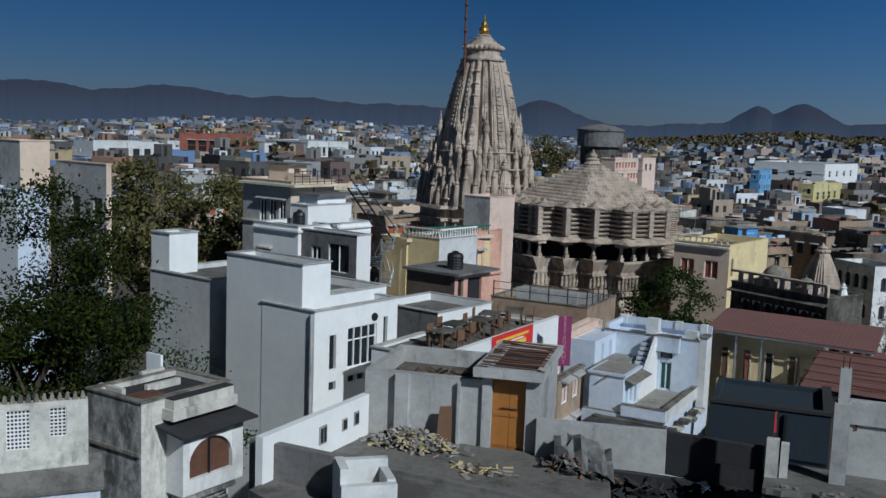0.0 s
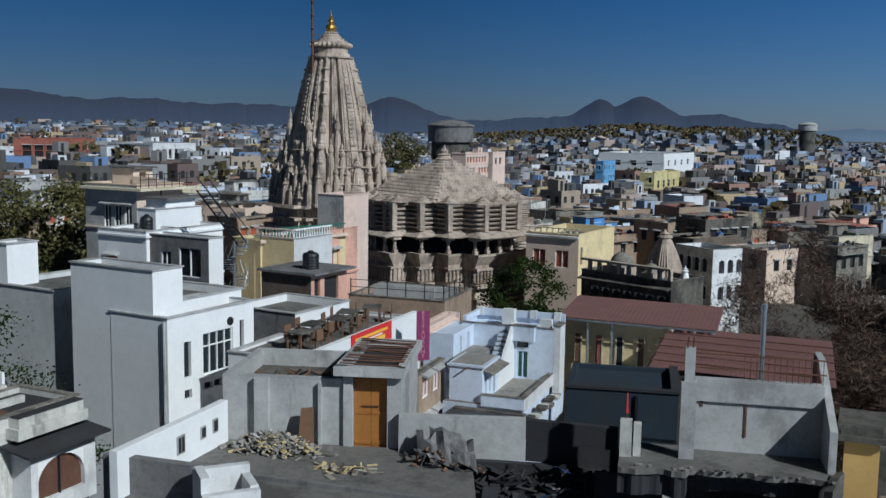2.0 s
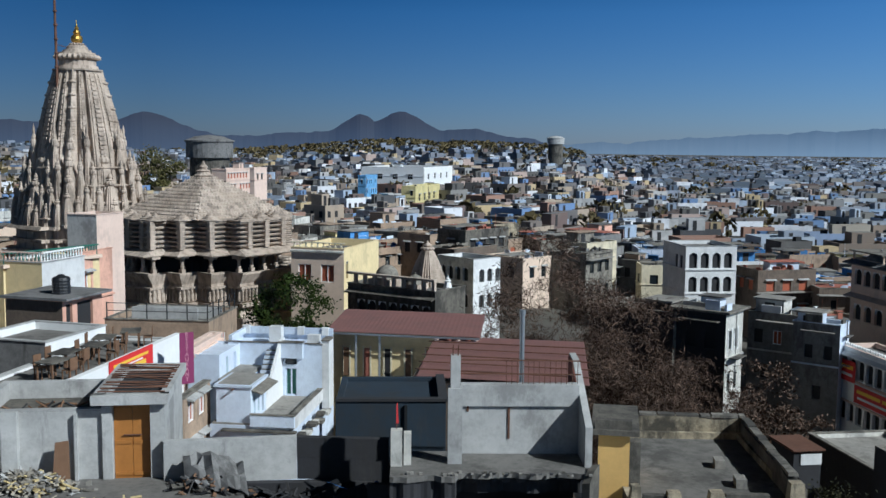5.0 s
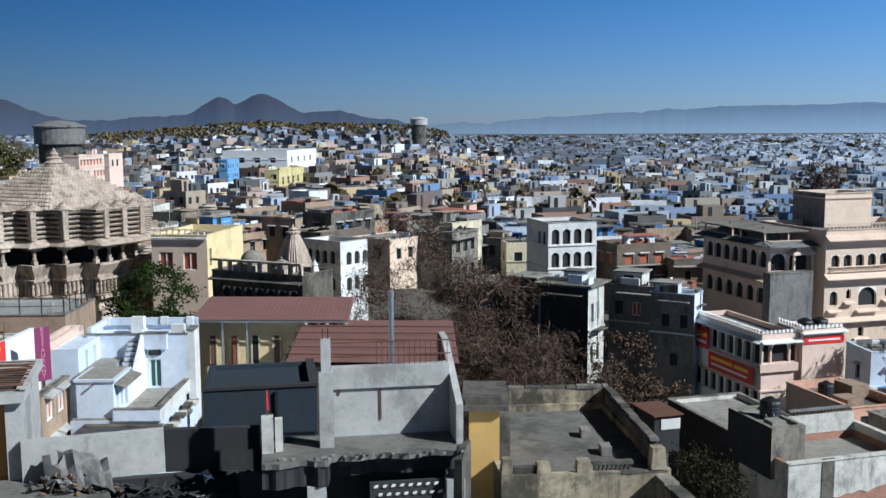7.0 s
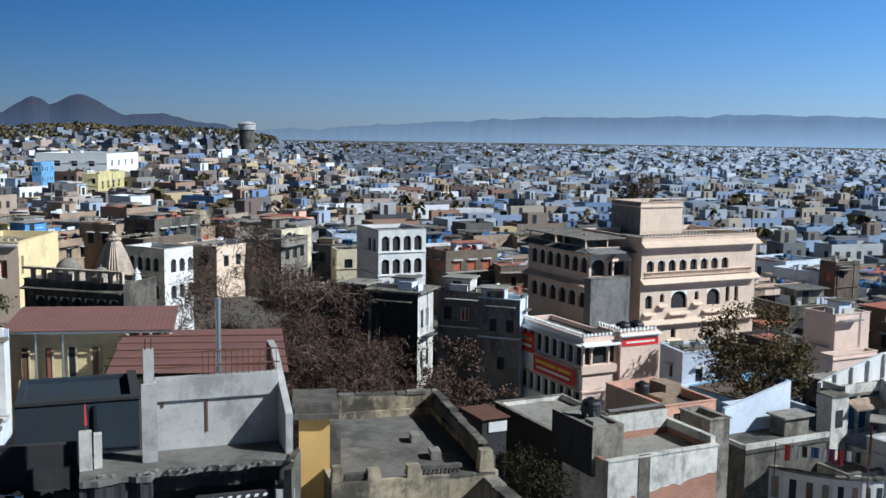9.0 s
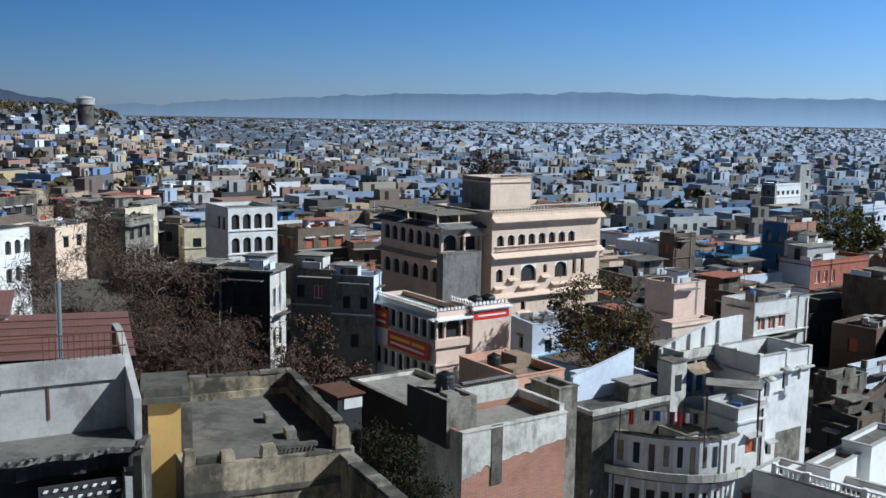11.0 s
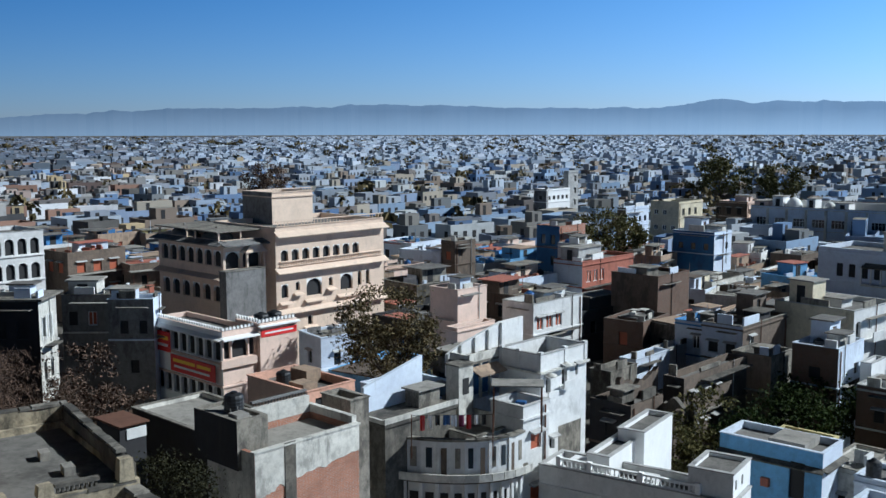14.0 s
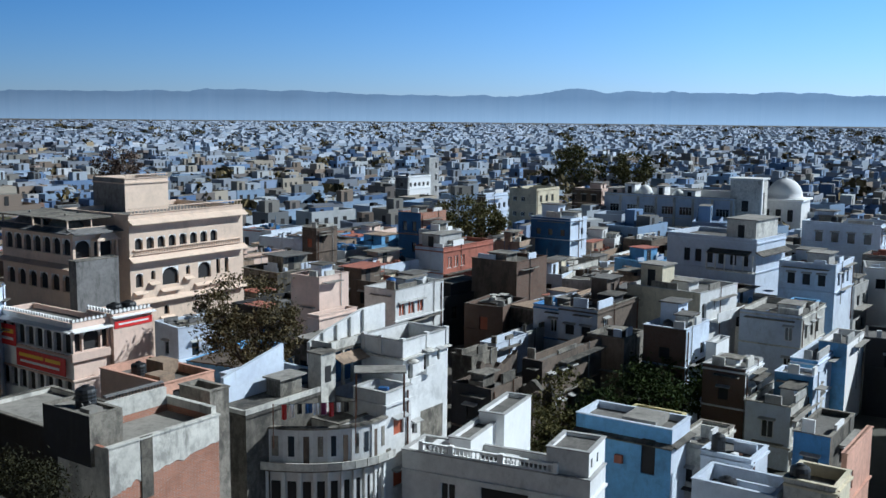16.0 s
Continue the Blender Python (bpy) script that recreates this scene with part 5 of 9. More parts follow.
house("brown_brick_house", "bare brown brick house", 124.78, 51.52, 12.72, -14.0, 6.00, 3.90, z0=-2, wall="brick", par=0.4, wall2="deepblue")
house("tan_house", "tan plastered block with a blue door", 112.53, 61.01, 11.40, -14.0, 4.00, 2.47, z0=-2, wall="brownwall", par=0.4, R=[(0.6,2.0,0.8,1.0,"dark")])
house("white_sun_house", "white house with a bright sunlit wall", 211.40, 90.61, 12.01, -14.0, 9.00, 3.64, z0=-2, wall="clean", wall2="grey", par=0.5)
house("grey_pillar_house", "tall narrow grey house over the roofs", 222.57, 89.79, 15.80, -14.0, 4.00, 1.35, z0=-2, wall="lightgrey", par=0.5)
house("cream_far_house", "cream house with stepped roof rooms", 182.85, 51.63, 12.25, -14.0, 9.00, 6.05, z0=-2, wall="cream", par=0.5, R=rows_of(8,3,[2.6],1.0,1.3,"dark"))
house("grey_step_house", "grey stepped cement house with roof rooms", 156.30, 52.87, 13.00, -14.0, 7.00, 1.69, z0=-2, wall="bluewhite", wall2="brownwall", par=0.5)
house("maroon_house", "maroon house with small windows", 200.46, 42.89, 11.42, -14.0, 9.00, 6.03, z0=-2, wall="palepink", wall2="brownwall", par=0.5, L=rows_of(8,3,[2.6,5.2],1.0,1.3,"dark"))
house("blue_open_house", "deep blue house open at the front", 135.97, 33.37, 11.74, -14.0, 5.00, 6.42, z0=-2, wall="bluewhite", wall2="deepblue", par=0.5)
roof_house = house("roof_house", "low house with tables on its cement roof", 0.64, 35.49, 17.53, 58.7, 9.60, 3.60, z0=8, wall="clean", par=0.1, dress=False)
house("yard_house", "low white house with stepped yard walls", 78.01, 25.27, 6.90, -14.0, 5.38, 1.60, z0=-2, wall="bluewhite", par=0.8, dress=False)
house("yard_house", "low blue washed house with a bare roof", 84.49, 24.61, 6.62, -14.0, 5.82, 1.50, z0=-2, wall="white", wall2="bluewhite", par=0.6, dress=False)
house("yard_house", "low flat roofed house of weathered stone", 71.70, 25.21, 7.27, -14.0, 3.75, 1.89, z0=-2, wall="paleold", roof="old", par=0.3, dress=False)
house("yard_house", "low flat roofed house with a dark roof", 78.66, 14.60, 8.23, -14.0, 3.90, 3.32, z0=-2, wall="paleold", wall2="tan", roof="old", par=0.3, dress=False)
house("yard_house", "small blue washed yard house", 97.97, 2.49, 7.49, -14.0, 10.19, 2.69, z0=-2, wall="sky", wall2="bluewhite", par=0.5, dress=False)
house("yard_house", "small white yard house", 85.97, -2.28, 7.78, -14.0, 6.00, 2.25, z0=-2, wall="clean", wall2="sky", par=0.5, dress=False)
house("cream_block", "pale cream block of flats catching the sun", -24.17, 57.10, 24.36, 52.0, 1.85, 2.20, z0=4, wall="ivory", wall2="lightgrey", par=0.3, dress=False)
house("low_cream_wing", "low cream wing with a flat roof", -23.56, 55.18, 21.65, 52.0, 1.90, 3.73, z0=4, wall="bluewhite", wall2="clean", par=0.3, dress=False)
house("grey_side_house", "grey cement house with dark windows behind a tree", -18.51, 54.97, 23.29, 52.0, 0.32, 5.00, z0=4, wall="ivory", wall2="lightgrey", par=0.2, L=[(0.4,3.4,0.9,1.5,"dark"),(0.4,6.4,0.9,1.5,"dark"),(2.6,3.4,0.9,1.5,"dark")], dress=False)

# ---------------------------------------------------------------- the roof terrace with the orange door
def frame_thing(name, label, category, x, y, rot, kind=""):
    return thing(name, label, category, pose(x, y, 0, 0, 0, rot), kind=kind)


def boxes(name, mat, parent, rows, label=""):
    for r in rows:
        bm = bmesh.new()
        add_box(bm, *r)
        part(name, bm, mat, parent, label)


def ragged_wall(bm, length, th, z0, z1, rng, step=0.35, drop=0.5):
    """A wall with a broken upper edge."""
    n = max(2, int(length / step))
    off = rng.uniform(0, 50)
    hs = [z1 - drop * (0.5 + 0.9 * noise.noise((off + length * i / n * 0.9, 1.5, off)) + 0.3 * noise.noise((off + length * i / n * 3.1, 4.5, off))) for i in range(n + 1)]
    prev = None
    for i in range(n + 1):
        x = length * i / n
        col = [bm.verts.new(p) for p in ((x, 0, z0), (x, 0, hs[i]), (x, th, hs[i] - 0.05), (x, th, z0))]
        if prev:
            for a in range(4):
                bm.faces.new((prev[a], col[a], col[(a + 1) % 4], prev[(a + 1) % 4]))
        else:
            bm.faces.new(col)
        prev = col
    bm.faces.new(prev[::-1])
    bmesh.ops.recalc_face_normals(bm, faces=bm.faces)


def stone_wall(name, label, x0, y0, x1, y1, z0, z1, th, seed):
    """An old wall of mottled lime plaster with a worn, uneven top and loose coping."""
    rng = random.Random(seed)
    ln = math.hypot(x1 - x0, y1 - y0)
    ob = thing(name, label, "wall", pose(x0, y0, 0, 0, 0, math.degrees(math.atan2(y1 - y0, x1 - x0))), kind="structure")
    bm = bmesh.new()
    ragged_wall(bm, ln, th, z0, z1 - 0.06, rng, 0.09, 0.10)
    part("masonry", bm, "lichen" if seed != 2 else "old", ob)
    x = 0.0
    while x < ln - 0.05:
        q = min(rng.uniform(0.35, 0.9), ln - x)
        if rng.random() > 0.12:
            b = bmesh.new()
            j = rng.uniform(0.0, 0.03)
            add_prism(b, [(x + 0.01, -j), (x + q - 0.01, -j * 0.6), (x + q - 0.01, th + j), (x + 0.01, th + j * 0.7)], z1 - 0.09, z1 + rng.uniform(-0.05, 0.01), [(x + 0.03, -j * 0.5), (x + q - 0.03, -j * 0.4), (x + q - 0.02, th), (x + 0.03, th + j * 0.3)])
            part("coping_stone", b, rng.choice(["old", "paleold", "old"]), ob)
        x += q
    # a rough string course below
    bm = bmesh.new()
    ragged_wall(bm, ln, 0.1, z1 - 0.95, z1 - 0.72, rng, 0.12, 0.08)
    part("string_course", bm, "old", ob).matrix_basis = pose(0, -0.08, 0)


def terrace():
    t = frame_thing("door_house", "grey cement roof building with an orange wooden double door", "house", 2.93, 26.7, 75.4)
    HOUSES.append((1.0, 28, 4.5))
    bm = bmesh.new()
    # head block: front face x = 0, y from 0 to 1.6, runs back along x
    wall_with_holes(bm, 1.62, 17.0, 19.17, [(0.38, 17.0, 0.98, 2.1)], lambda s, i, z: (i, s, z), 0.35)
    for q in ([(0, 0, 17.0), (3.6, 0, 17.0), (3.6, 0, 19.17), (0, 0, 19.17)], [(0, 1.62, 17.0), (3.6, 1.62, 17.0), (3.6, 1.62, 19.17), (0, 1.62, 19.17)], [(3.6, 0, 12), (3.6, 1.62, 12), (3.6, 1.62, 19.17), (3.6, 0, 19.17)],
              [(0, 0, 19.17), (3.6, 0, 19.17), (3.6, 1.62, 19.17), (0, 1.62, 19.17)], [(0, 0, 8), (3.6, 0, 8), (3.6, 0, 17), (0, 0, 17)]):
        add_quad(bm, q)
    bmesh.ops.recalc_face_normals(bm, faces=bm.faces)
    part("stair_head", bm, "lightgrey", t)
    bm = bmesh.new()
    for r in ((-0.25, -0.12, 0.1, 1.85), (-0.05, -0.12, 3.7, 0.12), (-0.05, 1.5, 3.7, 1.85), (3.4, 0.12, 3.7, 1.5)):
        add_box(bm, r[0], r[1], 19.173, r[2], r[3], 19.42)
    part("roof_kerb", bm, "lightgrey", t)
    rng = random.Random(5)
    for k in range(16):
        bm = bmesh.new()
        a = 0.2 + k * 0.2
        add_rod(bm, (a + rng.gauss(0, 0.1), 0.0, 19.44), (a + rng.gauss(0, 0.25), 1.7, 19.46 + rng.uniform(0, 0.06)), 0.02, 0.02, 4)
        part("rusty_rod", bm, "rusty", t)
    bm = bmesh.new()
    add_box(bm, 0.1, 0.12, 19.175, 3.4, 1.5, 19.23)
    part("soot_stained_top", bm, "soot", t)
    # double door
    d = new("door", None)
    d.parent = t
    d.matrix_basis = pose(0.22, 0.38, 17.05)
    boxes("leaf", "door", d, [(0, 0.01, 0.0, 0.05, 0.485, 2.03), (0, 0.495, 0.0, 0.05, 0.97, 2.03)])
    boxes("rail", "door", d, [(-0.025, 0.03, z, -0.002, 0.47, z + 0.09) for z in (0.08, 0.95, 1.85)] + [(-0.025, 0.51, z, -0.002, 0.95, z + 0.09) for z in (0.08, 0.95, 1.85)])
    bm = bmesh.new()
    add_rod(bm, (-0.05, 0.25, 1.2), (-0.05, 0.72, 1.2), 0.018, 0.018, 6)
    part("bolt", bm, "rusty", d, "rusty sliding bolt")
    # long low wing to the left of it
    bm = bmesh.new()
    wall_with_holes(bm, 3.5, 17.0, 18.95, [], lambda s, i, z: (0.12 + i, 1.62 + s, z))
    for q in ([(0.12, 5.12, 8), (3.6, 5.12, 8), (3.6, 5.12, 18.95), (0.12, 5.12, 18.95)], [(3.6, 1.62, 8), (3.6, 5.12, 8), (3.6, 5.12, 18.95), (3.6, 1.62, 18.95)]):
        add_quad(bm, q)
    part("wing", bm, "lightgrey", t)
    boxes("wing_parapet", "lightgrey", t, [(0.12, 1.62, 18.953, 0.34, 5.12, 19.0), (0.34, 4.9, 18.42, 3.6, 5.118, 19.0), (3.38, 1.62, 18.42, 3.598, 4.9, 19.0)])
    boxes("wing_roof", "old", t, [(0.13, 1.63, 18.3, 3.59, 5.11, 18.5)])
    boxes("pilaster", "lightgrey", t, [(-0.1, 3.75, 17.0, 0.117, 4.15, 19.0), (-0.04, 2.25, 17.0, 0.117, 2.33, 18.9)])
    for i in range(36):
        bm = bmesh.new()
        x, y = rng.uniform(0.6, 2.6), rng.uniform(2.0, 4.3)
        add_rod(bm, (x, y, 18.53), (x + rng.gauss(0, 0.35), y + rng.gauss(0, 0.35), 18.55 + rng.uniform(0, 0.25)), 0.035, 0.03, 4)
        part("stick", bm, rng.choice(["old", "wood", "dark"]), t)
    # floor of the terrace, a low kerb across it, and the deep court beside
    f = frame_thing("terrace_floor", "dusty grey cement terrace floor", "floor", 0, 0, 0, "structure")
    bm = bmesh.new()
    add_prism(bm, [(-4.4, 23.2), (-1.2, 20.0), (1.5, 16.5), (3.6, 17.5), (4.75, 25.5), (2.95, 26.75), (-1.95, 28.1)], 16.6, 17.1)
    part("floor_slab", bm, "slab", f)
    bm = bmesh.new()
    add_box(bm, 0, 0, 17.1, 5.4, 0.12, 17.2)
    k = part("floor_kerb", bm, "grey", f)
    k.matrix_basis = pose(-1.3, 24.85, 0, 0, 0, -26)
    # court floor, walls and yard are coloured black to stand for deep shade
    bm = bmesh.new()
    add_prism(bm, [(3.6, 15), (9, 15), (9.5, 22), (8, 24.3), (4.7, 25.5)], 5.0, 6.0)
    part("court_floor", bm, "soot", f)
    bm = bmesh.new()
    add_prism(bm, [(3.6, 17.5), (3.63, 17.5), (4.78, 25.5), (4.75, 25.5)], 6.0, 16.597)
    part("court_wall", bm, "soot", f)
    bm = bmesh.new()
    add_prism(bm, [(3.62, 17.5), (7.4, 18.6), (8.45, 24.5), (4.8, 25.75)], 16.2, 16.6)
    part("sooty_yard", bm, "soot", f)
    junk = thing("junk_heap", "dark heap of torn sheets, sticks and a blue tarpaulin in a shade-black yard", "rubble", kind="stuff")
    rj = random.Random(77)
    for mt, n in (("soot", 90), ("tankblack", 70), ("dark", 40), ("tankblue", 8), ("brownwall", 10)):
        b = bmesh.new()
        for i in range(n):
            u, v = rj.random(), rj.random()
            x, y, h = 4.9 + 3.1 * u, 25.2 - 1.15 * u - 2.6 * v ** 1.5, rj.uniform(0.02, 0.5) * (1 - v)
            m4 = Matrix.LocRotScale((x, y, 16.62 + h), Euler((rj.uniform(-0.6, 0.6), rj.uniform(-0.6, 0.6), rj.uniform(0, 6.3))), (rj.uniform(0.1, 0.45), rj.uniform(0.02, 0.25), rj.uniform(0.008, 0.03)))
            q = len(b.verts)
            add_box(b, -1, -1, -1, 1, 1, 1)
            b.verts.ensure_lookup_table()
            for vv in b.verts[q:]:
                vv.co = m4 @ vv.co
        part("scrap", b, mt, junk)["kind"] = "stuff"
    wall_run("parapet_wall", "grey cement parapet with a worn top", 2.85, 26.42, 6.25, 25.65, 17.0, 18.17, 0.22, "lightgrey")
    # black parapet and walls: the court's shade put into their colour
    wall_run("court_parapet", "parapet coloured black for shade above a deep court", 6.252, 25.648, 8.5, 24.6, 17.6, 18.15, 0.22, "soot")
    wall_run("sooty_court_wall", "wall of a deep court coloured black for shade", 2.85, 26.43, 8.5, 24.62, 6.0, 16.995, 0.24, "soot")
    wall_run("sooty_court_wall", "wall below the parapet coloured black for shade", 6.26, 25.65, 8.5, 24.605, 17.0, 17.597, 0.24, "soot")
    wall_run("side_parapet", "whitewashed parapet with small vent windows", -4.14, 23.57, -1.85, 27.9, 12.0, 18.3, 0.22, "clean")
    wall_run("front_parapet", "grey cement wall below the terrace", -4.6, 24.3, -2.0, 23.0, 8.0, 18.02, 0.25, "grey")
    v = frame_thing("vent_window", "small white grille set in the parapet", "window", -4.14, 23.57, math.degrees(math.atan2(4.33, 2.29)))
    boxes("frame", "lightgrey", v, [(2.4, -0.03, 17.45, 2.75, -0.003, 17.95), (3.5, -0.03, 17.55, 3.75, -0.003, 17.9), (4.1, -0.03, 17.55, 4.35, -0.003, 17.95)])
    boxes("pane", "dark", v, [(2.45, -0.05, 17.5, 2.55, -0.033, 17.9), (2.6, -0.05, 17.5, 2.7, -0.033, 17.9), (3.54, -0.05, 17.6, 3.71, -0.033, 17.86), (4.14, -0.05, 17.6, 4.31, -0.033, 17.9)])
    c = frame_thing("chimney_box", "white square masonry box with an open top", "chimney", -2.0, 21.6, 15)
    boxes("side", "white", c, [(0, 0, 16, 1.3, 0.2, 17.85), (0, 1.1, 16, 1.3, 1.3, 18.1), (0, 0.2, 16, 0.2, 1.1, 18.2), (1.1, 0.2, 16, 1.3, 1.1, 17.9)])
    # stairs of planks leaning on the wall
    p = frame_thing("old_board", "weathered brown board leaning on the wall", "board", 0.62, 27.05, 75)
    bm = bmesh.new()
    a = [bm.verts.new(q) for q in ((-0.35, 0, 17.1), (-0.35, 0.45, 17.1), (0.02, 0.45, 18.2), (0.02, 0.1, 18.25), (-0.3, 0, 17.1), (-0.3, 0.45, 17.1), (0.06, 0.45, 18.2), (0.06, 0.1, 18.25))]
    for q in ((0, 3, 2, 1), (4, 5, 6, 7), (0, 1, 5, 4), (1, 2, 6, 5), (2, 3, 7, 6), (3, 0, 4, 7)):
        bm.faces.new([a[i] for i in q])
    part("plank", bm, "wood", p)
    r = random.Random(11)
    for nm, lb, cx, cy, rx, ry, hh, n, mats in (("rubble_heap", "heap of broken stone, planks and rubbish against the wall", -0.55, 26.9, 1.3, 0.55, 0.5, 620, ("rubble", "paleslab", "rubble", "straw", "old", "lightgrey")),
                                                ("rubble_heap", "heap of torn sheets and broken slabs by the parapet", 3.9, 25.4, 0.95, 0.6, 0.45, 260, ("old", "soot", "wood", "soot")),
                                                ("floor_litter", "scattered sticks and litter on the terrace floor", 1.2, 25.1, 1.1, 0.5, 0.02, 44, ("straw", "rubble", "brownwall"))):
        h = thing(nm, lb, "rubble", kind="stuff")
        bms = [bmesh.new() for _ in mats]
        for i in range(n):
            u, w = r.gauss(0, 0.42), r.gauss(0, 0.42)
            x, y = cx + u * rx, cy + w * ry - 0.28 * u * rx
            z = 17.12 + hh * max(0, 1 - u * u - w * w) * r.uniform(0.2, 1.0)
            b = bms[r.randrange(len(mats))]
            m = Matrix.LocRotScale((x, y, z), Euler((r.uniform(-0.7, 0.7), r.uniform(-0.7, 0.7), r.uniform(0, 6.3))), (r.uniform(0.04, 0.20), r.uniform(0.02, 0.07), r.uniform(0.006, 0.025)))
            q = len(b.verts)
            add_box(b, -1, -1, -1, 1, 1, 1)
            b.verts.ensure_lookup_table()
            for vv in b.verts[q:]:
                vv.co = m @ vv.co
        for b, mt in zip(bms, mats):
            part("pieces", b, mt, h)["kind"] = "stuff"
    # torn sheet over the second heap
    s = thing("torn_sheet", "grey torn tarpaulin draped over rubble", "tarpaulin")
    bm = bmesh.new()
    g = [[bm.verts.new((3.3 + 0.16 * i, 26.05 - 0.07 * i - 0.17 * j, 18.0 - 0.02 * j - 0.6 * (j / 5) ** 1.5 - 0.25 * abs(i - 4) / 4 + 0.09 * r.gauss(0, 1))) for j in range(6)] for i in range(10)]
    for i in range(9):
        for j in range(5):
            bm.faces.new((g[i][j], g[i + 1][j], g[i + 1][j + 1], g[i][j + 1]))
    ob = part("sheet", bm, "grey", s)
    ob.modifiers.new("thick", "SOLIDIFY").thickness = 0.02


terrace()


# ---------------------------------------------------------------- unfinished concrete house beside the terrace
def unfinished():
    u = frame_thing("unfinished_house", "unfinished concrete house with a bare slab, pillar and block walls", "house", 7.5, 21.6, -20.8)
    HOUSES.append((10, 21.5, 3.5))
    rng = random.Random(3)
    bm = bmesh.new()
    n = 60
    edge = [(4.9 * i / n, (0.28 if i > 19 else 0.0) + 0.16 * noise.noise((i * 0.13, 0, 4)) + 0.06 * noise.noise((i * 0.51, 2, 4))) for i in range(n + 1)]
    add_prism(bm, edge + [(4.9, 2.0), (0, 2.0)], 18.06, 18.2)
    part("slab", bm, "slab", u)
    # underside and hanging lumps are coloured black for shade below the slab
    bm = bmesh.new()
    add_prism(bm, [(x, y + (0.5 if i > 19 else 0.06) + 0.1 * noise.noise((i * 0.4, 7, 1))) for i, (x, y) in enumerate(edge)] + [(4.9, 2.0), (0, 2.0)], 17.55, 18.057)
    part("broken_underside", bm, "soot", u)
    for i in range(40):
        b = bmesh.new()
        x, y = rng.uniform(0.2, 4.8), rng.uniform(0.0, 0.25)
        q = rng.uniform(0.03, 0.09)
        add_box(b, x, y, 18.2, x + q, y + q * 0.8, 18.2 + q * 0.6)
        part("rubble_lump", b, rng.choice(["old", "paleslab", "soot"]), u)
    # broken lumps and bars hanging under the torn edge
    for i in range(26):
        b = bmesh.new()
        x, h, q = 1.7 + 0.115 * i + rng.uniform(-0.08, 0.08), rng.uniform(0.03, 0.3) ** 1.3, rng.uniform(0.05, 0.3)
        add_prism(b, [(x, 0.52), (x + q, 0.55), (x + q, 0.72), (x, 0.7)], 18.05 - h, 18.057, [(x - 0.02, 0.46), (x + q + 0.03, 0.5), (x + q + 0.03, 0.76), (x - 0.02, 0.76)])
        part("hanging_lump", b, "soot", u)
    bm = bmesh.new()
    add_box(bm, 1.4, 0.95, 18.2, 1.75, 1.3, 20.1)
    add_box(bm, 1.46, 1.0, 20.1, 1.7, 1.25, 20.9)
    part("pillar", bm, "lightgrey", u)
    bm = bmesh.new()
    for dx, dy in ((0.05, 0.05), (0.18, 0.05), (0.05, 0.18), (0.18, 0.18)):
        add_rod(bm, (1.46 + dx, 1.0 + dy, 20.9), (1.47 + dx, 1.0 + dy, 21.15), 0.012, 0.012, 4)
    part("reinforcing_bar", bm, "rusty", u)
    bm = bmesh.new()
    add_box(bm, 1.75, 1.8, 18.2, 4.75, 2.0, 19.45)
    part("rear_wall", bm, "lightgrey", u)
    bm = bmesh.new()
    add_box(bm, 1.75, 1.72, 19.455, 4.75, 2.05, 20.0)
    part("rear_beam", bm, "lightgrey", u)
    boxes("conduit", "rusty", u, [(2.95, 1.77, 18.6, 3.0, 1.797, 19.4), (1.9, 1.77, 19.3, 1.95, 1.797, 19.6)])
    bm = bmesh.new()
    q = [bm.verts.new((x, y, z)) for x in (4.755, 4.93) for y, z in ((0.7, 17.0), (3.6, 17.0), (3.6, 20.45), (2.9, 20.4), (0.7, 19.2))]
    for f in ((0, 1, 2, 3, 4), (9, 8, 7, 6, 5), (0, 5, 6, 1), (1, 6, 7, 2), (2, 7, 8, 3), (3, 8, 9, 4), (4, 9, 5, 0)):
        bm.faces.new([q[i] for i in f])
    bmesh.ops.recalc_face_normals(bm, faces=bm.faces)
    part("end_wall", bm, "lightgrey", u)
    bm = bmesh.new()
    q = [bm.verts.new((x, y, z)) for x in (4.725, 4.751) for y, z in ((2.02, 18.6), (3.5, 18.6), (3.5, 20.4), (2.9, 20.37), (2.02, 19.9))]
    for f in ((0, 1, 2, 3, 4), (9, 8, 7, 6, 5), (0, 5, 6, 1), (1, 6, 7, 2), (2, 7, 8, 3), (3, 8, 9, 4), (4, 9, 5, 0)):
        bm.faces.new([q[i] for i in f])
    bmesh.ops.recalc_face_normals(bm, faces=bm.faces)
    part("red_facing", bm, "rust", u, "rust red painted facing")
    bm = bmesh.new()
    ragged_wall(bm, 0.6, 0.2, 16.6, 18.5, rng, 0.06, 0.6)
    k = part("broken_wall", bm, "old", u)
    k.matrix_basis = pose(4.75, -0.1, 0, 0, 0, 58)
    bm = bmesh.new()
    add_box(bm, 0.0, 0.75, 18.2, 0.28, 1.0, 19.1)
    add_box(bm, 0.32, 0.85, 18.2, 0.5, 1.1, 19.0)
    part("post", bm, "oldwhite", u)
    # rails of the roof and the red flag
    bm = bmesh.new()
    for z in (20.25, 20.6):
        add_rod(bm, (1.6, 1.85, z + 0.02), (4.8, 1.85, z), 0.02, 0.02, 5)
    for i in range(14):
        x = 2.9 + i * 0.14
        add_rod(bm, (x, 1.85, 20.0), (x, 1.85, 20.6), 0.008, 0.008, 4)
    part("roof_rail", bm, "rusty", u)
    bm = bmesh.new()
    add_rod(bm, (0.14, 0.9, 19.1), (0.16, 0.9, 19.75), 0.012, 0.012, 5)
    part("flag_stick", bm, "rusty", u)
    bm = bmesh.new()
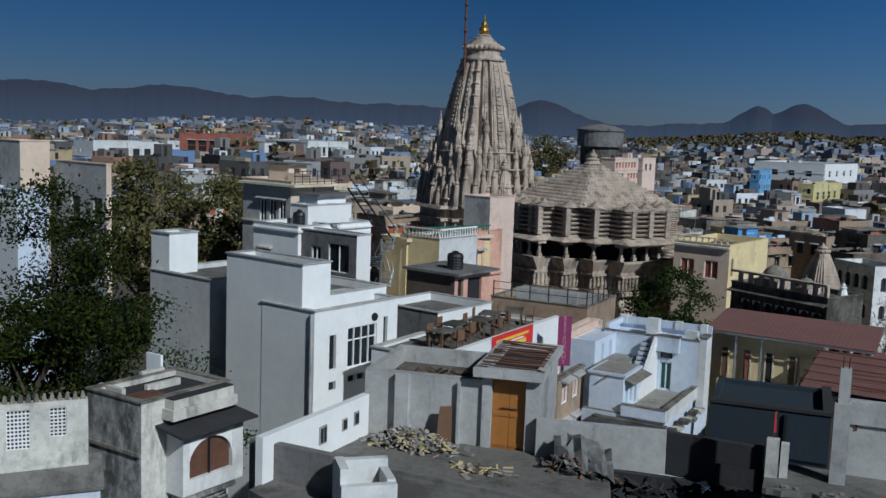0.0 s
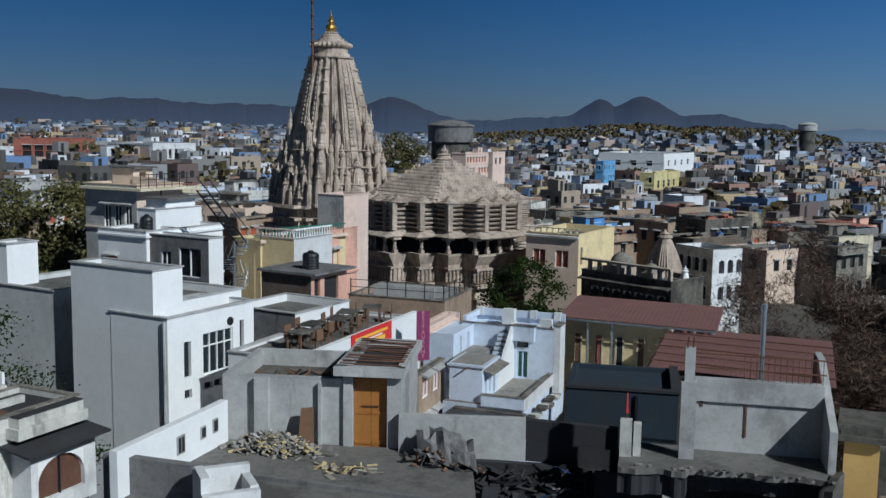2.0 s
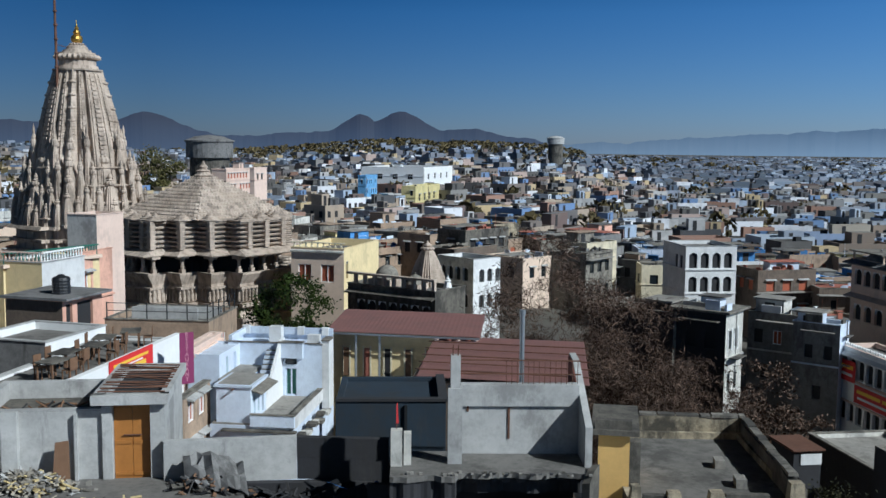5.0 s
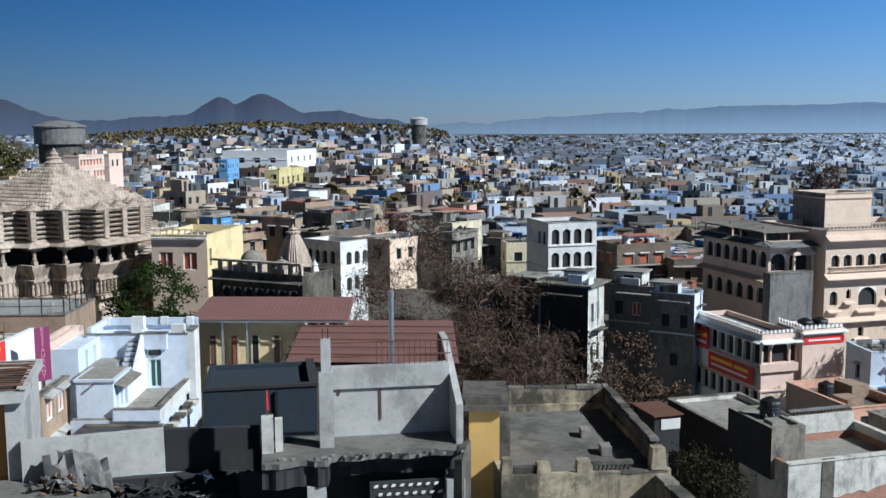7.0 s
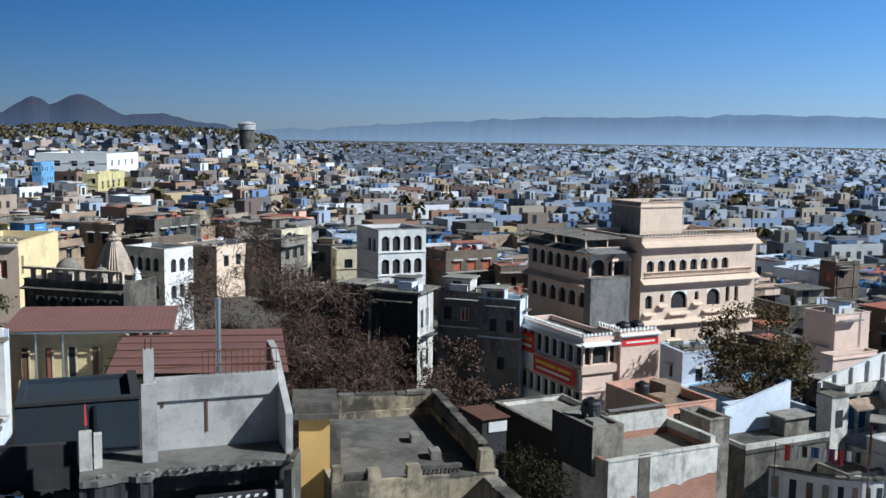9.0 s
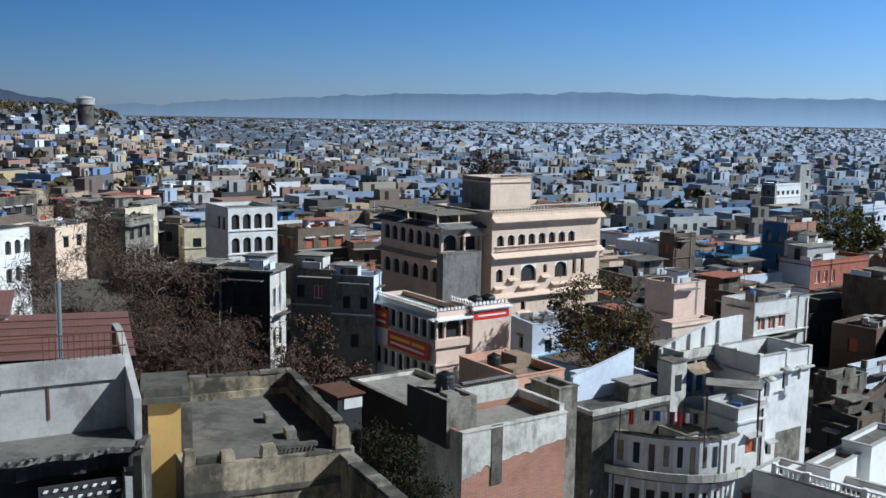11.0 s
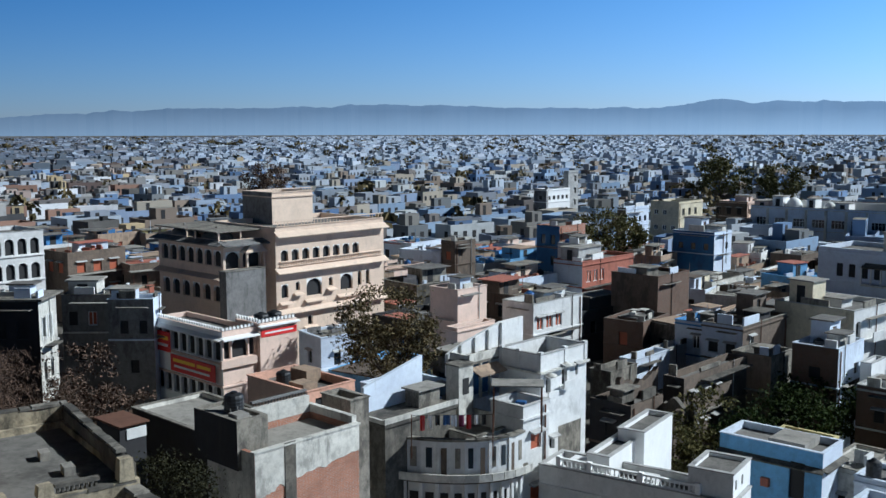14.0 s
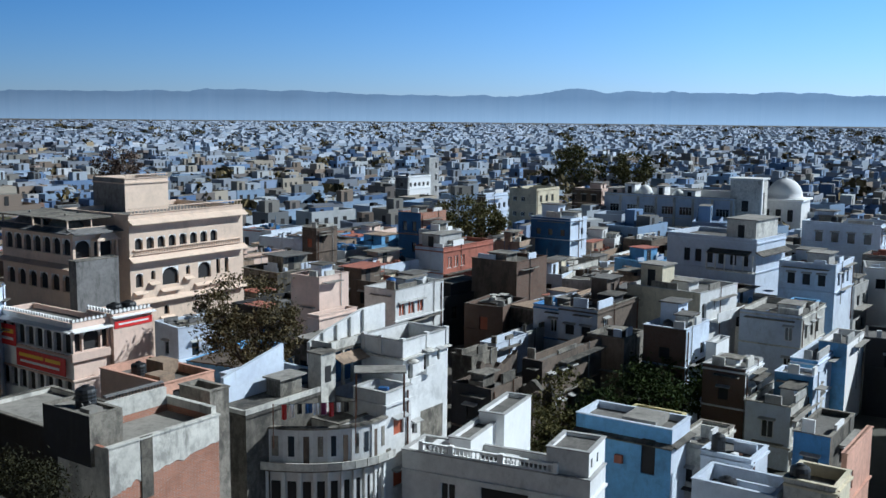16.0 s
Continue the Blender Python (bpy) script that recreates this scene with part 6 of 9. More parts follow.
    add_prism(bm, [(0.13, 0.86), (0.19, 0.87), (0.19, 0.89), (0.13, 0.88)], 19.25, 19.75, [(0.14, 0.86), (0.16, 0.87), (0.16, 0.88), (0.14, 0.88)])
    part("flag", bm, "red", u)
    # storey below: piers, a sheet painted black for the room's shade, pierced screen
    boxes("pier", "lightgrey", u, [(1.05, 0.05, 10, 1.5, 0.4, 17.547), (4.4, 0.02, 10, 4.85, 0.4, 17.547)])
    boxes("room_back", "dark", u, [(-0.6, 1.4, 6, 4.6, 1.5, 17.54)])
    # black screen colour stands in for dark gaps between the blocks
    bm = bmesh.new()
    add_box(bm, 2.55, 0.25, 10, 4.35, 0.33, 17.5)
    part("screen", bm, "soot", u)
    for j in range(9):
        for i in range(8):
            b = bmesh.new()
            x, z = 2.68 + i * 0.21 + (0.1 if j % 2 else 0), 15.72 + j * 0.21
            add_prism(b, [(x - 0.045, 0.21), (x + 0.045, 0.21), (x + 0.045, 0.247), (x - 0.045, 0.247)], z - 0.03, z + 0.03, [(x - 0.01, 0.21), (x + 0.08, 0.21), (x + 0.08, 0.247), (x - 0.01, 0.247)])
            part("screen_block", b, "white", u)
    # steel chimney pipe
    p = thing("flue_pipe", "grey steel flue pipe on a low roof", "pipe", pose(15.2, 30.0, 0))
    bm = bmesh.new()
    add_lathe(bm, [(0.085, 16.5), (0.085, 20.3), (0.11, 20.3), (0.11, 20.46), (0.07, 20.46)], 12)
    part("tube", bm, "steel", p)
    # yellow strip house
    y = frame_thing("yellow_strip_house", "narrow yellow house front beside an old terrace", "house", 14.05, 23.0, -32)
    HOUSES.append((14.6, 23.5, 1.5))
    boxes("front", "brightyellow", y, [(0, 0, 6, 0.85, 2.5, 18.2)])
    boxes("ledge", "old", y, [(-0.2, -0.2, 18.203, 1.1, 2.6, 18.35), (-0.1, -0.1, 18.353, 0.9, 0.1, 18.6), (0.86, 0.0, 14.9, 1.15, 0.4, 18.0)])
    # walled roof terrace of the old house: coursed stone walls, piers and a pierced rail
    stone_wall("terrace_wall", "weathered lime stone wall, black and yellow with lichen", 17.45, 27.65, 21.25, 25.65, 15.5, 17.30, 0.32, 1)
    stone_wall("terrace_wall", "dark weathered stone parapet of a terrace", 18.45, 19.75, 21.3, 25.62, 14.0, 17.27, 0.24, 2)
    stone_wall("terrace_wall", "weathered stone wall dropping below the terrace", 16.6, 15.0, 18.4, 19.7, 10.0, 16.6, 0.4, 3)
    stone_wall("terrace_wall", "weathered lime stone front wall with stumps of piers", 14.15, 21.5, 18.3, 19.55, 13.0, 16.75, 0.35, 4)
    w = thing("terrace_rail", "crumbling pierced rail between worn piers", "balustrade", pose(14.15, 21.5, 0, 0, 0, math.degrees(math.atan2(-1.95, 4.15))))
    for x, h, q in ((0.0, 0.4, 0.3), (0.95, 0.26, 0.4), (2.05, 0.3, 0.42), (4.1, 0.6, 0.42)):
        b = bmesh.new()
        add_prism(b, [(x, -0.03), (x + q, -0.02), (x + q, 0.36), (x, 0.37)], 16.753, 16.75 + h, [(x + 0.04, 0.0), (x + q - 0.03, 0.02), (x + q - 0.05, 0.33), (x + 0.03, 0.3)])
        part("pier", b, "lichen", w)
    for k in range(9):
        b = bmesh.new()
        x = 2.55 + k * 0.12
        add_box(b, x, 0.1, 16.753, x + 0.06, 0.22, 16.9)
        part("baluster", b, "old", w)
    boxes("rail", "old", w, [(2.5, 0.06, 16.903, 3.62, 0.26, 17.0), (0.35, 0.06, 16.753, 0.93, 0.26, 16.92)])
    for x, yy, sx, sy in ((18.1, 22.0, 0.5, 0.3), (18.6, 23.6, 0.45, 0.28)):
        b = thing("loose_slab", "pale loose stone slab on the old terrace", "slab", pose(x, yy, 16.735, 0, 0, 62), "loose slabs")
        boxes("slab", "paleslab", b, [(-sx / 2, -sy / 2, -0.2, sx / 2, sy / 2, 0.05)])


unfinished()


# ---------------------------------------------------------------- pavilion under red metal sheets
def corrugated(bm, p, u, v, nu, amp=0.006, thick=0.02):
    """A corrugated sheet from the corner p, along u with its waves across it, and v."""
    p, u, v = Vector(p), Vector(u), Vector(v)
    for off in (0.0, -thick):
        prev = None
        for i in range(nu * 2 + 1):
            a = p + u * (i / (nu * 2)) + Vector((0, 0, off + (amp if i % 2 else 0)))
            cur = (bm.verts.new(a), bm.verts.new(a + v))
            if prev:
                bm.faces.new((prev[0], cur[0], cur[1], prev[1]))
            prev = cur


def pavilion():
    t = thing("pavilion", "yellow columned pavilion under red corrugated sheets", "pavilion", pose(0, 0, 0))
    HOUSES.append((18.5, 46, 6.5))
    bm = bmesh.new()
    corrugated(bm, (13.65, 49.6, 16.35), (7.0, -4.1, -0.05), (2.6, 5.0, 0.25), 34)
    part("upper_roof", bm, "redroof", t)
    # the lower roof: rows of sheets, each lapping over the next
    for k in range(6):
        bm = bmesh.new()
        f = k / 6
        corrugated(bm, (15.5 + 3.6 * f, 41.1 + 6.7 * f, 15.68 + 0.42 * f + 0.02 * (k % 2)), (6.3, -4.6, 0.1), (3.6 / 5.6, 6.7 / 5.6, 0.02), 40)
        part("lower_roof_sheet", bm, "redroof", t)
    for k in range(5):
        bm = bmesh.new()
        f = (k + 0.6) / 6
        add_rod(bm, (15.4 + 3.6 * f, 41.2 + 6.7 * f, 15.80 + 0.42 * f), (21.9 + 3.6 * f, 36.4 + 6.7 * f, 15.90 + 0.42 * f), 0.03, 0.03, 5)
        part("roof_batten", bm, "rusty", t)
    bm = bmesh.new()
    add_rod(bm, (13.6, 49.55, 16.27), (20.6, 45.45, 16.22), 0.06, 0.06, 5)
    part("eave_pipe", bm, "steel", t)
    bm = bmesh.new()
    add_prism(bm, [(14.15, 50.1), (19.85, 46.7), (22.2, 51.2), (16.6, 54.6)], 8, 16.1)
    part("inner_wall", bm, "butter", t)
    for i, (f, mat) in enumerate(((0.02, "steel"), (0.2, "steel"), (0.36, "steel"), (0.74, "palepink"), (0.82, "rust"), (0.88, "palepink"), (0.95, "rust"), (1.0, "palepink"))):
        bm = bmesh.new()
        x, y, q = 13.75 + 6.75 * f, 49.75 - 4.0 * f, 0.05 if mat == "steel" else 0.11
        add_box(bm, x - q, y - q, 10, x + q, y + q, 16.25)
        part("column", bm, mat, t)
    for i in range(5):
        x, y = 14.55 + 0.95 * i, 49.83 - 0.567 * i
        ob = thing("doorway", "dark wooden doorway in a yellow wall", "door", pose(x, y, 13.9, 0, 0, -30.8))
        boxes("leaf", ("wood", "rust", "dark")[i % 3], ob, [(0.16, -0.03, 0, 0.46, -0.004, 1.5)])
        boxes("surround", "cream", ob, [(0.08, -0.06, 0, 0.157, -0.004, 1.6), (0.463, -0.06, 0, 0.54, -0.004, 1.6)])
    bm = bmesh.new()
    add_prism(bm, [(15.4, 41.3), (21.6, 36.8), (25.2, 43.3), (19.0, 47.8)], 6, 15.6)
    part("lower_house", bm, "brownwall", t)


pavilion()


# ---------------------------------------------------------------- banner wall, signs
def banner(name, label, x0, y0, x1, y1, z0, z1, mat, bars, tilt=0.0, depth=0.03):
    """A flat sign between two points; bars: (along, height, length, thickness, material) as shares of it."""
    ln = math.hypot(x1 - x0, y1 - y0)
    ob = thing(name, label, "sign", pose(x0, y0, z0, 0, -tilt, math.degrees(math.atan2(y1 - y0, x1 - x0))))
    h = z1 - z0
    bm = bmesh.new()
    add_box(bm, 0, -depth, 0, ln, 0, h)
    part("panel", bm, mat, ob)
    for a, b, l, t, mt in bars:
        bm = bmesh.new()
        add_box(bm, a * ln, -depth - 0.012, b * h, (a + l) * ln, -depth - 0.003, (b + t) * h)
        part("lettering_bar", bm, mt, ob)
    return ob


wall_run("white_wall", "long white sloping roof parapet carrying a banner", 0.63, 35.3, 5.5, 43.3, 12.0, 17.9, 0.25, "clean")
banner("banner", "red banner with yellow and white lettering on a white wall", 2.2, 37.83, 4.05, 40.88, 17.2, 17.98, "redcloth", [(0.08, 0.62, 0.8, 0.14, "yellowink"), (0.1, 0.2, 0.72, 0.22, "yellowink"), (0.15, 0.47, 0.6, 0.08, "whiteink")])
sign = banner("hanging_sign", "tall maroon hanging sign lettered RESTAURANT", 5.05, 40.3, 5.62, 40.45, 16.35, 18.45, "purple", [])
for i, ch in enumerate("RESTAURANT"):
    cu = bpy.data.curves.new("letter", "FONT")
    cu.body, cu.size, cu.align_x, cu.extrude = ch, 0.23, "CENTER", 0.004
    tmp = new("letter_curve", cu)
    bpy.context.view_layer.update()
    me = bpy.data.meshes.new_from_object(tmp.evaluated_get(bpy.context.evaluated_depsgraph_get()))
    bpy.data.objects.remove(tmp)
    me.materials.append(M["letterink"])
    o = new("letter", me)
    o.parent, o.matrix_basis = sign, pose(0.29, -0.04, 1.95 - i * 0.205, 90, 0, 0)

# tables, benches and pots on the roof behind the banner
for k in range(5):
    p = roof_house.matrix_basis @ Vector((2.0 + 1.5 * k, 1.6 + 0.4 * (k % 2), 0))
    tb = thing("cafe_table", "dark wooden cafe table on a roof", "table", pose(p.x, p.y, SIZE[roof_house.name][2] - 0.1, 0, 0, 50 + 8 * k), "roof tables")
    boxes("tabletop", "old", tb, [(-0.55, -0.4, 0.7, 0.55, 0.4, 0.75)])
    boxes("leg", "wood", tb, [(x, y, 0, x + 0.06, y + 0.06, 0.697) for x in (-0.5, 0.44) for y in (-0.35, 0.29)])
    for e in (-0.75, 0.6):
        q = tb.matrix_basis @ Vector((0, e, 0))
        ch = thing("cafe_chair", "brown wooden cafe chair on a roof", "chair", pose(q.x, q.y, tb.location.z, 0, 0, 50 + 8 * k + (0 if e < 0 else 180)), "roof chairs")
        boxes("seat", "wood", ch, [(-0.2, -0.1, 0.42, 0.2, 0.25, 0.46)])
        boxes("backrest", "wood", ch, [(-0.2, -0.14, 0.463, 0.2, -0.1, 0.9)])
        boxes("leg", "wood", ch, [(x, y, 0, x + 0.04, y + 0.04, 0.417) for x in (-0.2, 0.16) for y in (-0.1, 0.21)])
# ---------------------------------------------------------------- pale blue washed houses round a roof terrace
def blue_group():
    m = pose(9.83, 41.07, 0, 0, 0, -29.2)

    def put(name, label, category="house", dx=0.0, dy=0.0):
        return thing(name, label, category, m @ pose(dx, dy, 0))
    HOUSES.append((10.5, 46.5, 5.5))
    # lower house with its walled terrace
    b = put("blue_house", "pale blue washed house with a walled roof terrace")
    boxes("body", "bluewhite", b, [(-3.7, 0, 6, -0.1, 6, 13.878)])
    boxes("terrace_floor", "paleslab", b, [(-3.6, 0.045, 13.881, -0.1, 5.992, 13.966)])
    boxes("front_parapet", "bluewhite", b, [(-1.87, -0.105, 13.881, 0.1, 0.038, 14.388)])
    boxes("coping", "paleold", b, [(-1.87, -0.135, 14.391, 0.13, 0.068, 14.432), (-0.13, 0.07, 14.391, 0.13, 4.9, 14.432)])
    bm = bmesh.new()
    ragged_wall(bm, 4.94, 0.2, 13.8, 14.42, random.Random(17), 0.3, 0.1)
    part("side_parapet", bm, "white", b).matrix_basis = pose(0.1, 0.04, 0, 0, 0, 90)
    boxes("drip_ledge", "old", b, [(-3.1, -0.315, 13.667, 0.2, -0.002, 13.746)])
    for k in range(9):
        boxes("broken_ledge", ("old", "oldwhite", "paleold")[k % 3], b, [(0.103, 0.08 + 0.58 * k, 13.4 - 0.09 * (k % 3), 0.45 + 0.12 * (k % 2), 0.6 + 0.58 * k, 13.55 - 0.09 * (k % 3))])
    # room with tall windows on the terrace
    r = put("window_room", "pale blue washed room with tall narrow windows under a sunshade", "room", 0.32)
    bm = bmesh.new()
    wall_with_holes(bm, 2.25, 13.97, 15.524, [(0.41, 14.215, 0.26, 0.875), (0.97, 14.215, 0.26, 0.875), (1.57, 14.04, 0.34, 1.05)], lambda q, i, z: (-2.2 - i, 0.09 + q, z), 0.22)
    for q in ([(-3.75, 0.09, 6), (-2.2, 0.09, 6), (-2.2, 0.09, 15.524), (-3.75, 0.09, 15.524)], [(-3.75, 0.09, 6), (-3.75, 2.34, 6), (-3.75, 2.34, 15.524), (-3.75, 0.09, 15.524)], [(-3.75, 2.34, 13.83), (-2.2, 2.34, 13.83), (-2.2, 2.34, 15.524), (-3.75, 2.34, 15.524)]):
        add_quad(bm, q)
    part("masonry", bm, "bluewhite", r)
    boxes("window", "mint", r, [(-2.4, 0.503, 14.215, -2.36, 0.758, 15.09), (-2.4, 1.065, 14.215, -2.36, 1.32, 15.09)])
    boxes("door", "dark", r, [(-2.4, 1.665, 14.04, -2.36, 2.002, 15.09)])
    boxes("roof_slab", "bluewhite", r, [(-3.85, 0.015, 15.526, -2.1, 2.4, 15.622)])
    boxes("roof_top", "paleslab", r, [(-3.7, 0.225, 15.624, -2.25, 2.325, 15.65)])
    boxes("drain_spout", "rusty", r, [(-3, -0.188, 15.44, -2.92, 0.075, 15.482)])
    bm = bmesh.new()
    q = [bm.verts.new(v) for v in ((-2.2, 0.188, 15.37), (-2.2, 2.625, 15.37), (-1.72, 2.625, 15.216), (-1.72, 0.188, 15.216), (-2.2, 0.188, 15.419), (-2.2, 2.625, 15.419), (-1.72, 2.625, 15.258), (-1.72, 0.188, 15.258))]
    for f in ((0, 3, 2, 1), (4, 5, 6, 7), (0, 1, 5, 4), (1, 2, 6, 5), (2, 3, 7, 6), (3, 0, 4, 7)):
        bm.faces.new([q[i] for i in f])
    part("sunshade", bm, "paleold", r)
    # stairs up beside the door
    st = put("roof_stairs", "blue washed masonry steps climbing to a roof", "staircase", 0.72, -0.6)
    for i in range(12):
        boxes("step", "bluewhite", st, [(-3.35, 2.92 + 0.218 * i, 13.97, -2.75, 3.14 + 0.218 * i, 14.16 + 0.185 * i)])
        boxes("tread", "old", st, [(-3.33, 2.92 + 0.218 * i, 14.163 + 0.185 * i, -2.77, 3.12 + 0.218 * i, 14.18 + 0.185 * i)])
    bm = bmesh.new()
    q = [bm.verts.new((x, y, z)) for x in (-2.74, -2.6) for y, z in ((2.78, 13.97), (5.98, 13.97), (5.98, 16.74), (5.47, 16.69), (2.78, 14.32))]
    for f in ((0, 1, 2, 3, 4), (9, 8, 7, 6, 5), (0, 5, 6, 1), (1, 6, 7, 2), (2, 7, 8, 3), (3, 8, 9, 4), (4, 9, 5, 0)):
        bm.faces.new([q[i] for i in f])
    bmesh.ops.recalc_face_normals(bm, faces=bm.faces)
    part("stair_wall", bm, "clean", st)
    # rear house with the green door
    h = put("door_room_house", "pale blue washed rear house with a green door and notched parapet", "house", 0.0, -1.0)
    bm = bmesh.new()
    wall_with_holes(bm, 4.65, 13.8, 16.518, [(2.84, 13.97, 0.58, 1.36), (2.84, 15.5, 0.58, 0.29)], lambda q, i, z: (-4.6 + q, 6.0 + i, z), 0.25)
    for q in ([(-4.6, 6, 6), (-4.6, 8.4, 6), (-4.6, 8.4, 16.518), (-4.6, 6, 16.518)], [(0.05, 6, 6), (0.05, 8.4, 6), (0.05, 8.4, 16.518), (0.05, 6, 16.518)], [(-4.6, 8.4, 6), (0.05, 8.4, 6), (0.05, 8.4, 16.518), (-4.6, 8.4, 16.518)],
              [(-4.6, 6, 16.254), (0.05, 6, 16.254), (0.05, 8.4, 16.254), (-4.6, 8.4, 16.254)]):
        add_quad(bm, q)
    bmesh.ops.recalc_face_normals(bm, faces=bm.faces)
    part("masonry", bm, "bluewhite", h)
    d = new("door", opening_mesh("green", 0.58, 1.36))
    d.parent, d.matrix_basis = h, pose(-1.76, 6.0, 13.97)
    f = new("frame", frame_mesh("green", 0.58, 1.36))
    f.parent = d
    boxes("fanlight", "glass", h, [(-1.76, 6.09, 15.506, -1.18, 6.113, 15.788)])
    boxes("door_canopy", "bluewhite", h, [(-1.98, 5.715, 15.858, -0.83, 5.998, 16.606)])
    boxes("canopy_coping", "paleold", h, [(-2.02, 5.685, 16.609, -0.78, 6.038, 16.659)])
    boxes("front_coping", "paleold", h, [(-4.65, 5.963, 16.521, -2.05, 6.113, 16.562), (-0.78, 5.963, 16.521, 0.1, 6.113, 16.562)])
    boxes("rear_parapet", "bluewhite", h, [(-4.6, 8.25, 16.521, 0.05, 8.4, 16.87), (-4.6, 6.15, 16.521, -4.42, 8.25, 16.8)])
    for x in (-4.55, -3.0, -1.75, -0.5):
        boxes("notch_post", "white", h, [(x, 8.18, 16.522, x + 0.34, 8.44, 16.92)])
    boxes("roof_box", "white", h, [(-2.9, 7.2, 16.257, -2.3, 7.65, 17.09), (-0.9, 6.9, 16.257, -0.3, 7.275, 16.782)])
    e = put("end_pier", "white end pier of a terrace wall", "wall", 0.0, -1.0)
    boxes("masonry", "white", e, [(0.06, 6.0, 13.4, 0.4, 6.9, 16.69)])
    boxes("cap", "paleold", e, [(0.02, 5.96, 16.693, 0.44, 6.94, 16.75)])
    # side room with shuttered windows
    k = put("side_room", "pale blue washed side room with shuttered windows", "room", 0.9, -0.5)
    bm = bmesh.new()
    wall_with_holes(bm, 3.15, 13.8, 16.474, [(0.9, 15.2, 0.3, 1.0), (1.95, 15.2, 0.38, 1.0)], lambda q, i, z: (-4.9 - i, 2.625 + q, z), 0.2)
    for q in ([(-6.4, 2.625, 6), (-4.9, 2.625, 6), (-4.9, 2.625, 16.474), (-6.4, 2.625, 16.474)], [(-6.4, 2.625, 6), (-6.4, 5.775, 6), (-6.4, 5.775, 16.474), (-6.4, 2.625, 16.474)], [(-6.4, 5.775, 6), (-4.9, 5.775, 6), (-4.9, 5.775, 16.474), (-6.4, 5.775, 16.474)], [(-6.4, 2.625, 16.386), (-4.9, 2.625, 16.386), (-4.9, 5.775, 16.386), (-6.4, 5.775, 16.386)]):
        add_quad(bm, q)
    part("masonry", bm, "bluewhite", k)
    boxes("window", "mint", k, [(-5.08, 3.525, 15.198, -5.04, 3.825, 16.21)])
    boxes("shutter", "bluewhite", k, [(-5.08, 4.575, 15.198, -5.04, 4.95, 16.21)])
    boxes("low_roof", "paleslab", k, [(-4.897, 2.4, 15.286, -3.78, 5.775, 15.418)])
    boxes("low_wall", "bluewhite", k, [(-4.897, 2.4, 6, -3.8, 5.775, 15.283)])


blue_group()

# ---------------------------------------------------------------- the cream hotel
w, d, z1 = SIZE[hotel.name]
railing(hotel, "R", 0.1, w - 0.1, -0.003, 0.55, "ivory", 0.4)
eave(hotel, "R", -0.15, w + 0.15, 0.5, 0.7, 0.45, "ivory", 0.08)
eave(hotel, "R", -0.15, w + 0.15, 3.95, 0.7, 0.42, "ivory", 0.08)
eave(hotel, "R", -0.15, w + 0.15, 7.9, 0.6, 0.36, "ivory", 0.08)
railing(hotel, "R", 0.4, w - 0.4, 3.75, 0.5, "ivory", 0.3, -0.1)
for s0, s1, dz in ((0.3, 1.7, 7.15), (3.3, 5.8, 7.25), (7.4, 9.9, 7.25), (9.9, 12.0, 7.15), (2.0, 3.1, 6.45), (6.1, 7.2, 6.45), (3.2, 4.8, 9.85)):
    if s1 < w:
        eave(hotel, "R", s0, s1, dz, 0.45, 0.2, "ivory", 0.06)
w, d, z1 = SIZE[hotel_wing.name]
eave(hotel_wing, "R", -0.6, w, 0.1, 1.2, 0.35, "grey", 0.1)
eave(hotel_wing, "L", -0.6, d, 0.1, 1.0, 0.3, "grey", 0.1)
eave(hotel_wing, "L", -0.3, d, 3.3, 0.8, 0.3, "ivory", 0.1)
eave(hotel_wing, "R", -0.3, w, 3.2, 0.8, 0.4, "ivory", 0.1)
railing(hotel_wing, "R", 0.2, w, 3.05, 0.45, "ivory", 0.3, -0.1)
bm = bmesh.new()
add_box(bm, 2.1, -0.7, z1 - 3.0, 4.2, 0.0, z1 - 2.75)
add_box(bm, 2.1, -0.7, z1 - 2.75, 2.3, -0.5, z1 - 1.2)
add_box(bm, 4.0, -0.7, z1 - 2.75, 4.2, -0.5, z1 - 1.2)
add_box(bm, 1.9, -0.9, z1 - 1.2, 4.4, 0.0, z1 - 1.05)
add_prism(bm, [(2.0, -0.8), (4.3, -0.8), (4.3, -0.02), (2.0, -0.02)], z1 - 1.05, z1 - 0.5, [(2.6, -0.6), (3.7, -0.6), (3.7, -0.1), (2.6, -0.1)])
part("oriel", bm, "ivory", hotel_wing)
dome(hotel_wing, 1.7, 3.4, z1 - 0.35, 1.6, "paleold", 1.0)
dome(hotel_wing, 1.4, 8.5, z1 - 0.2, 1.4, "grey", 0.9)
for y0, y1 in ((0.2, 4.6), (5.4, 10.8)):
    boxes("roof_canopy", "paleold", hotel_wing, [(-0.5, y0, z1 + 0.75, 5.0, y1, z1 + 0.87)])
    boxes("canopy_post", "ivory", hotel_wing, [(x, y, z1 - 0.38, x + 0.14, y + 0.14, z1 + 0.747) for x in (-0.2, 2.2, 4.6) for y in (y0 + 0.2, y1 - 0.4)])
boxes("stair_room", "ivory", hotel_wing, [(3.4, 6.2, z1 - 0.38, 5.6, 9.6, z1 + 0.74)])
w, d, z1 = SIZE[hotel_tower.name]
railing(hotel_tower, "R", 0.0, w, -0.003, 0.4, "ivory", 0.35)
eave(hotel_tower, "R", -0.2, w + 0.2, 3.9, 0.4, 0.15, "ivory")

# ---------------------------------------------------------------- the house with the red banners
w, d, z1 = SIZE[banner_hotel.name]
merlons(banner_hotel, "L", 0, d, 0.2, 0.25, "clean")
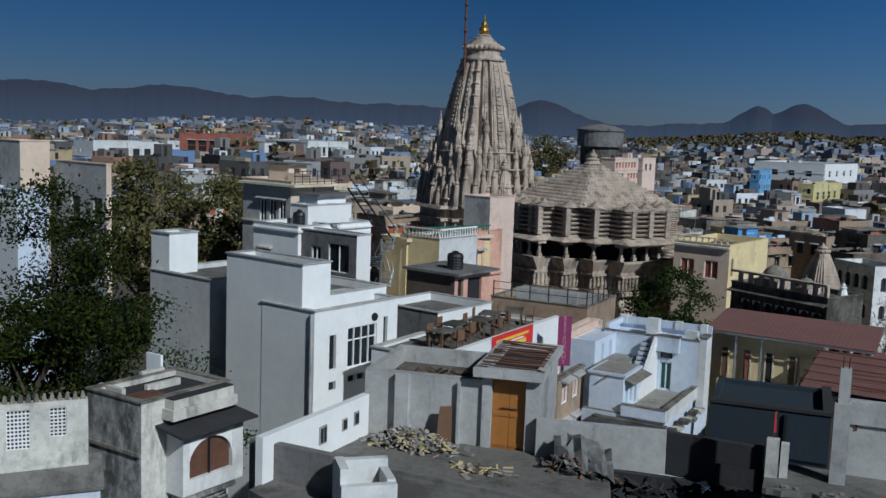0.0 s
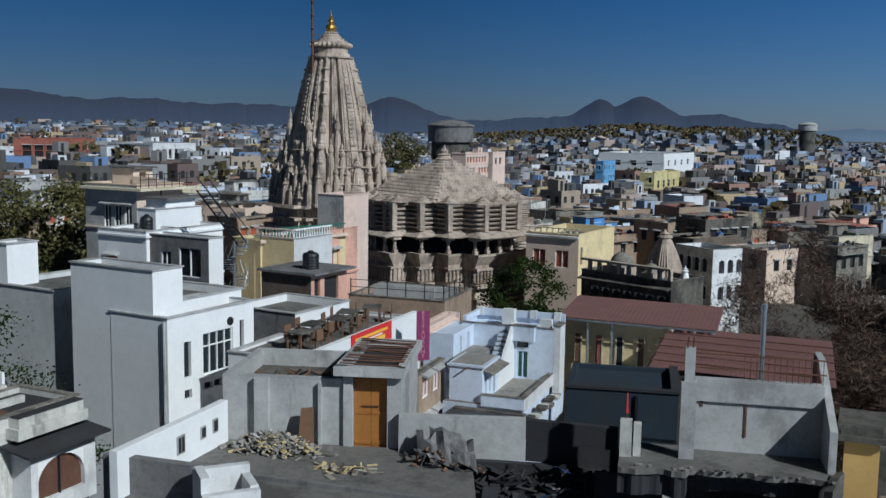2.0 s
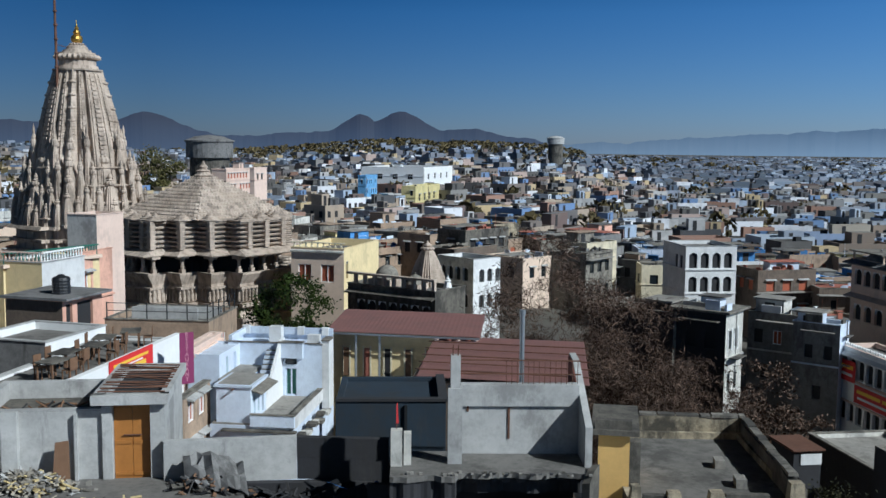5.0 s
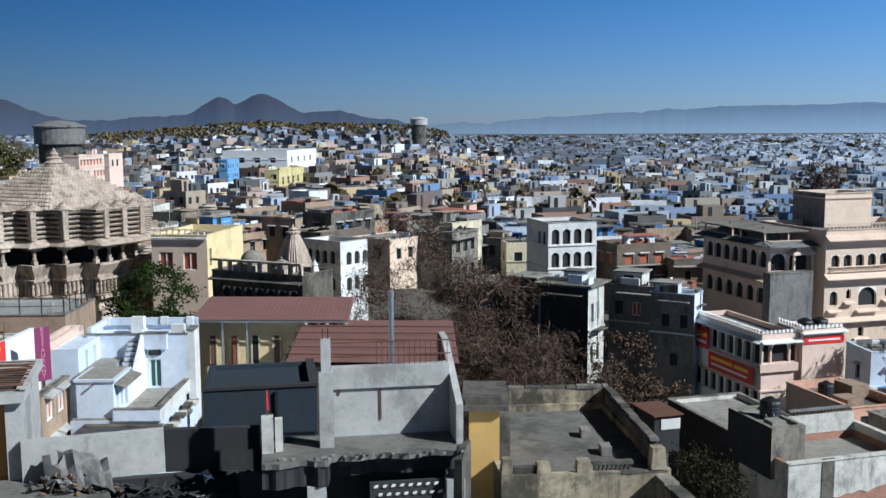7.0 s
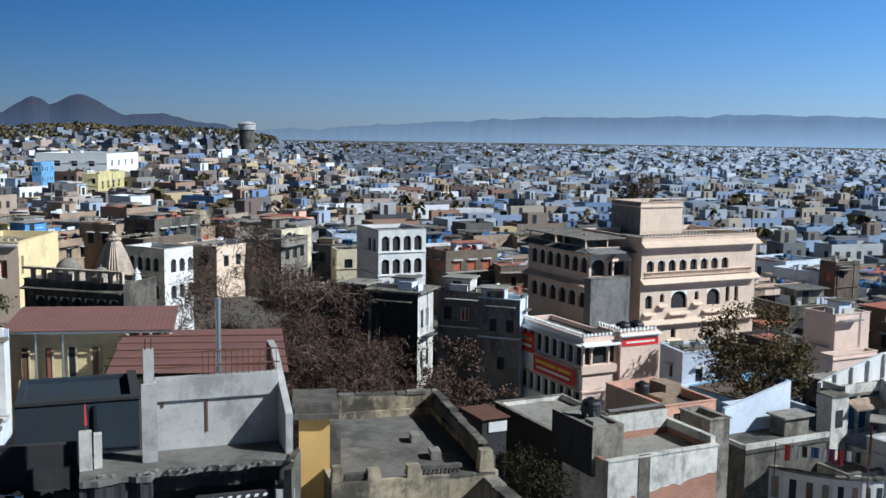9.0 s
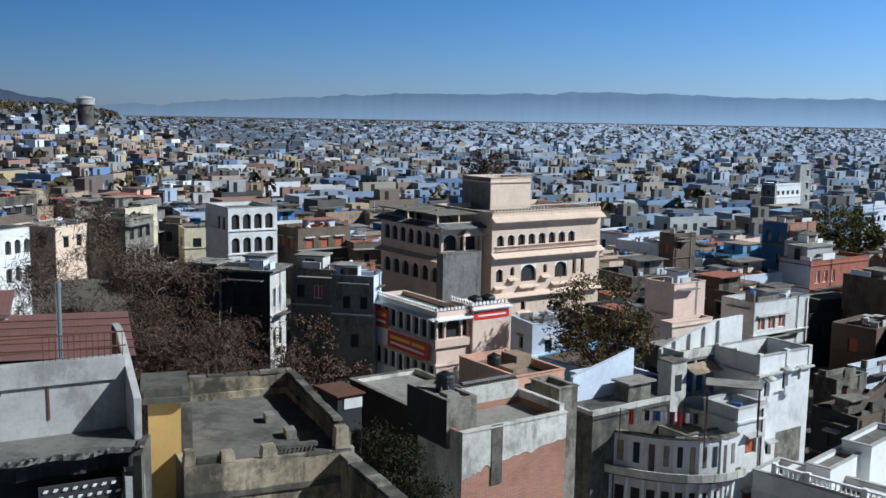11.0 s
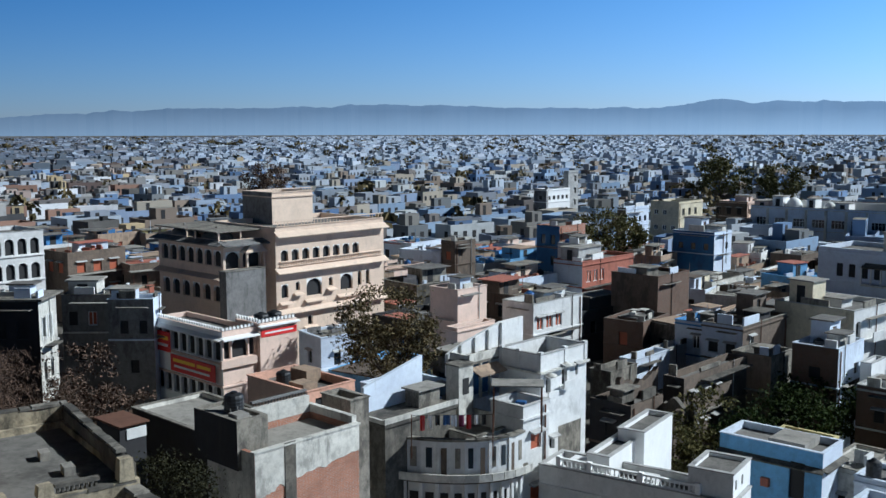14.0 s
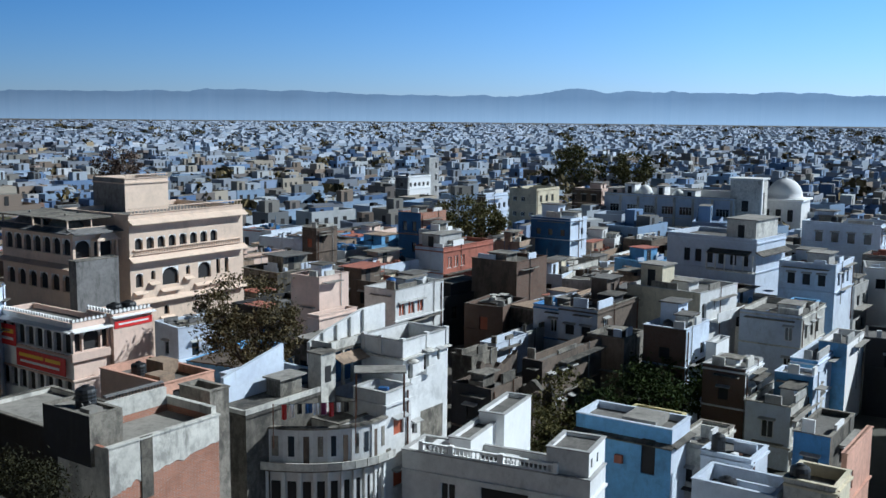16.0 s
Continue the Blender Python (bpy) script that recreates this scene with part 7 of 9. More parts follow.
merlons(banner_hotel, "R", 0, w, 0.2, 0.25, "clean")
eave(banner_hotel, "R", -0.2, w, 0.45, 0.5, 0.15, "clean")
eave(banner_hotel, "L", -0.2, d, 0.45, 0.5, 0.15, "clean")
bm = bmesh.new()
add_box(bm, -0.25, -0.25, z1 - 2.6, w * 0.95, -0.02, z1 - 2.05)
part("balcony_front", bm, "palepink", banner_hotel)
m = banner_hotel.matrix_basis
for s0, s1, a, c in ((0.6, 6.4, 3.7, 2.45), (6.4, 9.0, 2.4, 0.9)):
    p, q = m @ Vector((-0.22, min(s1, d), 0)), m @ Vector((-0.22, s0, 0))
    banner("banner", "large red banner with yellow and white lettering on the balcony", p.x, p.y, q.x, q.y, z1 - a, z1 - c, "redcloth",
           [(0.06, 0.58, 0.5, 0.2, "yellowink"), (0.6, 0.58, 0.3, 0.2, "yellowink"), (0.08, 0.25, 0.8, 0.14, "whiteink")])
w, d, z1 = SIZE[stair_block.name]
merlons(stair_block, "R", -0.1, w, 0.22, 0.3, "clean")
merlons(stair_block, "L", 0, d, 0.22, 0.3, "clean")
eave(stair_block, "R", -0.15, w + 0.1, 0.2, 0.3, 0.05, "clean")
m = stair_block.matrix_basis
p, q = m @ Vector((0.1, -0.02, 0)), m @ Vector((w - 0.1, -0.02, 0))
banner("banner", "narrow red sign strip under a white toothed parapet", p.x, p.y, q.x, q.y, z1 - 1.0, z1 - 0.5, "redcloth", [(0.1, 0.4, 0.8, 0.25, "whiteink")])
for k in (0.3, 0.65):
    p = m @ Vector((w * k, d * 0.4, 0))
    water_tank(p.x, p.y, z1 - 0.45, 0.55, 1.0)

# ---------------------------------------------------------------- the old house with the bay window
w, d, z1 = SIZE[old_house.name]
boxes("bay_wall", "white", old_house, [(0.9, -0.75, z1 - 2.9, w - 0.1, -0.003, z1 - 2.45), (0.9, -0.75, z1 - 1.25, w - 0.1, -0.003, z1 - 0.9), (0.9, -0.75, z1 - 2.45, 1.15, -0.003, z1 - 1.25), (w - 0.55, -0.75, z1 - 2.45, w - 0.1, -0.003, z1 - 1.25)])
bm = bmesh.new()
add_box(bm, 1.15, -0.6, z1 - 2.45, w - 0.55, -0.56, z1 - 1.25)
part("bay_window", bm, "rusty", old_house, "rusty brown shutters behind an arch")
o = new("bay_arch", opening_mesh("arch", round(w - 1.7, 2), 1.2))
o.parent, o.matrix_basis = old_house, pose(1.15, -0.745, z1 - 2.45)
eave(old_house, "R", 0.5, w + 0.15, 0.82, 1.15, 0.16, "soot", 0.07)
boxes("roof_step", "oldwhite", old_house, [(0.75, -0.5, z1 - 0.62, w - 0.1, -0.003, z1 - 0.30), (0.85, -0.42, z1 - 0.297, w - 0.2, -0.003, z1 - 0.02)])
boxes("bay_roof", "soot", old_house, [(0.85, -0.42, z1 - 0.017, w - 0.2, -0.06, z1 + 0.02)])
bm = bmesh.new()
add_rod(bm, (2.0, -0.66, z1 - 2.45), (2.0, -0.66, z1 - 1.25), 0.035, 0.035, 5)
part("shutter_bar", bm, "tankblack", old_house)
boxes("string_course", "paleold", old_house, [(-0.08, 0.0, z1 - 1.6, -0.003, d, z1 - 1.5)])
boxes("roof_tablet", "clean", old_house, [(2.9, 2.6, z1 - 0.345, 3.0, 3.3, z1 + 0.5)])
boxes("rust_stain_sheet", "rusty", old_house, [(1.7, 0.5, z1 - 0.345, 2.1, 1.1, z1 - 0.27)])
boxes("bay_corbel", "mould", old_house, [(1.1, -0.65, z1 - 3.15, w - 0.3, -0.003, z1 - 2.903), (1.4, -0.45, z1 - 3.4, w - 0.6, -0.003, z1 - 3.153)])
boxes("roof_wall", "oldwhite", old_house, [(0.5, 1.5, z1 - 0.345, 0.65, 2.6, z1 + 0.05), (1.3, 1.3, z1 - 0.345, 2.6, 1.45, z1 + 0.05), (2.0, 2.4, z1 - 0.345, 2.9, 2.55, z1 + 0.15)])
bm = bmesh.new()
add_box(bm, 0.6, 0.8, z1 - 0.345, 1.5, 1.4, z1 - 0.1)
part("rusty_sheet", bm, "rusty", old_house)
j = thing("screen_wall", "white wall with pierced stone screens and a crenellated top", "wall", pose(-12.6, 27.15, 0, 0, 0, math.degrees(math.atan2(1.15, 2.6))), kind="structure")
bm = bmesh.new()
wall_with_holes(bm, 2.75, 8, 17.75, [(0.55, 16.4, 0.62, 1.15), (1.7, 16.7, 0.45, 0.85)], lambda s, i, z: (s, i, z), 0.2)
add_quad(bm, [(0, 0, 17.75), (2.75, 0, 17.75), (2.75, 0.3, 17.75), (0, 0.3, 17.75)])
add_quad(bm, [(0, 0.3, 8), (2.75, 0.3, 8), (2.75, 0.3, 17.75), (0, 0.3, 17.75)])
part("wall_body", bm, "oldwhite", j)
for x0, z0, nx, nz, ww, hh in ((0.55, 16.4, 6, 10, 0.62, 1.15), (1.7, 16.7, 4, 8, 0.45, 0.85)):
    bm = bmesh.new()
    for i in range(nx + 1):
        add_box(bm, x0 + ww * i / nx - 0.02, 0.04, z0, x0 + ww * i / nx + 0.02, 0.08, z0 + hh)
    for i in range(nz + 1):
        add_box(bm, x0, 0.042, z0 + hh * i / nz - 0.02, x0 + ww, 0.078, z0 + hh * i / nz + 0.02)
    part("pierced_screen", bm, "clean", j)
    bm = bmesh.new()
    add_box(bm, x0, 0.15, z0, x0 + ww, 0.17, z0 + hh)
    part("screen_shade", bm, "dark", j)
for i in range(13):
    bm = bmesh.new()
    add_prism(bm, [(0.02 + i * 0.21, 0.05), (0.17 + i * 0.21, 0.05), (0.17 + i * 0.21, 0.2), (0.02 + i * 0.21, 0.2)], 17.753, 17.98, [(0.06 + i * 0.21, 0.08), (0.13 + i * 0.21, 0.08), (0.13 + i * 0.21, 0.17), (0.06 + i * 0.21, 0.17)])
    part("merlon", bm, "paleold", j)
lt = thing("lean_to", "low lean-to with a stained cement roof", "shed", pose(-12.5, 26.5, 0, 0, 0, 23))
bm = bmesh.new()
a = [bm.verts.new(q) for q in ((0, 0, 15.3), (3.3, 0, 15.3), (3.3, 1.0, 16.0), (0, 1.0, 16.0), (0, 0, 15.2), (3.3, 0, 15.2), (3.3, 1.0, 15.9), (0, 1.0, 15.9))]
for q in ((0, 1, 2, 3), (7, 6, 5, 4), (0, 4, 5, 1), (1, 5, 6, 2), (2, 6, 7, 3), (3, 7, 4, 0)):
    bm.faces.new([a[i] for i in q])
part("roof", bm, "slab", lt)
bm = bmesh.new()
add_box(bm, 0.1, 0.1, 8, 3.2, 0.9, 15.25)
part("front", bm, "bluewhite", lt)

# ---------------------------------------------------------------- white and cream group below the temple
w, d, z1 = SIZE[veranda_house.name]
boxes("roof_slab", "cream", veranda_house, [(-0.5, -0.9, z1 - 0.35, w + 0.3, d, z1 - 0.18)])
vr = thing("roof_rail", "thin dark iron rail along a roof", "railing", veranda_house.matrix_basis.copy())
for k in range(7):
    bm = bmesh.new()
    add_rod(bm, (w * k / 6 - 0.2, -0.6, z1 - 0.18), (w * k / 6 - 0.2, -0.6, z1 + 0.8), 0.03, 0.03, 5)
    part("post", bm, "tankblack", vr)
for z in (0.75, 0.4):
    bm = bmesh.new()
    add_rod(bm, (-0.3, -0.6, z1 + z), (w, -0.6, z1 + z), 0.03, 0.03, 5)
    part("bar", bm, "tankblack", vr)
w, d, z1 = SIZE[cream_house.name]
railing(cream_house, "R", 0, w, -0.003, 0.75, "greendoor", 0.22, 0.1)
eave(cream_house, "R", -0.2, w, 0.1, 0.3, 0.0, "ivory", 0.2)
w, d, z1 = SIZE[pale_house.name]
railing(pale_house, "R", 0, w, -0.003, 0.6, "clean", 0.25, 0.1)
railing(pale_house, "L", 0, d, -0.003, 0.6, "palepink", 0.25, 0.1)
w, d, z1 = SIZE[grey_house.name]
boxes("eave_slab", "grey", grey_house, [(-0.25, -0.45, z1 + 0.07, w + 0.3, d + 0.1, z1 + 0.2)])
p = grey_house.matrix_basis @ Vector((1.3, 1.0, 0))
water_tank(p.x, p.y, z1 + 0.2, 0.45, 0.95)
w, d, z1 = SIZE[terrace_house.name]
tr = thing("roof_rail", "rail of thin dark posts along a grey roof", "railing", terrace_house.matrix_basis.copy())
for k in range(6):
    for nm, p, q in (("post", (0.1 + (w - 0.2) * k / 5, 0.1, z1), (0.1 + (w - 0.2) * k / 5, 0.1, z1 + 1.0)), ("post", (0.1, 0.1 + (d - 0.2) * k / 5, z1), (0.1, 0.1 + (d - 0.2) * k / 5, z1 + 1.0))):
        bm = bmesh.new()
        add_rod(bm, p, q, 0.04, 0.04, 5)
        part(nm, bm, "tankblack", tr)
for z in (0.5, 0.95):
    bm = bmesh.new()
    add_rod(bm, (0.1, 0.1, z1 + z), (w - 0.1, 0.1, z1 + z), 0.02, 0.02, 4)
    add_rod(bm, (0.1, 0.1, z1 + z), (0.1, d - 0.1, z1 + z), 0.02, 0.02, 4)
    part("bar", bm, "tankblack", tr)
boxes("roof_partition", "lightgrey", terrace_house, [(1.5, 1.2, z1 - 0.4, 1.65, d - 1.0, z1 + 0.5), (3.2, 0.3, z1 - 0.4, 3.35, d - 0.6, z1 + 0.3)])
# iron spiral stair
ss = thing("spiral_stair", "dark iron spiral stair climbing between the roofs", "staircase", pose(-3.4, 58.5, 0))
bm = bmesh.new()
add_rod(bm, (0, 0, 14.5), (0, 0, 19.3), 0.06, 0.06, 6)
part("pole", bm, "steel", ss)
for i in range(26):
    a = i * 0.5
    bm = bmesh.new()
    add_prism(bm, [(0.05 * math.cos(a), 0.05 * math.sin(a)), (0.8 * math.cos(a - 0.22), 0.8 * math.sin(a - 0.22)), (0.8 * math.cos(a + 0.22), 0.8 * math.sin(a + 0.22))], 14.7 + i * 0.17, 14.74 + i * 0.17)
    part("tread", bm, "steel", ss)
    bm = bmesh.new()
    add_rod(bm, (0.8 * math.cos(a), 0.8 * math.sin(a), 14.7 + i * 0.17), (0.8 * math.cos(a + 0.5), 0.8 * math.sin(a + 0.5), 15.75 + i * 0.17), 0.02, 0.02, 4)
    part("baluster", bm, "steel", ss)
st = thing("iron_stair", "straight dark iron stair between two roofs", "staircase", pose(0, 0, 0))
for dx in (0.0, 0.6):
    bm = bmesh.new()
    add_rod(bm, (-5.6 + dx, 59.6, 22.2), (-3.2 + dx, 59.0, 19.0), 0.06, 0.06, 5)
    add_rod(bm, (-5.6 + dx, 59.6, 23.0), (-3.2 + dx, 59.0, 19.9), 0.03, 0.03, 5)
    part("stringer", bm, "tankblack", st)
for i in range(14):
    u = i / 13
    bm = bmesh.new()
    add_box(bm, -5.6 + 2.4 * u, 59.4 - 0.6 * u, 22.15 - 3.2 * u, -5.0 + 2.4 * u, 59.6 - 0.6 * u, 22.19 - 3.2 * u)
    part("tread", bm, "tankblack", st)
w, d, z1 = SIZE[annexe.name]
railing(annexe, "L", 0, d, -0.003, 0.5, "cream", 0.5, 0.1, 0.12)
eave(annexe, "L", 0, d, 0.3, 0.25, 0.05, "oldwhite", 0.15)

# ---------------------------------------------------------------- peeling brick house
w, d, z1 = SIZE[brick_house.name]
rng = random.Random(21)
for s0, s1, low in ((0.0, 1.45, 1.95), (2.0, w, 1.45)):
    bm = bmesh.new()
    n = 90
    edge = [low + 0.35 * noise.noise((i * 0.035, s0, 2.0)) + 0.08 * noise.noise((i * 0.11, s0, 5.0)) + 0.02 * noise.noise((i * 0.6, s0, 7.0)) - 0.004 * i for i in range(n + 1)]
    prev = None
    for i in range(n + 1):
        x = s0 + (s1 - s0) * i / n
        col = [bm.verts.new(q) for q in ((x, -0.03, z1 + 0.02), (x, -0.03, z1 - edge[i]), (x, 0.001, z1 - edge[i]))]
        if prev:
            bm.faces.new((prev[0], prev[1], col[1], col[0])), bm.faces.new((prev[1], prev[2], col[2], col[1]))
        prev = col
    part("whitewash_skin", bm, "oldwhite", brick_house)
boxes("pilaster", "old", brick_house, [(1.45, -0.06, z1 - 2.4, 2.0, -0.003, z1 + 0.1)])
boxes("roof_rim", "oldwhite", brick_house, [(-0.05, -0.08, z1 + 0.003, w + 0.05, 0.2, z1 + 0.07), (w - 0.2, 0.2, z1 + 0.003, w + 0.05, d, z1 + 0.35), (0, d - 0.2, z1 + 0.003, w - 0.2, d, z1 + 0.75)])
railing(brick_house, "R", w * 0.45, w, -0.4, 0.5, "grey", 0.16, d + 0.3, 0.03)
ld = thing("ladder", "pale wooden ladder leaning on a wall", "ladder", brick_house.matrix_basis @ pose(0.35, 1.2, z1 - 0.3))
for dx in (0, 0.35):
    bm = bmesh.new()
    add_rod(bm, (dx, 0, 0), (dx - 0.1, 0.7, 1.7), 0.025, 0.025, 5)
    part("rail", bm, "paleslab", ld)
for i in range(6):
    bm = bmesh.new()
    add_rod(bm, (-0.015 * i, 0.1 * (i + 0.5), 0.25 * (i + 0.5)), (0.35 - 0.015 * i, 0.1 * (i + 0.5), 0.25 * (i + 0.5)), 0.018, 0.018, 4)
    part("rung", bm, "paleslab", ld)

# ---------------------------------------------------------------- house with the curved balcony
cv = thing("curved_house", "white house with a rounded balcony front over a dark ledge", "house", pose(0, 0, 0))
HOUSES.append((43, 23.5, 4.5))
pts = []
for i in range(13):
    u = i / 12
    a = (1 - u) ** 2, 2 * u * (1 - u), u ** 2
    pts.append((a[0] * 41.7 + a[1] * 42.0 + a[2] * 45.8, a[0] * 27.6 + a[1] * 21.3 + a[2] * 20.8))
back = [(48.5, 22.0), (46.5, 28.0)]
bm = bmesh.new()
add_prism(bm, pts + back, -4, 8.2)
part("lower_storey", bm, "white", cv)
bm = bmesh.new()
mid = Vector((46.0, 25.0))
big = [tuple(mid + (Vector(q) - mid) * 1.10) for q in pts]
add_prism(bm, big + back, 8.203, 8.35)
part("ledge", bm, "old", cv)
for k, ((ax, ay), (bx, by)) in enumerate(zip(pts, pts[1:])):
    ln = math.hypot(bx - ax, by - ay)
    turn = pose(ax, ay, 0, 0, 0, math.degrees(math.atan2(by - ay, bx - ax)))

    def curve_box(name, mat, *r):
        b = bmesh.new()
        add_box(b, *r)
        part(name, b, mat, cv).matrix_basis = turn
    curve_box("gallery_panel", "white", 0, 0, 8.353, ln, 0.15, 10.3)
    curve_box("gallery_coping", "paleold", -0.05, -0.1, 10.303, ln + 0.05, 0.25, 10.42)
    curve_box("gallery_rail", "oldwhite", -0.03, -0.62, 8.353, ln + 0.03, -0.54, 8.75)
    if k % 2 == 0:
        curve_box("pilaster", "white", 0.02, -0.06, 8.353, 0.2, -0.003, 10.29)
    curve_box("gallery_door" if k % 3 == 1 else "inset_panel", ("tealdark", "brownwall", "paleold")[k % 3], ln * 0.35, -0.03, 8.4 if k % 3 == 1 else 8.9, ln * 0.75, -0.003, 9.95)
    curve_box("window", "dark", ln * 0.3, -0.03, 5.0, ln * 0.85, -0.003, 7.6)
    curve_box("column", "white", 0.0, -0.3, 3.0, 0.16, -0.14, 8.2)
    curve_box("lower_rail", "oldwhite", 0.0, -0.34, 5.0, ln, -0.25, 5.5)

# ---------------------------------------------------------------- small shrines and water tanks
def shrine(name, label, x, y, z, r, h, mat, rot=20, plinth=3.0):
    ob = thing(name, label, "shrine", pose(x, y, z, 0, 0, rot))
    bm = bmesh.new()
    loft(bm, stepped(r, 2, r * 0.15), [(-plinth, 1.1), (0, 1.1), (0, 1.2), (0.2, 1.2), (0.2, 1.0)])
    part("plinth", bm, mat, ob)
    bm = bmesh.new()
    loft(bm, stepped(r, 3, r * 0.13), spire_levels(0.2, h * 0.82, 1.0, 0.3, 12, 0.05, 1.6))
    part("spire", bm, mat, ob)
    bm = bmesh.new()
    amalaka(bm, h * 0.82, r * 0.42, 12, h * 0.06)
    add_lathe(bm, [(r * 0.2, h * 0.88), (r * 0.28, h * 0.91), (r * 0.08, h * 0.95), (0.02, h)], 8)
    part("crown", bm, mat, ob)
    return ob


shrine("small_shrine", "small weathered stone shrine tower", 27.6, 70.8, 14.6, 1.35, 4.2, "temple")
shrine("white_shrine", "small white painted shrine tower with steps", 27.9, 67.4, 13.6, 0.6, 2.9, "clean")
shrine("white_shrine", "white painted shrine spire among the houses", 81.2, 95.0, 8.6, 1.2, 3.4, "clean", -14, 3)
w, d, z1 = SIZE[gallery.name]
for s0, s1 in ((0, d),):
    eave(gallery, "L", s0, s1, 0.5, 0.5, 0.15, "old", 0.1)
railing(gallery, "L", 0, d, 4.4, 0.9, "temple", 0.3, -0.3, 0.09)
dome(gallery, 1.2, 5.2, z1 + 0.5, 0.9, "paleold", 0.9)
dome(gallery, 1.2, 2.6, z1 + 0.3, 0.6, "paleold", 0.6)
boxes("canopy_base", "temple", gallery, [(0.2, 4.2, z1 - 0.1, 2.2, 6.2, z1 + 0.5), (0.5, 1.9, z1 - 0.1, 1.9, 3.3, z1 + 0.3)])
for i in range(9):
    boxes("roof_pillar", "temple", gallery, [(-0.1, d * i / 9, z1 + 0.063, 0.15, d * i / 9 + 0.25, z1 + 0.75)])
boxes("roof_lintel", "temple", gallery, [(-0.2, 0, z1 + 0.753, 0.25, d, z1 + 0.9)])
for x, y, z, r, h, mat, lb in ((46.8, 296.5, 20.5, 6.8, 6.2, "grey", "large round concrete water tank on a stone base"), (268, 492, 26.2, 4.8, 4.6, "lightgrey", "round concrete water tank on the hill")):
    ob = thing("reservoir", lb, "water tank", pose(x, y, z))
    bm = bmesh.new()
    add_lathe(bm, [(r, 1.6), (r, h), (r * 1.06, h), (r * 1.06, h * 1.06), (r * 0.6, h * 1.25), (r * 0.1, h * 1.32)], 28)
    part("tank", bm, mat, ob)
    bm = bmesh.new()
    add_lathe(bm, [(r * 0.85, -16), (r * 0.85, 1.595)], 20)
    part("base", bm, "old", ob)
    HOUSES.append((x, y, r + 2))

w, d, z1 = SIZE[sky_house.name]
eave(sky_house, "R", 0, w, 0.75, 0.25, 0.0, "old", 0.1)

# ---------------------------------------------------------------- sloping wall, awning, washing and weeds among the white houses
sw = thing("sloping_wall", "pale blue washed wall with a sloping top", "wall", pose(41.5, 27.85, 0, 0, 0, -14), kind="structure")
bm = bmesh.new()
a = [bm.verts.new(q) for q in ((0, 0, 11.4), (4.3, 0, 11.4), (4.3, 0, 13.75), (0, 0, 12.75), (0, 0.2, 11.4), (4.3, 0.2, 11.4), (4.3, 0.2, 13.75), (0, 0.2, 12.75))]
for q in ((0, 1, 2, 3), (7, 6, 5, 4), (3, 2, 6, 7), (1, 5, 6, 2), (0, 3, 7, 4)):
    bm.faces.new([a[i] for i in q])
bmesh.ops.recalc_face_normals(bm, faces=bm.faces)
part("wall_body", bm, "bluewhite", sw)
sr2 = thing("back_house", "weathered grey house with a bare flat roof below a sloping wall", "house", sw.matrix_basis.copy())
boxes("body", "old", sr2, [(-0.6, -2.2, -2, 4.6, 0.3, 11.2)])
boxes("roof", "old", sr2, [(-0.7, -2.3, 11.203, 4.7, 0.4, 11.39)])
boxes("low_parapet", "oldwhite", sr2, [(-0.7, -2.3, 11.393, 4.7, -2.15, 11.65), (-0.7, -2.15, 11.393, -0.55, 0.0, 11.6)])
boxes("roof_shed", "paleold", sr2, [(2.6, -1.4, 11.393, 4.2, -0.4, 12.3)])
boxes("shed_slab", "paleslab", sr2, [(2.4, -1.6, 12.303, 4.4, -0.3, 12.4)])
aw = thing("awning", "pale sheet awning on thin posts over a roof", "awning", pose(44.2, 20.4, 12.2, 0, 0, -65))
bm = bmesh.new()
add_prism(bm, [(-1.3, -0.7), (1.3, -0.7), (1.3, 0.75), (-1.3, 0.75)], 1.1, 1.16)
part("sheet", bm, "paleslab", aw)
for x in (-1.2, 1.2):
    for y in (-0.6, 0.65):
        bm = bmesh.new()
        add_rod(bm, (x, y, -1.2), (x, y, 1.1), 0.04, 0.04, 5)
        part("post", bm, "rusty", aw)
wl = thing("washing_line", "line of drying clothes in red, white and dark blue", "washing", pose(39.6, 23.5, 12.0, 0, 0, -58))
bm = bmesh.new()
add_rod(bm, (-0.3, 0, 0.4), (3.6, 0, 0.4), 0.012, 0.012, 4)
part("line", bm, "tankblack", wl)
for x0 in (-0.3, 3.6):
    bm = bmesh.new()
    add_rod(bm, (x0, 0, -1.7), (x0, 0, 0.45), 0.03, 0.03, 5)
    part("line_post", bm, "rusty", wl)
rng = random.Random(8)
for k in range(9):
    bm = bmesh.new()
    x, q, h = 0.1 + 0.37 * k, rng.uniform(0.2, 0.33), rng.uniform(0.4, 0.75)
    cols = [[bm.verts.new((x + q * i / 4, 0.03 * math.sin(2.2 * i + k) * (0.3 + j), 0.4 - h * j / 2)) for j in range(3)] for i in range(5)]
    for i in range(4):
        for j in range(2):
            bm.faces.new((cols[i][j], cols[i + 1][j], cols[i + 1][j + 1], cols[i][j + 1]))
    o = part("cloth", bm, ("red", "whiteink", "tankblack", "tankblue", "whiteink", "purple")[k % 6], wl)
    o.modifiers.new("thick", "SOLIDIFY").thickness = 0.01
# tank and clutter on the black roof block
p = roof_block.matrix_basis @ Vector((1.0, 1.6, 0))
water_tank(p.x, p.y, SIZE[roof_block.name][2] - 0.15, 0.4, 0.85)
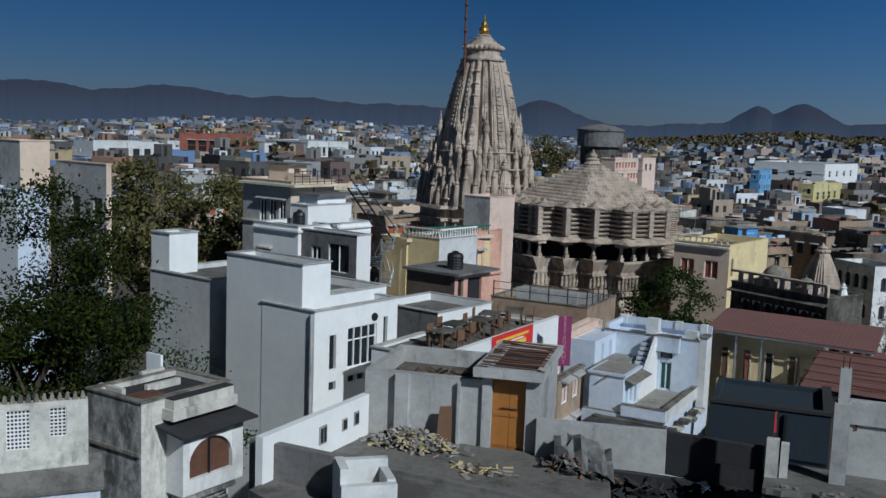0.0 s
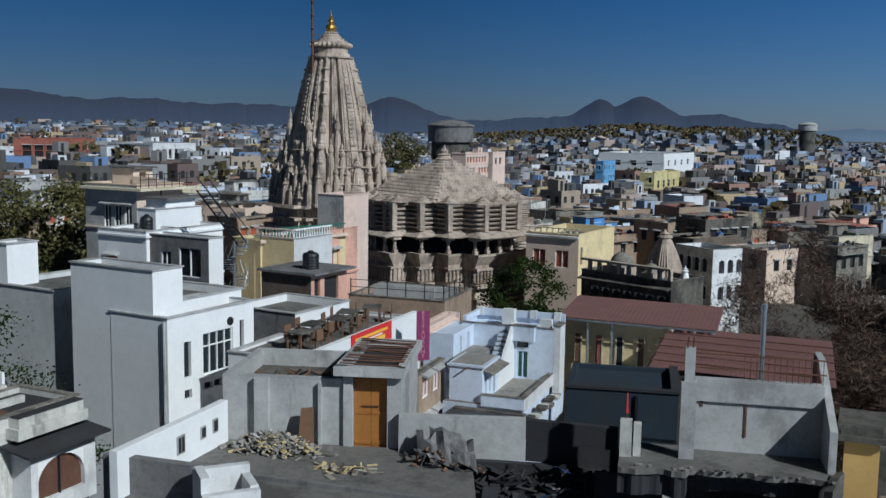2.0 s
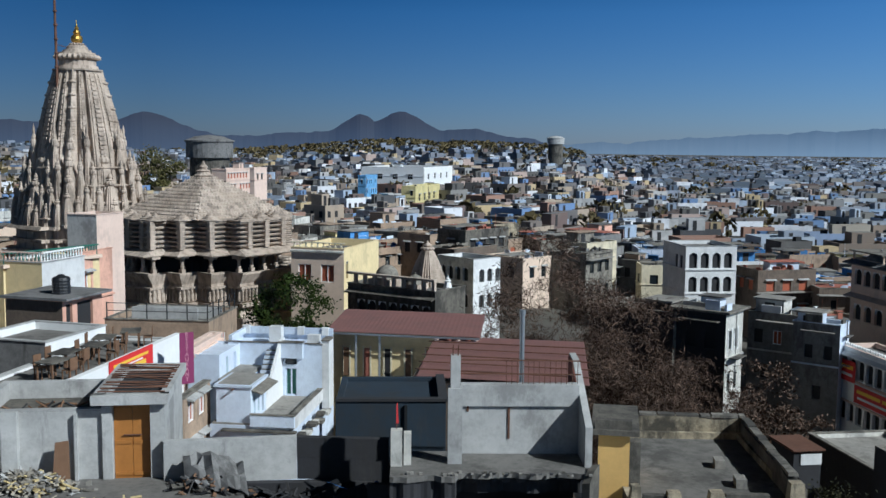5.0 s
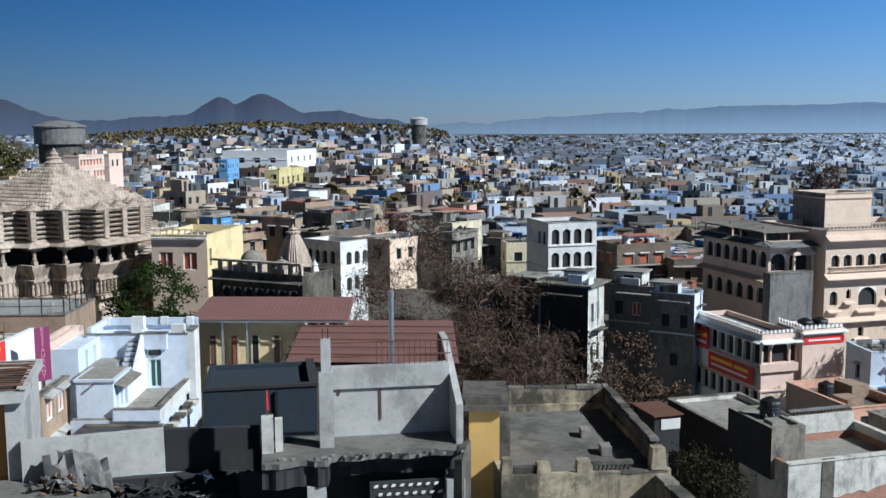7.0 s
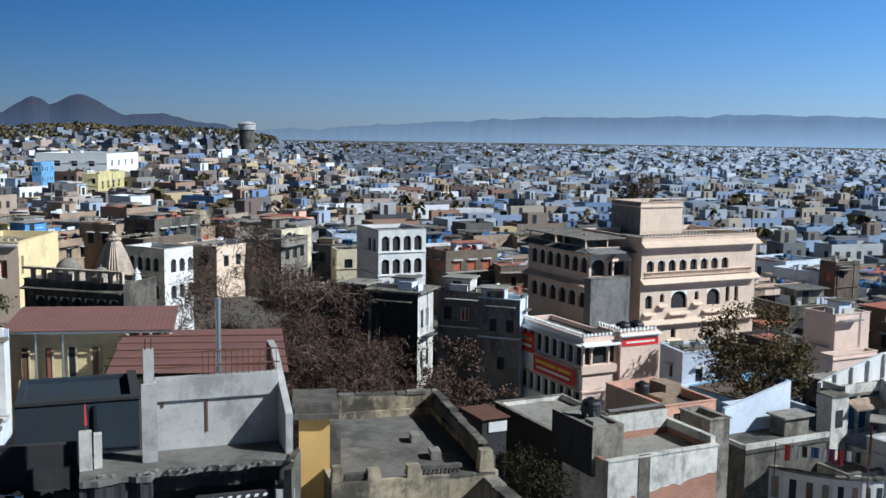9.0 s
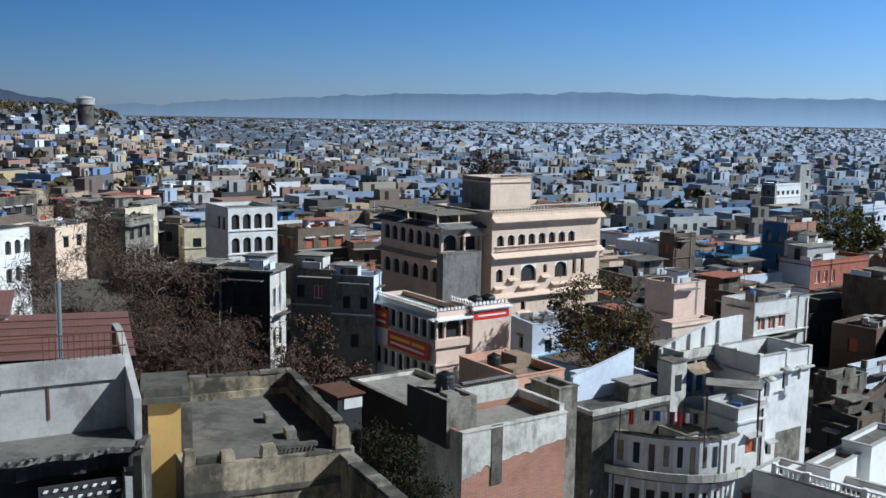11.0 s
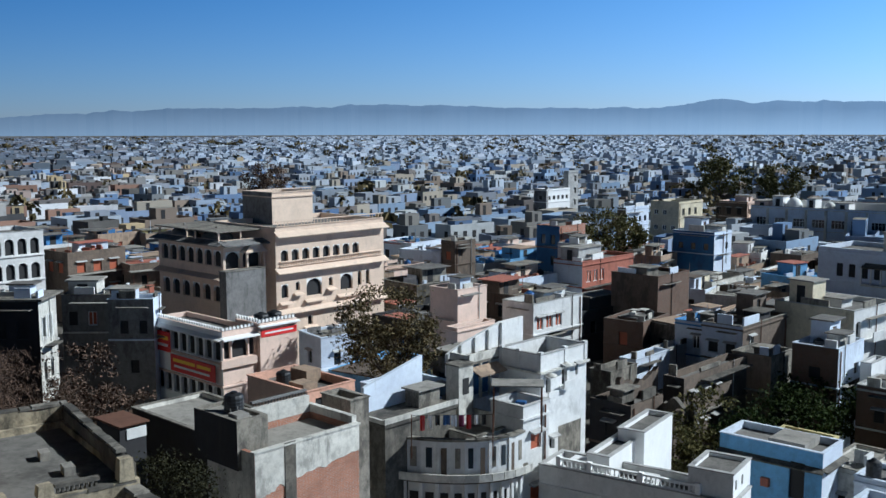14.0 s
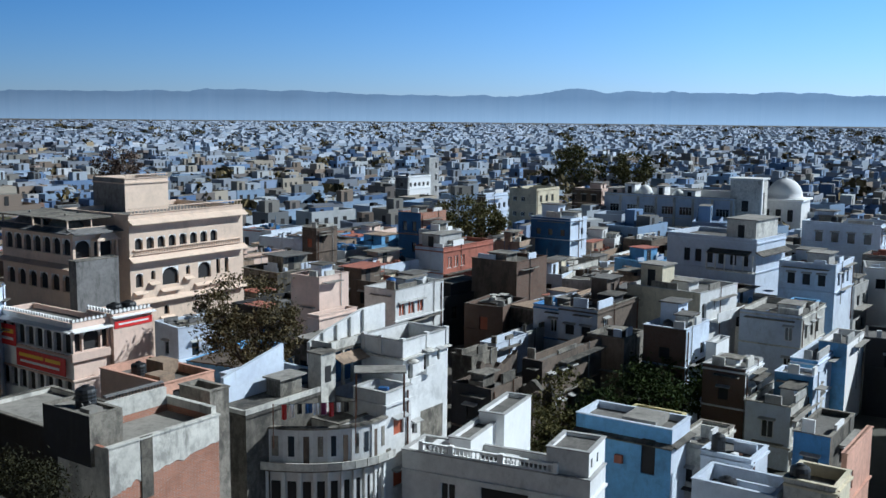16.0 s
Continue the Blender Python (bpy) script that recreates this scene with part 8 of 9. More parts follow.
boxes("roof_step", "paleslab", roof_block, [(0.3, 0.4, SIZE[roof_block.name][2] - 0.147, 0.9, 1.0, SIZE[roof_block.name][2] + 0.1)])
# broken wall tops of the ruins
for k, (x, y, rot, ln, z) in enumerate(((64.5, 22.0, -14, 5.0, 8.8), (58.0, 22.5, 76, 3.0, 7.6), (62.0, 18.5, -14, 4.0, 7.0), (66.0, 17.0, 76, 3.0, 7.4))):
    w = thing("ruined_wall", "broken brown stone wall with a ragged top", "wall", pose(x, y, 0, 0, 0, rot), kind="structure")
    bm = bmesh.new()
    ragged_wall(bm, ln, 0.4, -3, z, random.Random(40 + k), 0.2, 0.9)
    part("masonry", bm, ("brownwall", "old", "brownwall", "old")[k], w)

# ---------------------------------------------------------------- parapets, stains and veranda wing of the tall white house
w, d, z1 = SIZE[tall_house.name]
boxes("parapet_pier", "white", tall_house, [(x, -0.05, z1 - 0.9, x + 0.28, 0.22, z1 + 0.16) for x in (-0.05, w * 0.5, w - 0.25)] + [(-0.05, y, z1 - 0.9, 0.22, y + 0.25, z1 + 0.16) for y in (d * 0.5, d - 0.25)])
boxes("roof_ledge", "oldwhite", tall_house, [(-0.22, -0.22, z1 - 1.05, w + 0.1, -0.003, z1 - 0.95), (-0.22, -0.003, z1 - 1.05, -0.003, d, z1 - 0.95)])
boxes("peeled_patch", "paleold", tall_house, [(1.7, -0.012, z1 - 6.4, 3.9, -0.003, z1 - 4.4), (0.3, -0.012, z1 - 7.8, 1.3, -0.003, z1 - 6.9)])
for x, dz in ((0.35, 1.3), (1.85, 0.95)):
    bm = bmesh.new()
    add_lathe(bm, [(0.36, 0), (0.38, 0.04), (0.28, 0.14), (0.1, 0.2), (0.03, 0.26)], 10)
    part("window_hood", bm, "oldwhite", tall_house).matrix_basis = pose(x + 0.4, -0.12, z1 - dz)
    boxes("window_balcony", "white", tall_house, [(x - 0.1, -0.4, z1 - dz - 1.25, x + 0.85, -0.003, z1 - dz - 1.1), (x - 0.1, -0.4, z1 - dz - 1.097, x + 0.85, -0.33, z1 - dz - 0.8)])
vw = thing("veranda_wing", "white terrace wing with a stepped parapet over a shaded veranda", "house", tall_house.matrix_basis.copy())
HOUSES.append((49.5, 25.5, 3.0))
boxes("lower_room", "bluewhite", vw, [(-2.4, 3.6, -2, 3.0, 4.6, 12.9), (-2.4, 2.99, -2, -0.003, 3.597, 10.9)])
boxes("terrace_floor", "paleold", vw, [(-2.55, 2.985, 12.903, 3.0, 4.6, 13.05)])
boxes("front_parapet", "oldwhite", vw, [(-2.55, 2.985, 13.053, -0.003, 3.15, 13.5), (-2.55, 3.153, 13.053, -2.4, 4.5, 13.45)])
bm = bmesh.new()
q = [bm.verts.new((x, y, z)) for y in (4.6, 4.8) for x, z in ((-2.6, 12.0), (4.2, 12.0), (4.2, 14.55), (2.0, 14.5), (-1.2, 13.75), (-2.6, 13.3))]
for f in ((0, 1, 2, 3, 4, 5), (11, 10, 9, 8, 7, 6), (0, 6, 7, 1), (1, 7, 8, 2), (2, 8, 9, 3), (3, 9, 10, 4), (4, 10, 11, 5), (5, 11, 6, 0)):
    bm.faces.new([q[i] for i in f])
bmesh.ops.recalc_face_normals(bm, faces=bm.faces)
part("rear_wall", bm, "white", vw)
boxes("rear_pilaster", "white", vw, [(x, 4.45, 13.053, x + 0.25, 4.597, 13.6 + 0.22 * (x + 2.0)) for x in (-1.6, -0.4, 0.8, 2.0)])
boxes("veranda_post", "oldwhite", vw, [(x, 3.0, 10.903, x + 0.14, 3.14, 12.897) for x in (-2.4, -1.6, -0.8)])
# deep blue sheet paints the shade inside the veranda
boxes("veranda_back", "deepblue", vw, [(-2.3, 3.56, 10.95, -0.1, 3.597, 12.8)])
bm = bmesh.new()
q = [bm.verts.new(v) for v in ((-2.5, 2.98, 12.7), (-0.2, 2.98, 12.7), (-0.2, 2.2, 12.35), (-2.5, 2.2, 12.35), (-2.5, 2.98, 12.78), (-0.2, 2.98, 12.78), (-0.2, 2.2, 12.42), (-2.5, 2.2, 12.42))]
for f in ((0, 3, 2, 1), (4, 5, 6, 7), (0, 1, 5, 4), (1, 2, 6, 5), (2, 3, 7, 6), (3, 0, 4, 7)):
    bm.faces.new([q[i] for i in f])
part("veranda_roof", bm, "tan", vw)
cb = thing("corner_block", "small pale stair block beside a veranda", "room", tall_house.matrix_basis.copy())
boxes("body", "oldwhite", cb, [(-3.8, 2.65, -2, -2.62, 3.6, 13.1)])
boxes("cap", "paleold", cb, [(-3.88, 2.57, 13.103, -2.56, 3.65, 13.2)])
boxes("opening", "dark", cb, [(-3.5, 2.63, 11.5, -3.0, 2.647, 12.4)])

# balustrade and roof furniture of the white terrace house, ledge of the blue house, clutter of the pink one
w, d, z1 = SIZE[terrace_white.name]
railing(terrace_white, "L", 1.9, d - 1.2, -0.065, 0.5, "clean", 0.24, 0.1, 0.06)
boxes("parapet_pier", "clean", terrace_white, [(0.0, s, z1 + 0.065, 0.24, s + 0.24, z1 + 0.62) for s in (1.7, 4.6, 7.4, d - 1.2)])
boxes("roof_step", "white", terrace_white, [(0.7, d - 2.2, z1 - 0.54, 1.9, d - 1.2, z1 + 0.2), (1.2, 4.5, z1 - 0.54, 2.2, 5.3, z1 - 0.1)])
w, d, z1 = SIZE[blue_low.name]
eave(blue_low, "L", -0.2, d, 0.95, 0.55, 0.12, "old", 0.08)
eave(blue_low, "R", -0.2, w, 0.95, 0.4, 0.1, "old", 0.08)
boxes("wall_cupboard", "rust", blue_low, [(-0.25, 3.0, z1 - 2.6, -0.003, 3.5, z1 - 2.1)])
boxes("roof_slab", "paleslab", blue_low, [(0.5, d * 0.2, z1 - 0.34, w - 0.3, d * 0.55, z1 + 0.15)])
w, d, z1 = SIZE[pink_low.name]
boxes("roof_bench", "tan", pink_low, [(0.5, 1.0, z1 - 0.44, 1.6, 2.4, z1 + 0.15), (2.2, 2.8, z1 - 0.44, w - 0.4, 4.4, z1 + 0.4)])
p = pink_low.matrix_basis @ Vector((1.0, 3.6, 0))
water_tank(p.x, p.y, z1 - 0.44, 0.45, 1.0)

# round vent high on the white house
w, d, z1 = SIZE[white_house.name]
bm = bmesh.new()
add_lathe(bm, [(0.1, 0), (0.17, 0), (0.17, 0.06), (0.1, 0.06)], 18)
o = part("vent_ring", bm, "tankblack", white_house)
o.matrix_basis = pose(w * 0.7, -0.003, z1 - 0.62, 90, 0, 0)
bm = bmesh.new()
add_lathe(bm, [(0.005, 0.02), (0.1, 0.02)], 18)
o = part("vent_glass", bm, "greendoor", white_house)
o.matrix_basis = pose(w * 0.7, -0.003, z1 - 0.62, 90, 0, 0)
# rain pipe down the seam of the white house, cables between roofs
bm = bmesh.new()
add_rod(bm, (-0.06, 0.12, z1 - 9), (-0.06, 0.12, z1 - 0.1), 0.05, 0.05, 6)
part("rain_pipe", bm, "lightgrey", white_house)

# ---------------------------------------------------------------- roof rooms and galleries of the farther houses
def roof_room(ob, x0, y0, x1, y1, h, mat, face="L", base=0.4):
    """A small room on the roof of a house, with a dark door and a thin overhanging slab."""
    z = SIZE[ob.name][2] - base
    boxes("roof_room", mat, ob, [(x0, y0, z, x1, y1, z + h)])
    boxes("roof_slab", "paleslab", ob, [(x0 - 0.2, y0 - 0.2, z + h + 0.003, x1 + 0.2, y1 + 0.2, z + h + 0.13)])
    # the doorway is a near-black sheet in place of unlit depth
    if face == "L":
        boxes("doorway", "dark", ob, [(x0 - 0.02, (y0 + y1) / 2 - 0.4, z + 0.1, x0 - 0.003, (y0 + y1) / 2 + 0.4, z + min(2.0, h - 0.2))])
    else:
        boxes("doorway", "dark", ob, [((x0 + x1) / 2 - 0.4, y0 - 0.02, z + 0.1, (x0 + x1) / 2 + 0.4, y0 - 0.003, z + min(2.0, h - 0.2))])


w, d, z1 = SIZE[palace.name]
boxes("pilaster", "oldwhite", palace, [(-0.25, 0.25 + 3.6 * k, z1 - 9.0, -0.003, 0.7 + 3.6 * k, z1 - 0.45) for k in range(7)])
for y0, y1, h, mat in ((7.5, 9.8, 1.6, "clean"), (13.5, 15.0, 2.2, "clean"), (19.5, 21.5, 2.4, "clean"), (22.0, 25.0, 1.4, "palepink")):
    roof_room(palace, 0.6, y0, 4.0, y1, h, mat, base=0.6)
dome(palace, 2.4, 18.0, z1 - 0.4, 1.5, "clean", 1.9)
dome(palace, 3.0, 11.6, z1 - 0.4, 1.1, "white", 1.3)
boxes("roof_wall", "clean", palace, [(6.0, 0.5, z1 - 0.6, 6.4, d - 0.5, z1 + 0.9)])
pt = thing("palace_tower", "square white palace tower with a tall window", "tower", palace.matrix_basis @ pose(1.0, -4.5, 0))
boxes("body", "oldwhite", pt, [(0, 0, -2, 5.0, 5.6, 14.8)])
boxes("cornice", "white", pt, [(-0.3, -0.3, 14.803, 5.3, 5.9, 15.1)])
boxes("corner_pier", "clean", pt, [(-0.25, -0.25, 6, 0.6, -0.003, 14.797)])
boxes("window", "dark", pt, [(1.2, -0.05, 8.5, 2.6, -0.003, 12.5), (-0.05, 2.2, 9.0, -0.003, 3.4, 11.0)])
sd2 = thing("domed_hall", "white hall under a tall ribbed dome", "house", palace.matrix_basis @ pose(12.0, -9.5, 0))
boxes("body", "white", sd2, [(0, 0, -2, 8, 8, 10.4)])
boxes("cornice", "clean", sd2, [(-0.4, -0.4, 10.403, 8.4, 8.4, 10.8)])
boxes("window", "dark", sd2, [(-0.05, 1.5 + 2.2 * k, 6.5, -0.003, 2.5 + 2.2 * k, 8.8) for k in range(3)])
dome(sd2, 4.0, 4.0, 10.6, 3.4, "clean", 3.6)
w, d, z1 = SIZE[pillared.name]
roof_room(pillared, 0.5, 0.4, w * 0.8, d * 0.35, 2.6, "oldwhite", base=0.5)
eave(pillared, "L", d * 0.05, d * 0.5, 1.5, 1.0, 0.4, "old", 0.12)
eave(pillared, "R", -0.3, w, 1.5, 0.9, 0.4, "old", 0.12)
boxes("gallery_floor", "oldwhite", pillared, [(-0.9, 0.0, z1 - 3.9, -0.003, d * 0.5, z1 - 3.72)])
boxes("gallery_post", "white", pillared, [(-0.85, d * 0.5 * k / 5, z1 - 3.717, -0.7, d * 0.5 * k / 5 + 0.15, z1 - 1.8) for k in range(6)])
w, d, z1 = SIZE[cream_small.name]
roof_room(cream_small, 0.5, d * 0.55, min(2.8, w * 0.7), d * 0.85, 2.4, "cream")
boxes("balcony", "white", cream_small, [(w * 0.25, -0.9, z1 - 2.9, w, -0.003, z1 - 2.75), (w * 0.25, -0.9, z1 - 2.747, w, -0.8, z1 - 2.0)])
w, d, z1 = SIZE[rust_house.name]
roof_room(rust_house, 0.3, 0.8, w * 0.45, d * 0.8, 1.9, "lightgrey")
boxes("balcony_floor", "brownwall", rust_house, [(0, -0.7, z1 - 3.3, w, -0.144, z1 - 3.18), (0, -0.7, z1 - 5.9, w, -0.003, z1 - 5.8)])
boxes("front_band", "white", lane_shed, [(0.3, -0.05, 13.2, 1.2, -0.003, 13.65)])
boxes("roof_edge", "rusty", lane_shed, [(-0.1, -0.15, 13.803, 1.3, 2.0, 13.86)])
# flat slab roof of the tall old house, rooms and litter on the roofs of the lane
boxes("roof_slab", "paleold", tall_old, [(-0.45, -0.4, 14.753, 3.5, 4.1, 14.90)])
boxes("roof_kerb", "lightgrey", tall_old, [(0.9, 1.6, 14.903, 1.05, 3.6, 15.2), (1.053, 3.4, 14.903, 3.0, 3.6, 15.2)])
boxes("string_course", "oldwhite", tall_old, [(0.0, -0.12, 11.5, 3.1, -0.003, 11.65)])
boxes("window_surround", "clean", tall_old, [(x, -0.05, 12.0, x + 0.09, -0.003, 13.6) for x in (0.38, 1.03, 1.48, 2.13)])
roof_room(old_low, 1.2, 0.8, 3.6, 2.8, 0.7, "soot", base=0.2)
boxes("roof_wall", "paleold", old_low, [(0.3, 4.4, 14.3, 2.6, 4.6, 14.95)])
roof_room(dim_house, 0.5, 2.4, 2.4, 4.6, 1.5, "oldwhite", base=0.5)
boxes("lean_to_roof", "steel", dim_house, [(0.2, 0.4, 13.55, 2.2, 1.9, 13.62)])
boxes("lean_to_post", "rusty", dim_house, [(x, y, 12.753, x + 0.08, y + 0.08, 13.547) for x in (0.3, 2.0) for y in (0.5, 1.8)])
roof_room(shade_house, 0.4, 1.6, 2.0, 3.2, 1.1, "bluewhite", base=0.45)
# row of red flower pots below the cream annexe
m = annexe.matrix_basis
zf = SIZE[annexe.name][2] - 5.2
for k in range(7):
    q = m @ Vector((0.4 + 0.55 * k, -1.6, 0))
    fp = thing("flower_pot", "clay pot of red flowers on a ledge", "flower pot", pose(q.x, q.y, zf), "row of flower pots")
    bm = bmesh.new()
    add_lathe(bm, [(0.12, 0), (0.18, 0.3), (0.16, 0.32)], 8)
    part("pot", bm, "rust", fp)
    bm = bmesh.new()
    rr = random.Random(k)
    for i in range(26):
        c = Vector((rr.gauss(0, 0.11), rr.gauss(0, 0.11), 0.45 + rr.gauss(0, 0.09)))
        add_box(bm, c.x - 0.04, c.y - 0.04, c.z - 0.03, c.x + 0.04, c.y + 0.04, c.z + 0.03)
    part("blossom", bm, "red", fp)
boxes("ledge", "lightgrey", annexe, [(0.0, -2.0, zf - 3, SIZE[annexe.name][0], -0.003, zf - 0.003)])

# worn coping of the court house
w, d, z1 = SIZE[court.name]
boxes("coping", "soot", court, [(-0.05, -0.05, z1 + 0.003, 0.2, d, z1 + 0.08), (0.2, -0.05, z1 + 0.003, w, 0.2, z1 + 0.08)])
boxes("drain_pipe", "tankblack", court, [(-0.08, d * 0.35, z1 - 5, -0.003, d * 0.35 + 0.08, z1 - 0.1)])

# ---------------------------------------------------------------- steps, sunshades, hutches and pipes that break the outline of the plain houses
def enrich(ob):
    w, d, z1 = SIZE[ob.name]
    if w < 2.0 or d < 1.5:
        return
    x, y = ob.location.x, ob.location.y
    rng = random.Random(int(x * 31 + y * 57))
    walls = ("old", "grey", "bluewhite", "old", "soot", "paleold") if x > 58 and 12 < y < 33 else ("white", "oldwhite", "bluewhite", "paleold", "clean", "lightgrey")
    mat = rng.choice(walls)
    # raised bits of parapet
    a = w * rng.uniform(0.0, 0.5)
    boxes("parapet_step", mat, ob, [(a, 0.002, z1 + 0.065, a + w * rng.uniform(0.2, 0.4), 0.17, z1 + rng.uniform(0.35, 0.8))])
    a = d * rng.uniform(0.0, 0.5)
    boxes("parapet_step", mat, ob, [(0.002, a, z1 + 0.065, 0.17, a + d * rng.uniform(0.2, 0.4), z1 + rng.uniform(0.35, 0.9))])
    # thin sunshade slabs
    for _ in range(rng.choice([1, 2])):
        zc, q = z1 - rng.choice([0.5, 0.9, 2.9, 3.2]), rng.uniform(0.45, 0.9)
        a = w * rng.uniform(-0.05, 0.3)
        boxes("sunshade_slab", rng.choice(["paleslab", "old", "paleold"]), ob, [(a, -q, zc, a + w * rng.uniform(0.45, 0.75), -0.15, zc + 0.07)])
    if rng.random() < 0.6:
        zc, q = z1 - rng.choice([0.6, 2.8]), rng.uniform(0.4, 0.8)
        boxes("sunshade_slab", rng.choice(["paleslab", "old", "paleold"]), ob, [(-q, d * 0.1, zc, -0.15, d * rng.uniform(0.5, 0.95), zc + 0.07)])
    # a low hutch under a pale slab
    if w > 3 and d > 2.5:
        k, q, h = w * rng.uniform(0.25, 0.4), d * rng.uniform(0.25, 0.4), rng.uniform(0.7, 1.2)
        u, v = rng.uniform(0.3, w - k - 0.4), rng.uniform(0.3, d - q - 0.4)
        boxes("hutch", rng.choice(walls), ob, [(u, v, z1 - 1.0, u + k, v + q, z1 - 0.3 + h)])
        boxes("hutch_slab", rng.choice(["paleslab", "slab", "paleold", "old"]), ob, [(u - 0.25, v - 0.35, z1 - 0.297 + h, u + k + 0.2, v + q + 0.1, z1 - 0.2 + h)])
    bm = bmesh.new()
    s = rng.uniform(0.2, 0.8) * w
    add_rod(bm, (s, -0.07, z1 - 4.5), (s, -0.07, z1 + 0.2), 0.04, 0.04, 5)
    part("rain_pipe", bm, rng.choice(["rusty", "lightgrey", "tankblack"]), ob)


PLAIN = ("grand", "hotel", "banner", "white_house", "white_tower", "grey_annex", "stair_cube", "old_", "brick_house", "roof_", "blue_h", "blue_end", "blue_door", "blue_corner", "court", "cream_annexe", "stone_gallery", "arched", "long_", "haveli", "terrace_corner", "terrace_back", "terrace_side", "white_back", "town_", "pink_low", "low_house", "pillared", "white_terrace", "pale_house", "grey_house")
for nm in list(SIZE):
    ob = bpy.data.objects[nm]
    if not nm.startswith(PLAIN) and 60 < math.hypot(ob.location.x, ob.location.y) < 170 and ob.location.x > 20:
        enrich(ob)

# ---------------------------------------------------------------- land and far hills
def make_ground():
    bm = bmesh.new()
    rings = [0, 12, 25, 45, 70, 100, 140, 190, 260, 340, 430, 530, 640, 760, 880, 1000, 1150, 1350, 1700, 2300, 3200, 4700]
    n = 72
    prev = None
    for r in rings:
        if r == 0:
            prev = [bm.verts.new((0, 0, -1.0))]
            continue
        ring = [bm.verts.new((r * math.sin(2 * math.pi * i / n), r * math.cos(2 * math.pi * i / n), gz(r * math.sin(2 * math.pi * i / n), r * math.cos(2 * math.pi * i / n)) - 1.0)) for i in range(n)]
        for i in range(n):
            j = (i + 1) % n
            bm.faces.new((prev[0], ring[j], ring[i]) if len(prev) == 1 else (prev[i], prev[j], ring[j], ring[i]))
        prev = ring
    bmesh.ops.recalc_face_normals(bm, faces=bm.faces)
    ob = new("ground", mesh_of("ground", bm, "ground"))
    tagged(ob, "dusty brown ground with scrub between the houses", "ground", kind="structure")


def hill_range(name, label, dist, a0, a1, peaks, mat, level, rough=0.12, base=-20.0):
    """A far ridge: degrees clockwise from +y; peaks: (bearing, elevation in degrees, half-width in degrees)."""
    bm = bmesh.new()
    n = int((a1 - a0) * 5)
    prev = None
    for i in range(n + 1):
        a = a0 + (a1 - a0) * i / n
        e = max([level(a)] + [level(a) + (h - level(a)) * math.exp(-abs((a - p) / s) ** 1.7) for p, h, s in peaks if h > level(a)])
        e += rough * (noise.noise((a * 0.6, dist * 0.01, 0)) + 0.5 * noise.noise((a * 2.1, dist * 0.01, 3)) + 0.2 * noise.noise((a * 6, 1, dist * 0.01)))
        x, y = math.sin(radians(a)), math.cos(radians(a))
        top = EYE + dist * math.tan(radians(e))
        col = [bm.verts.new((x * (dist - 0.35 * k * (top - base)), y * (dist - 0.35 * k * (top - base)), top + (base - top) * k / 4)) for k in range(5)]
        col.insert(0, bm.verts.new((x * (dist + 250), y * (dist + 250), base)))
        if prev:
            for p, q, r, s in zip(prev, prev[1:], col[1:], col):
                bm.faces.new((p, s, r, q))
        prev = col
    tagged(new(name, mesh_of(name, bm, mat)), label, "hill", kind="structure")


make_ground()
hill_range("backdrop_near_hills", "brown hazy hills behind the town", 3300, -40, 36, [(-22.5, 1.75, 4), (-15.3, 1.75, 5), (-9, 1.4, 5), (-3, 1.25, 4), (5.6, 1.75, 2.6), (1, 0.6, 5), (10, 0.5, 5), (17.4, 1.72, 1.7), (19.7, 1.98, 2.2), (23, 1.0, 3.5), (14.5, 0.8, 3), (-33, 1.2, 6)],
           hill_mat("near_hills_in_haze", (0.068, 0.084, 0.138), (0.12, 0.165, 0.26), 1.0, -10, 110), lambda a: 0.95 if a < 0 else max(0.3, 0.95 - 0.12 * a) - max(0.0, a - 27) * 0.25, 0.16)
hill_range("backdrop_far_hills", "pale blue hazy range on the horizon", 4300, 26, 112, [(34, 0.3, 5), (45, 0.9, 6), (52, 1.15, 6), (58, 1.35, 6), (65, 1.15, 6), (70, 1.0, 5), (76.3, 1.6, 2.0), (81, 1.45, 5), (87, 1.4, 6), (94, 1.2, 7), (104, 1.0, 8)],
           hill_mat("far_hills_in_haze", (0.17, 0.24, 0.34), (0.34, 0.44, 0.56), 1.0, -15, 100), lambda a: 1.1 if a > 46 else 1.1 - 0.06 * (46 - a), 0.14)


# ---------------------------------------------------------------- the town between
PALETTE = ["brownwall", "tan", "grey", "white", "oldwhite", "oldwhite", "oldwhite", "tan", "lightgrey", "cream", "bluewhite", "bluewhite", "blue", "pink", "paleyellow", "brownwall", "ivory", "paleold", "old", "palepink", "grey", "lightgrey", "tan", "lichen", "paleold"]


BLUES = ["bluewhite", "oldwhite", "white", "bluewhite", "oldwhite", "bluewhite", "sky", "tan", "lightgrey", "white", "brownwall", "paleold", "tan", "clean", "paleold", "palepink", "blue", "cream", "brick", "old", "oldwhite", "grey"]


DIM = ["grey", "bluewhite", "old", "oldwhite", "paleold", "brownwall", "blue", "grey", "tan", "bluewhite", "deepblue", "white", "brownwall", "grey", "cream", "old"]


def free(x, y, r):
    b, q = math.degrees(math.atan2(x, y)), math.hypot(x, y)
    if (b < 24 and q < 118) or (b < 43 and q < 126) or (b < 46 and q < 90) or q < (66 if b > 54 else 84):
        return False
    return all((x - a) ** 2 + (y - c) ** 2 > (r + q) ** 2 for a, c, q in HOUSES)


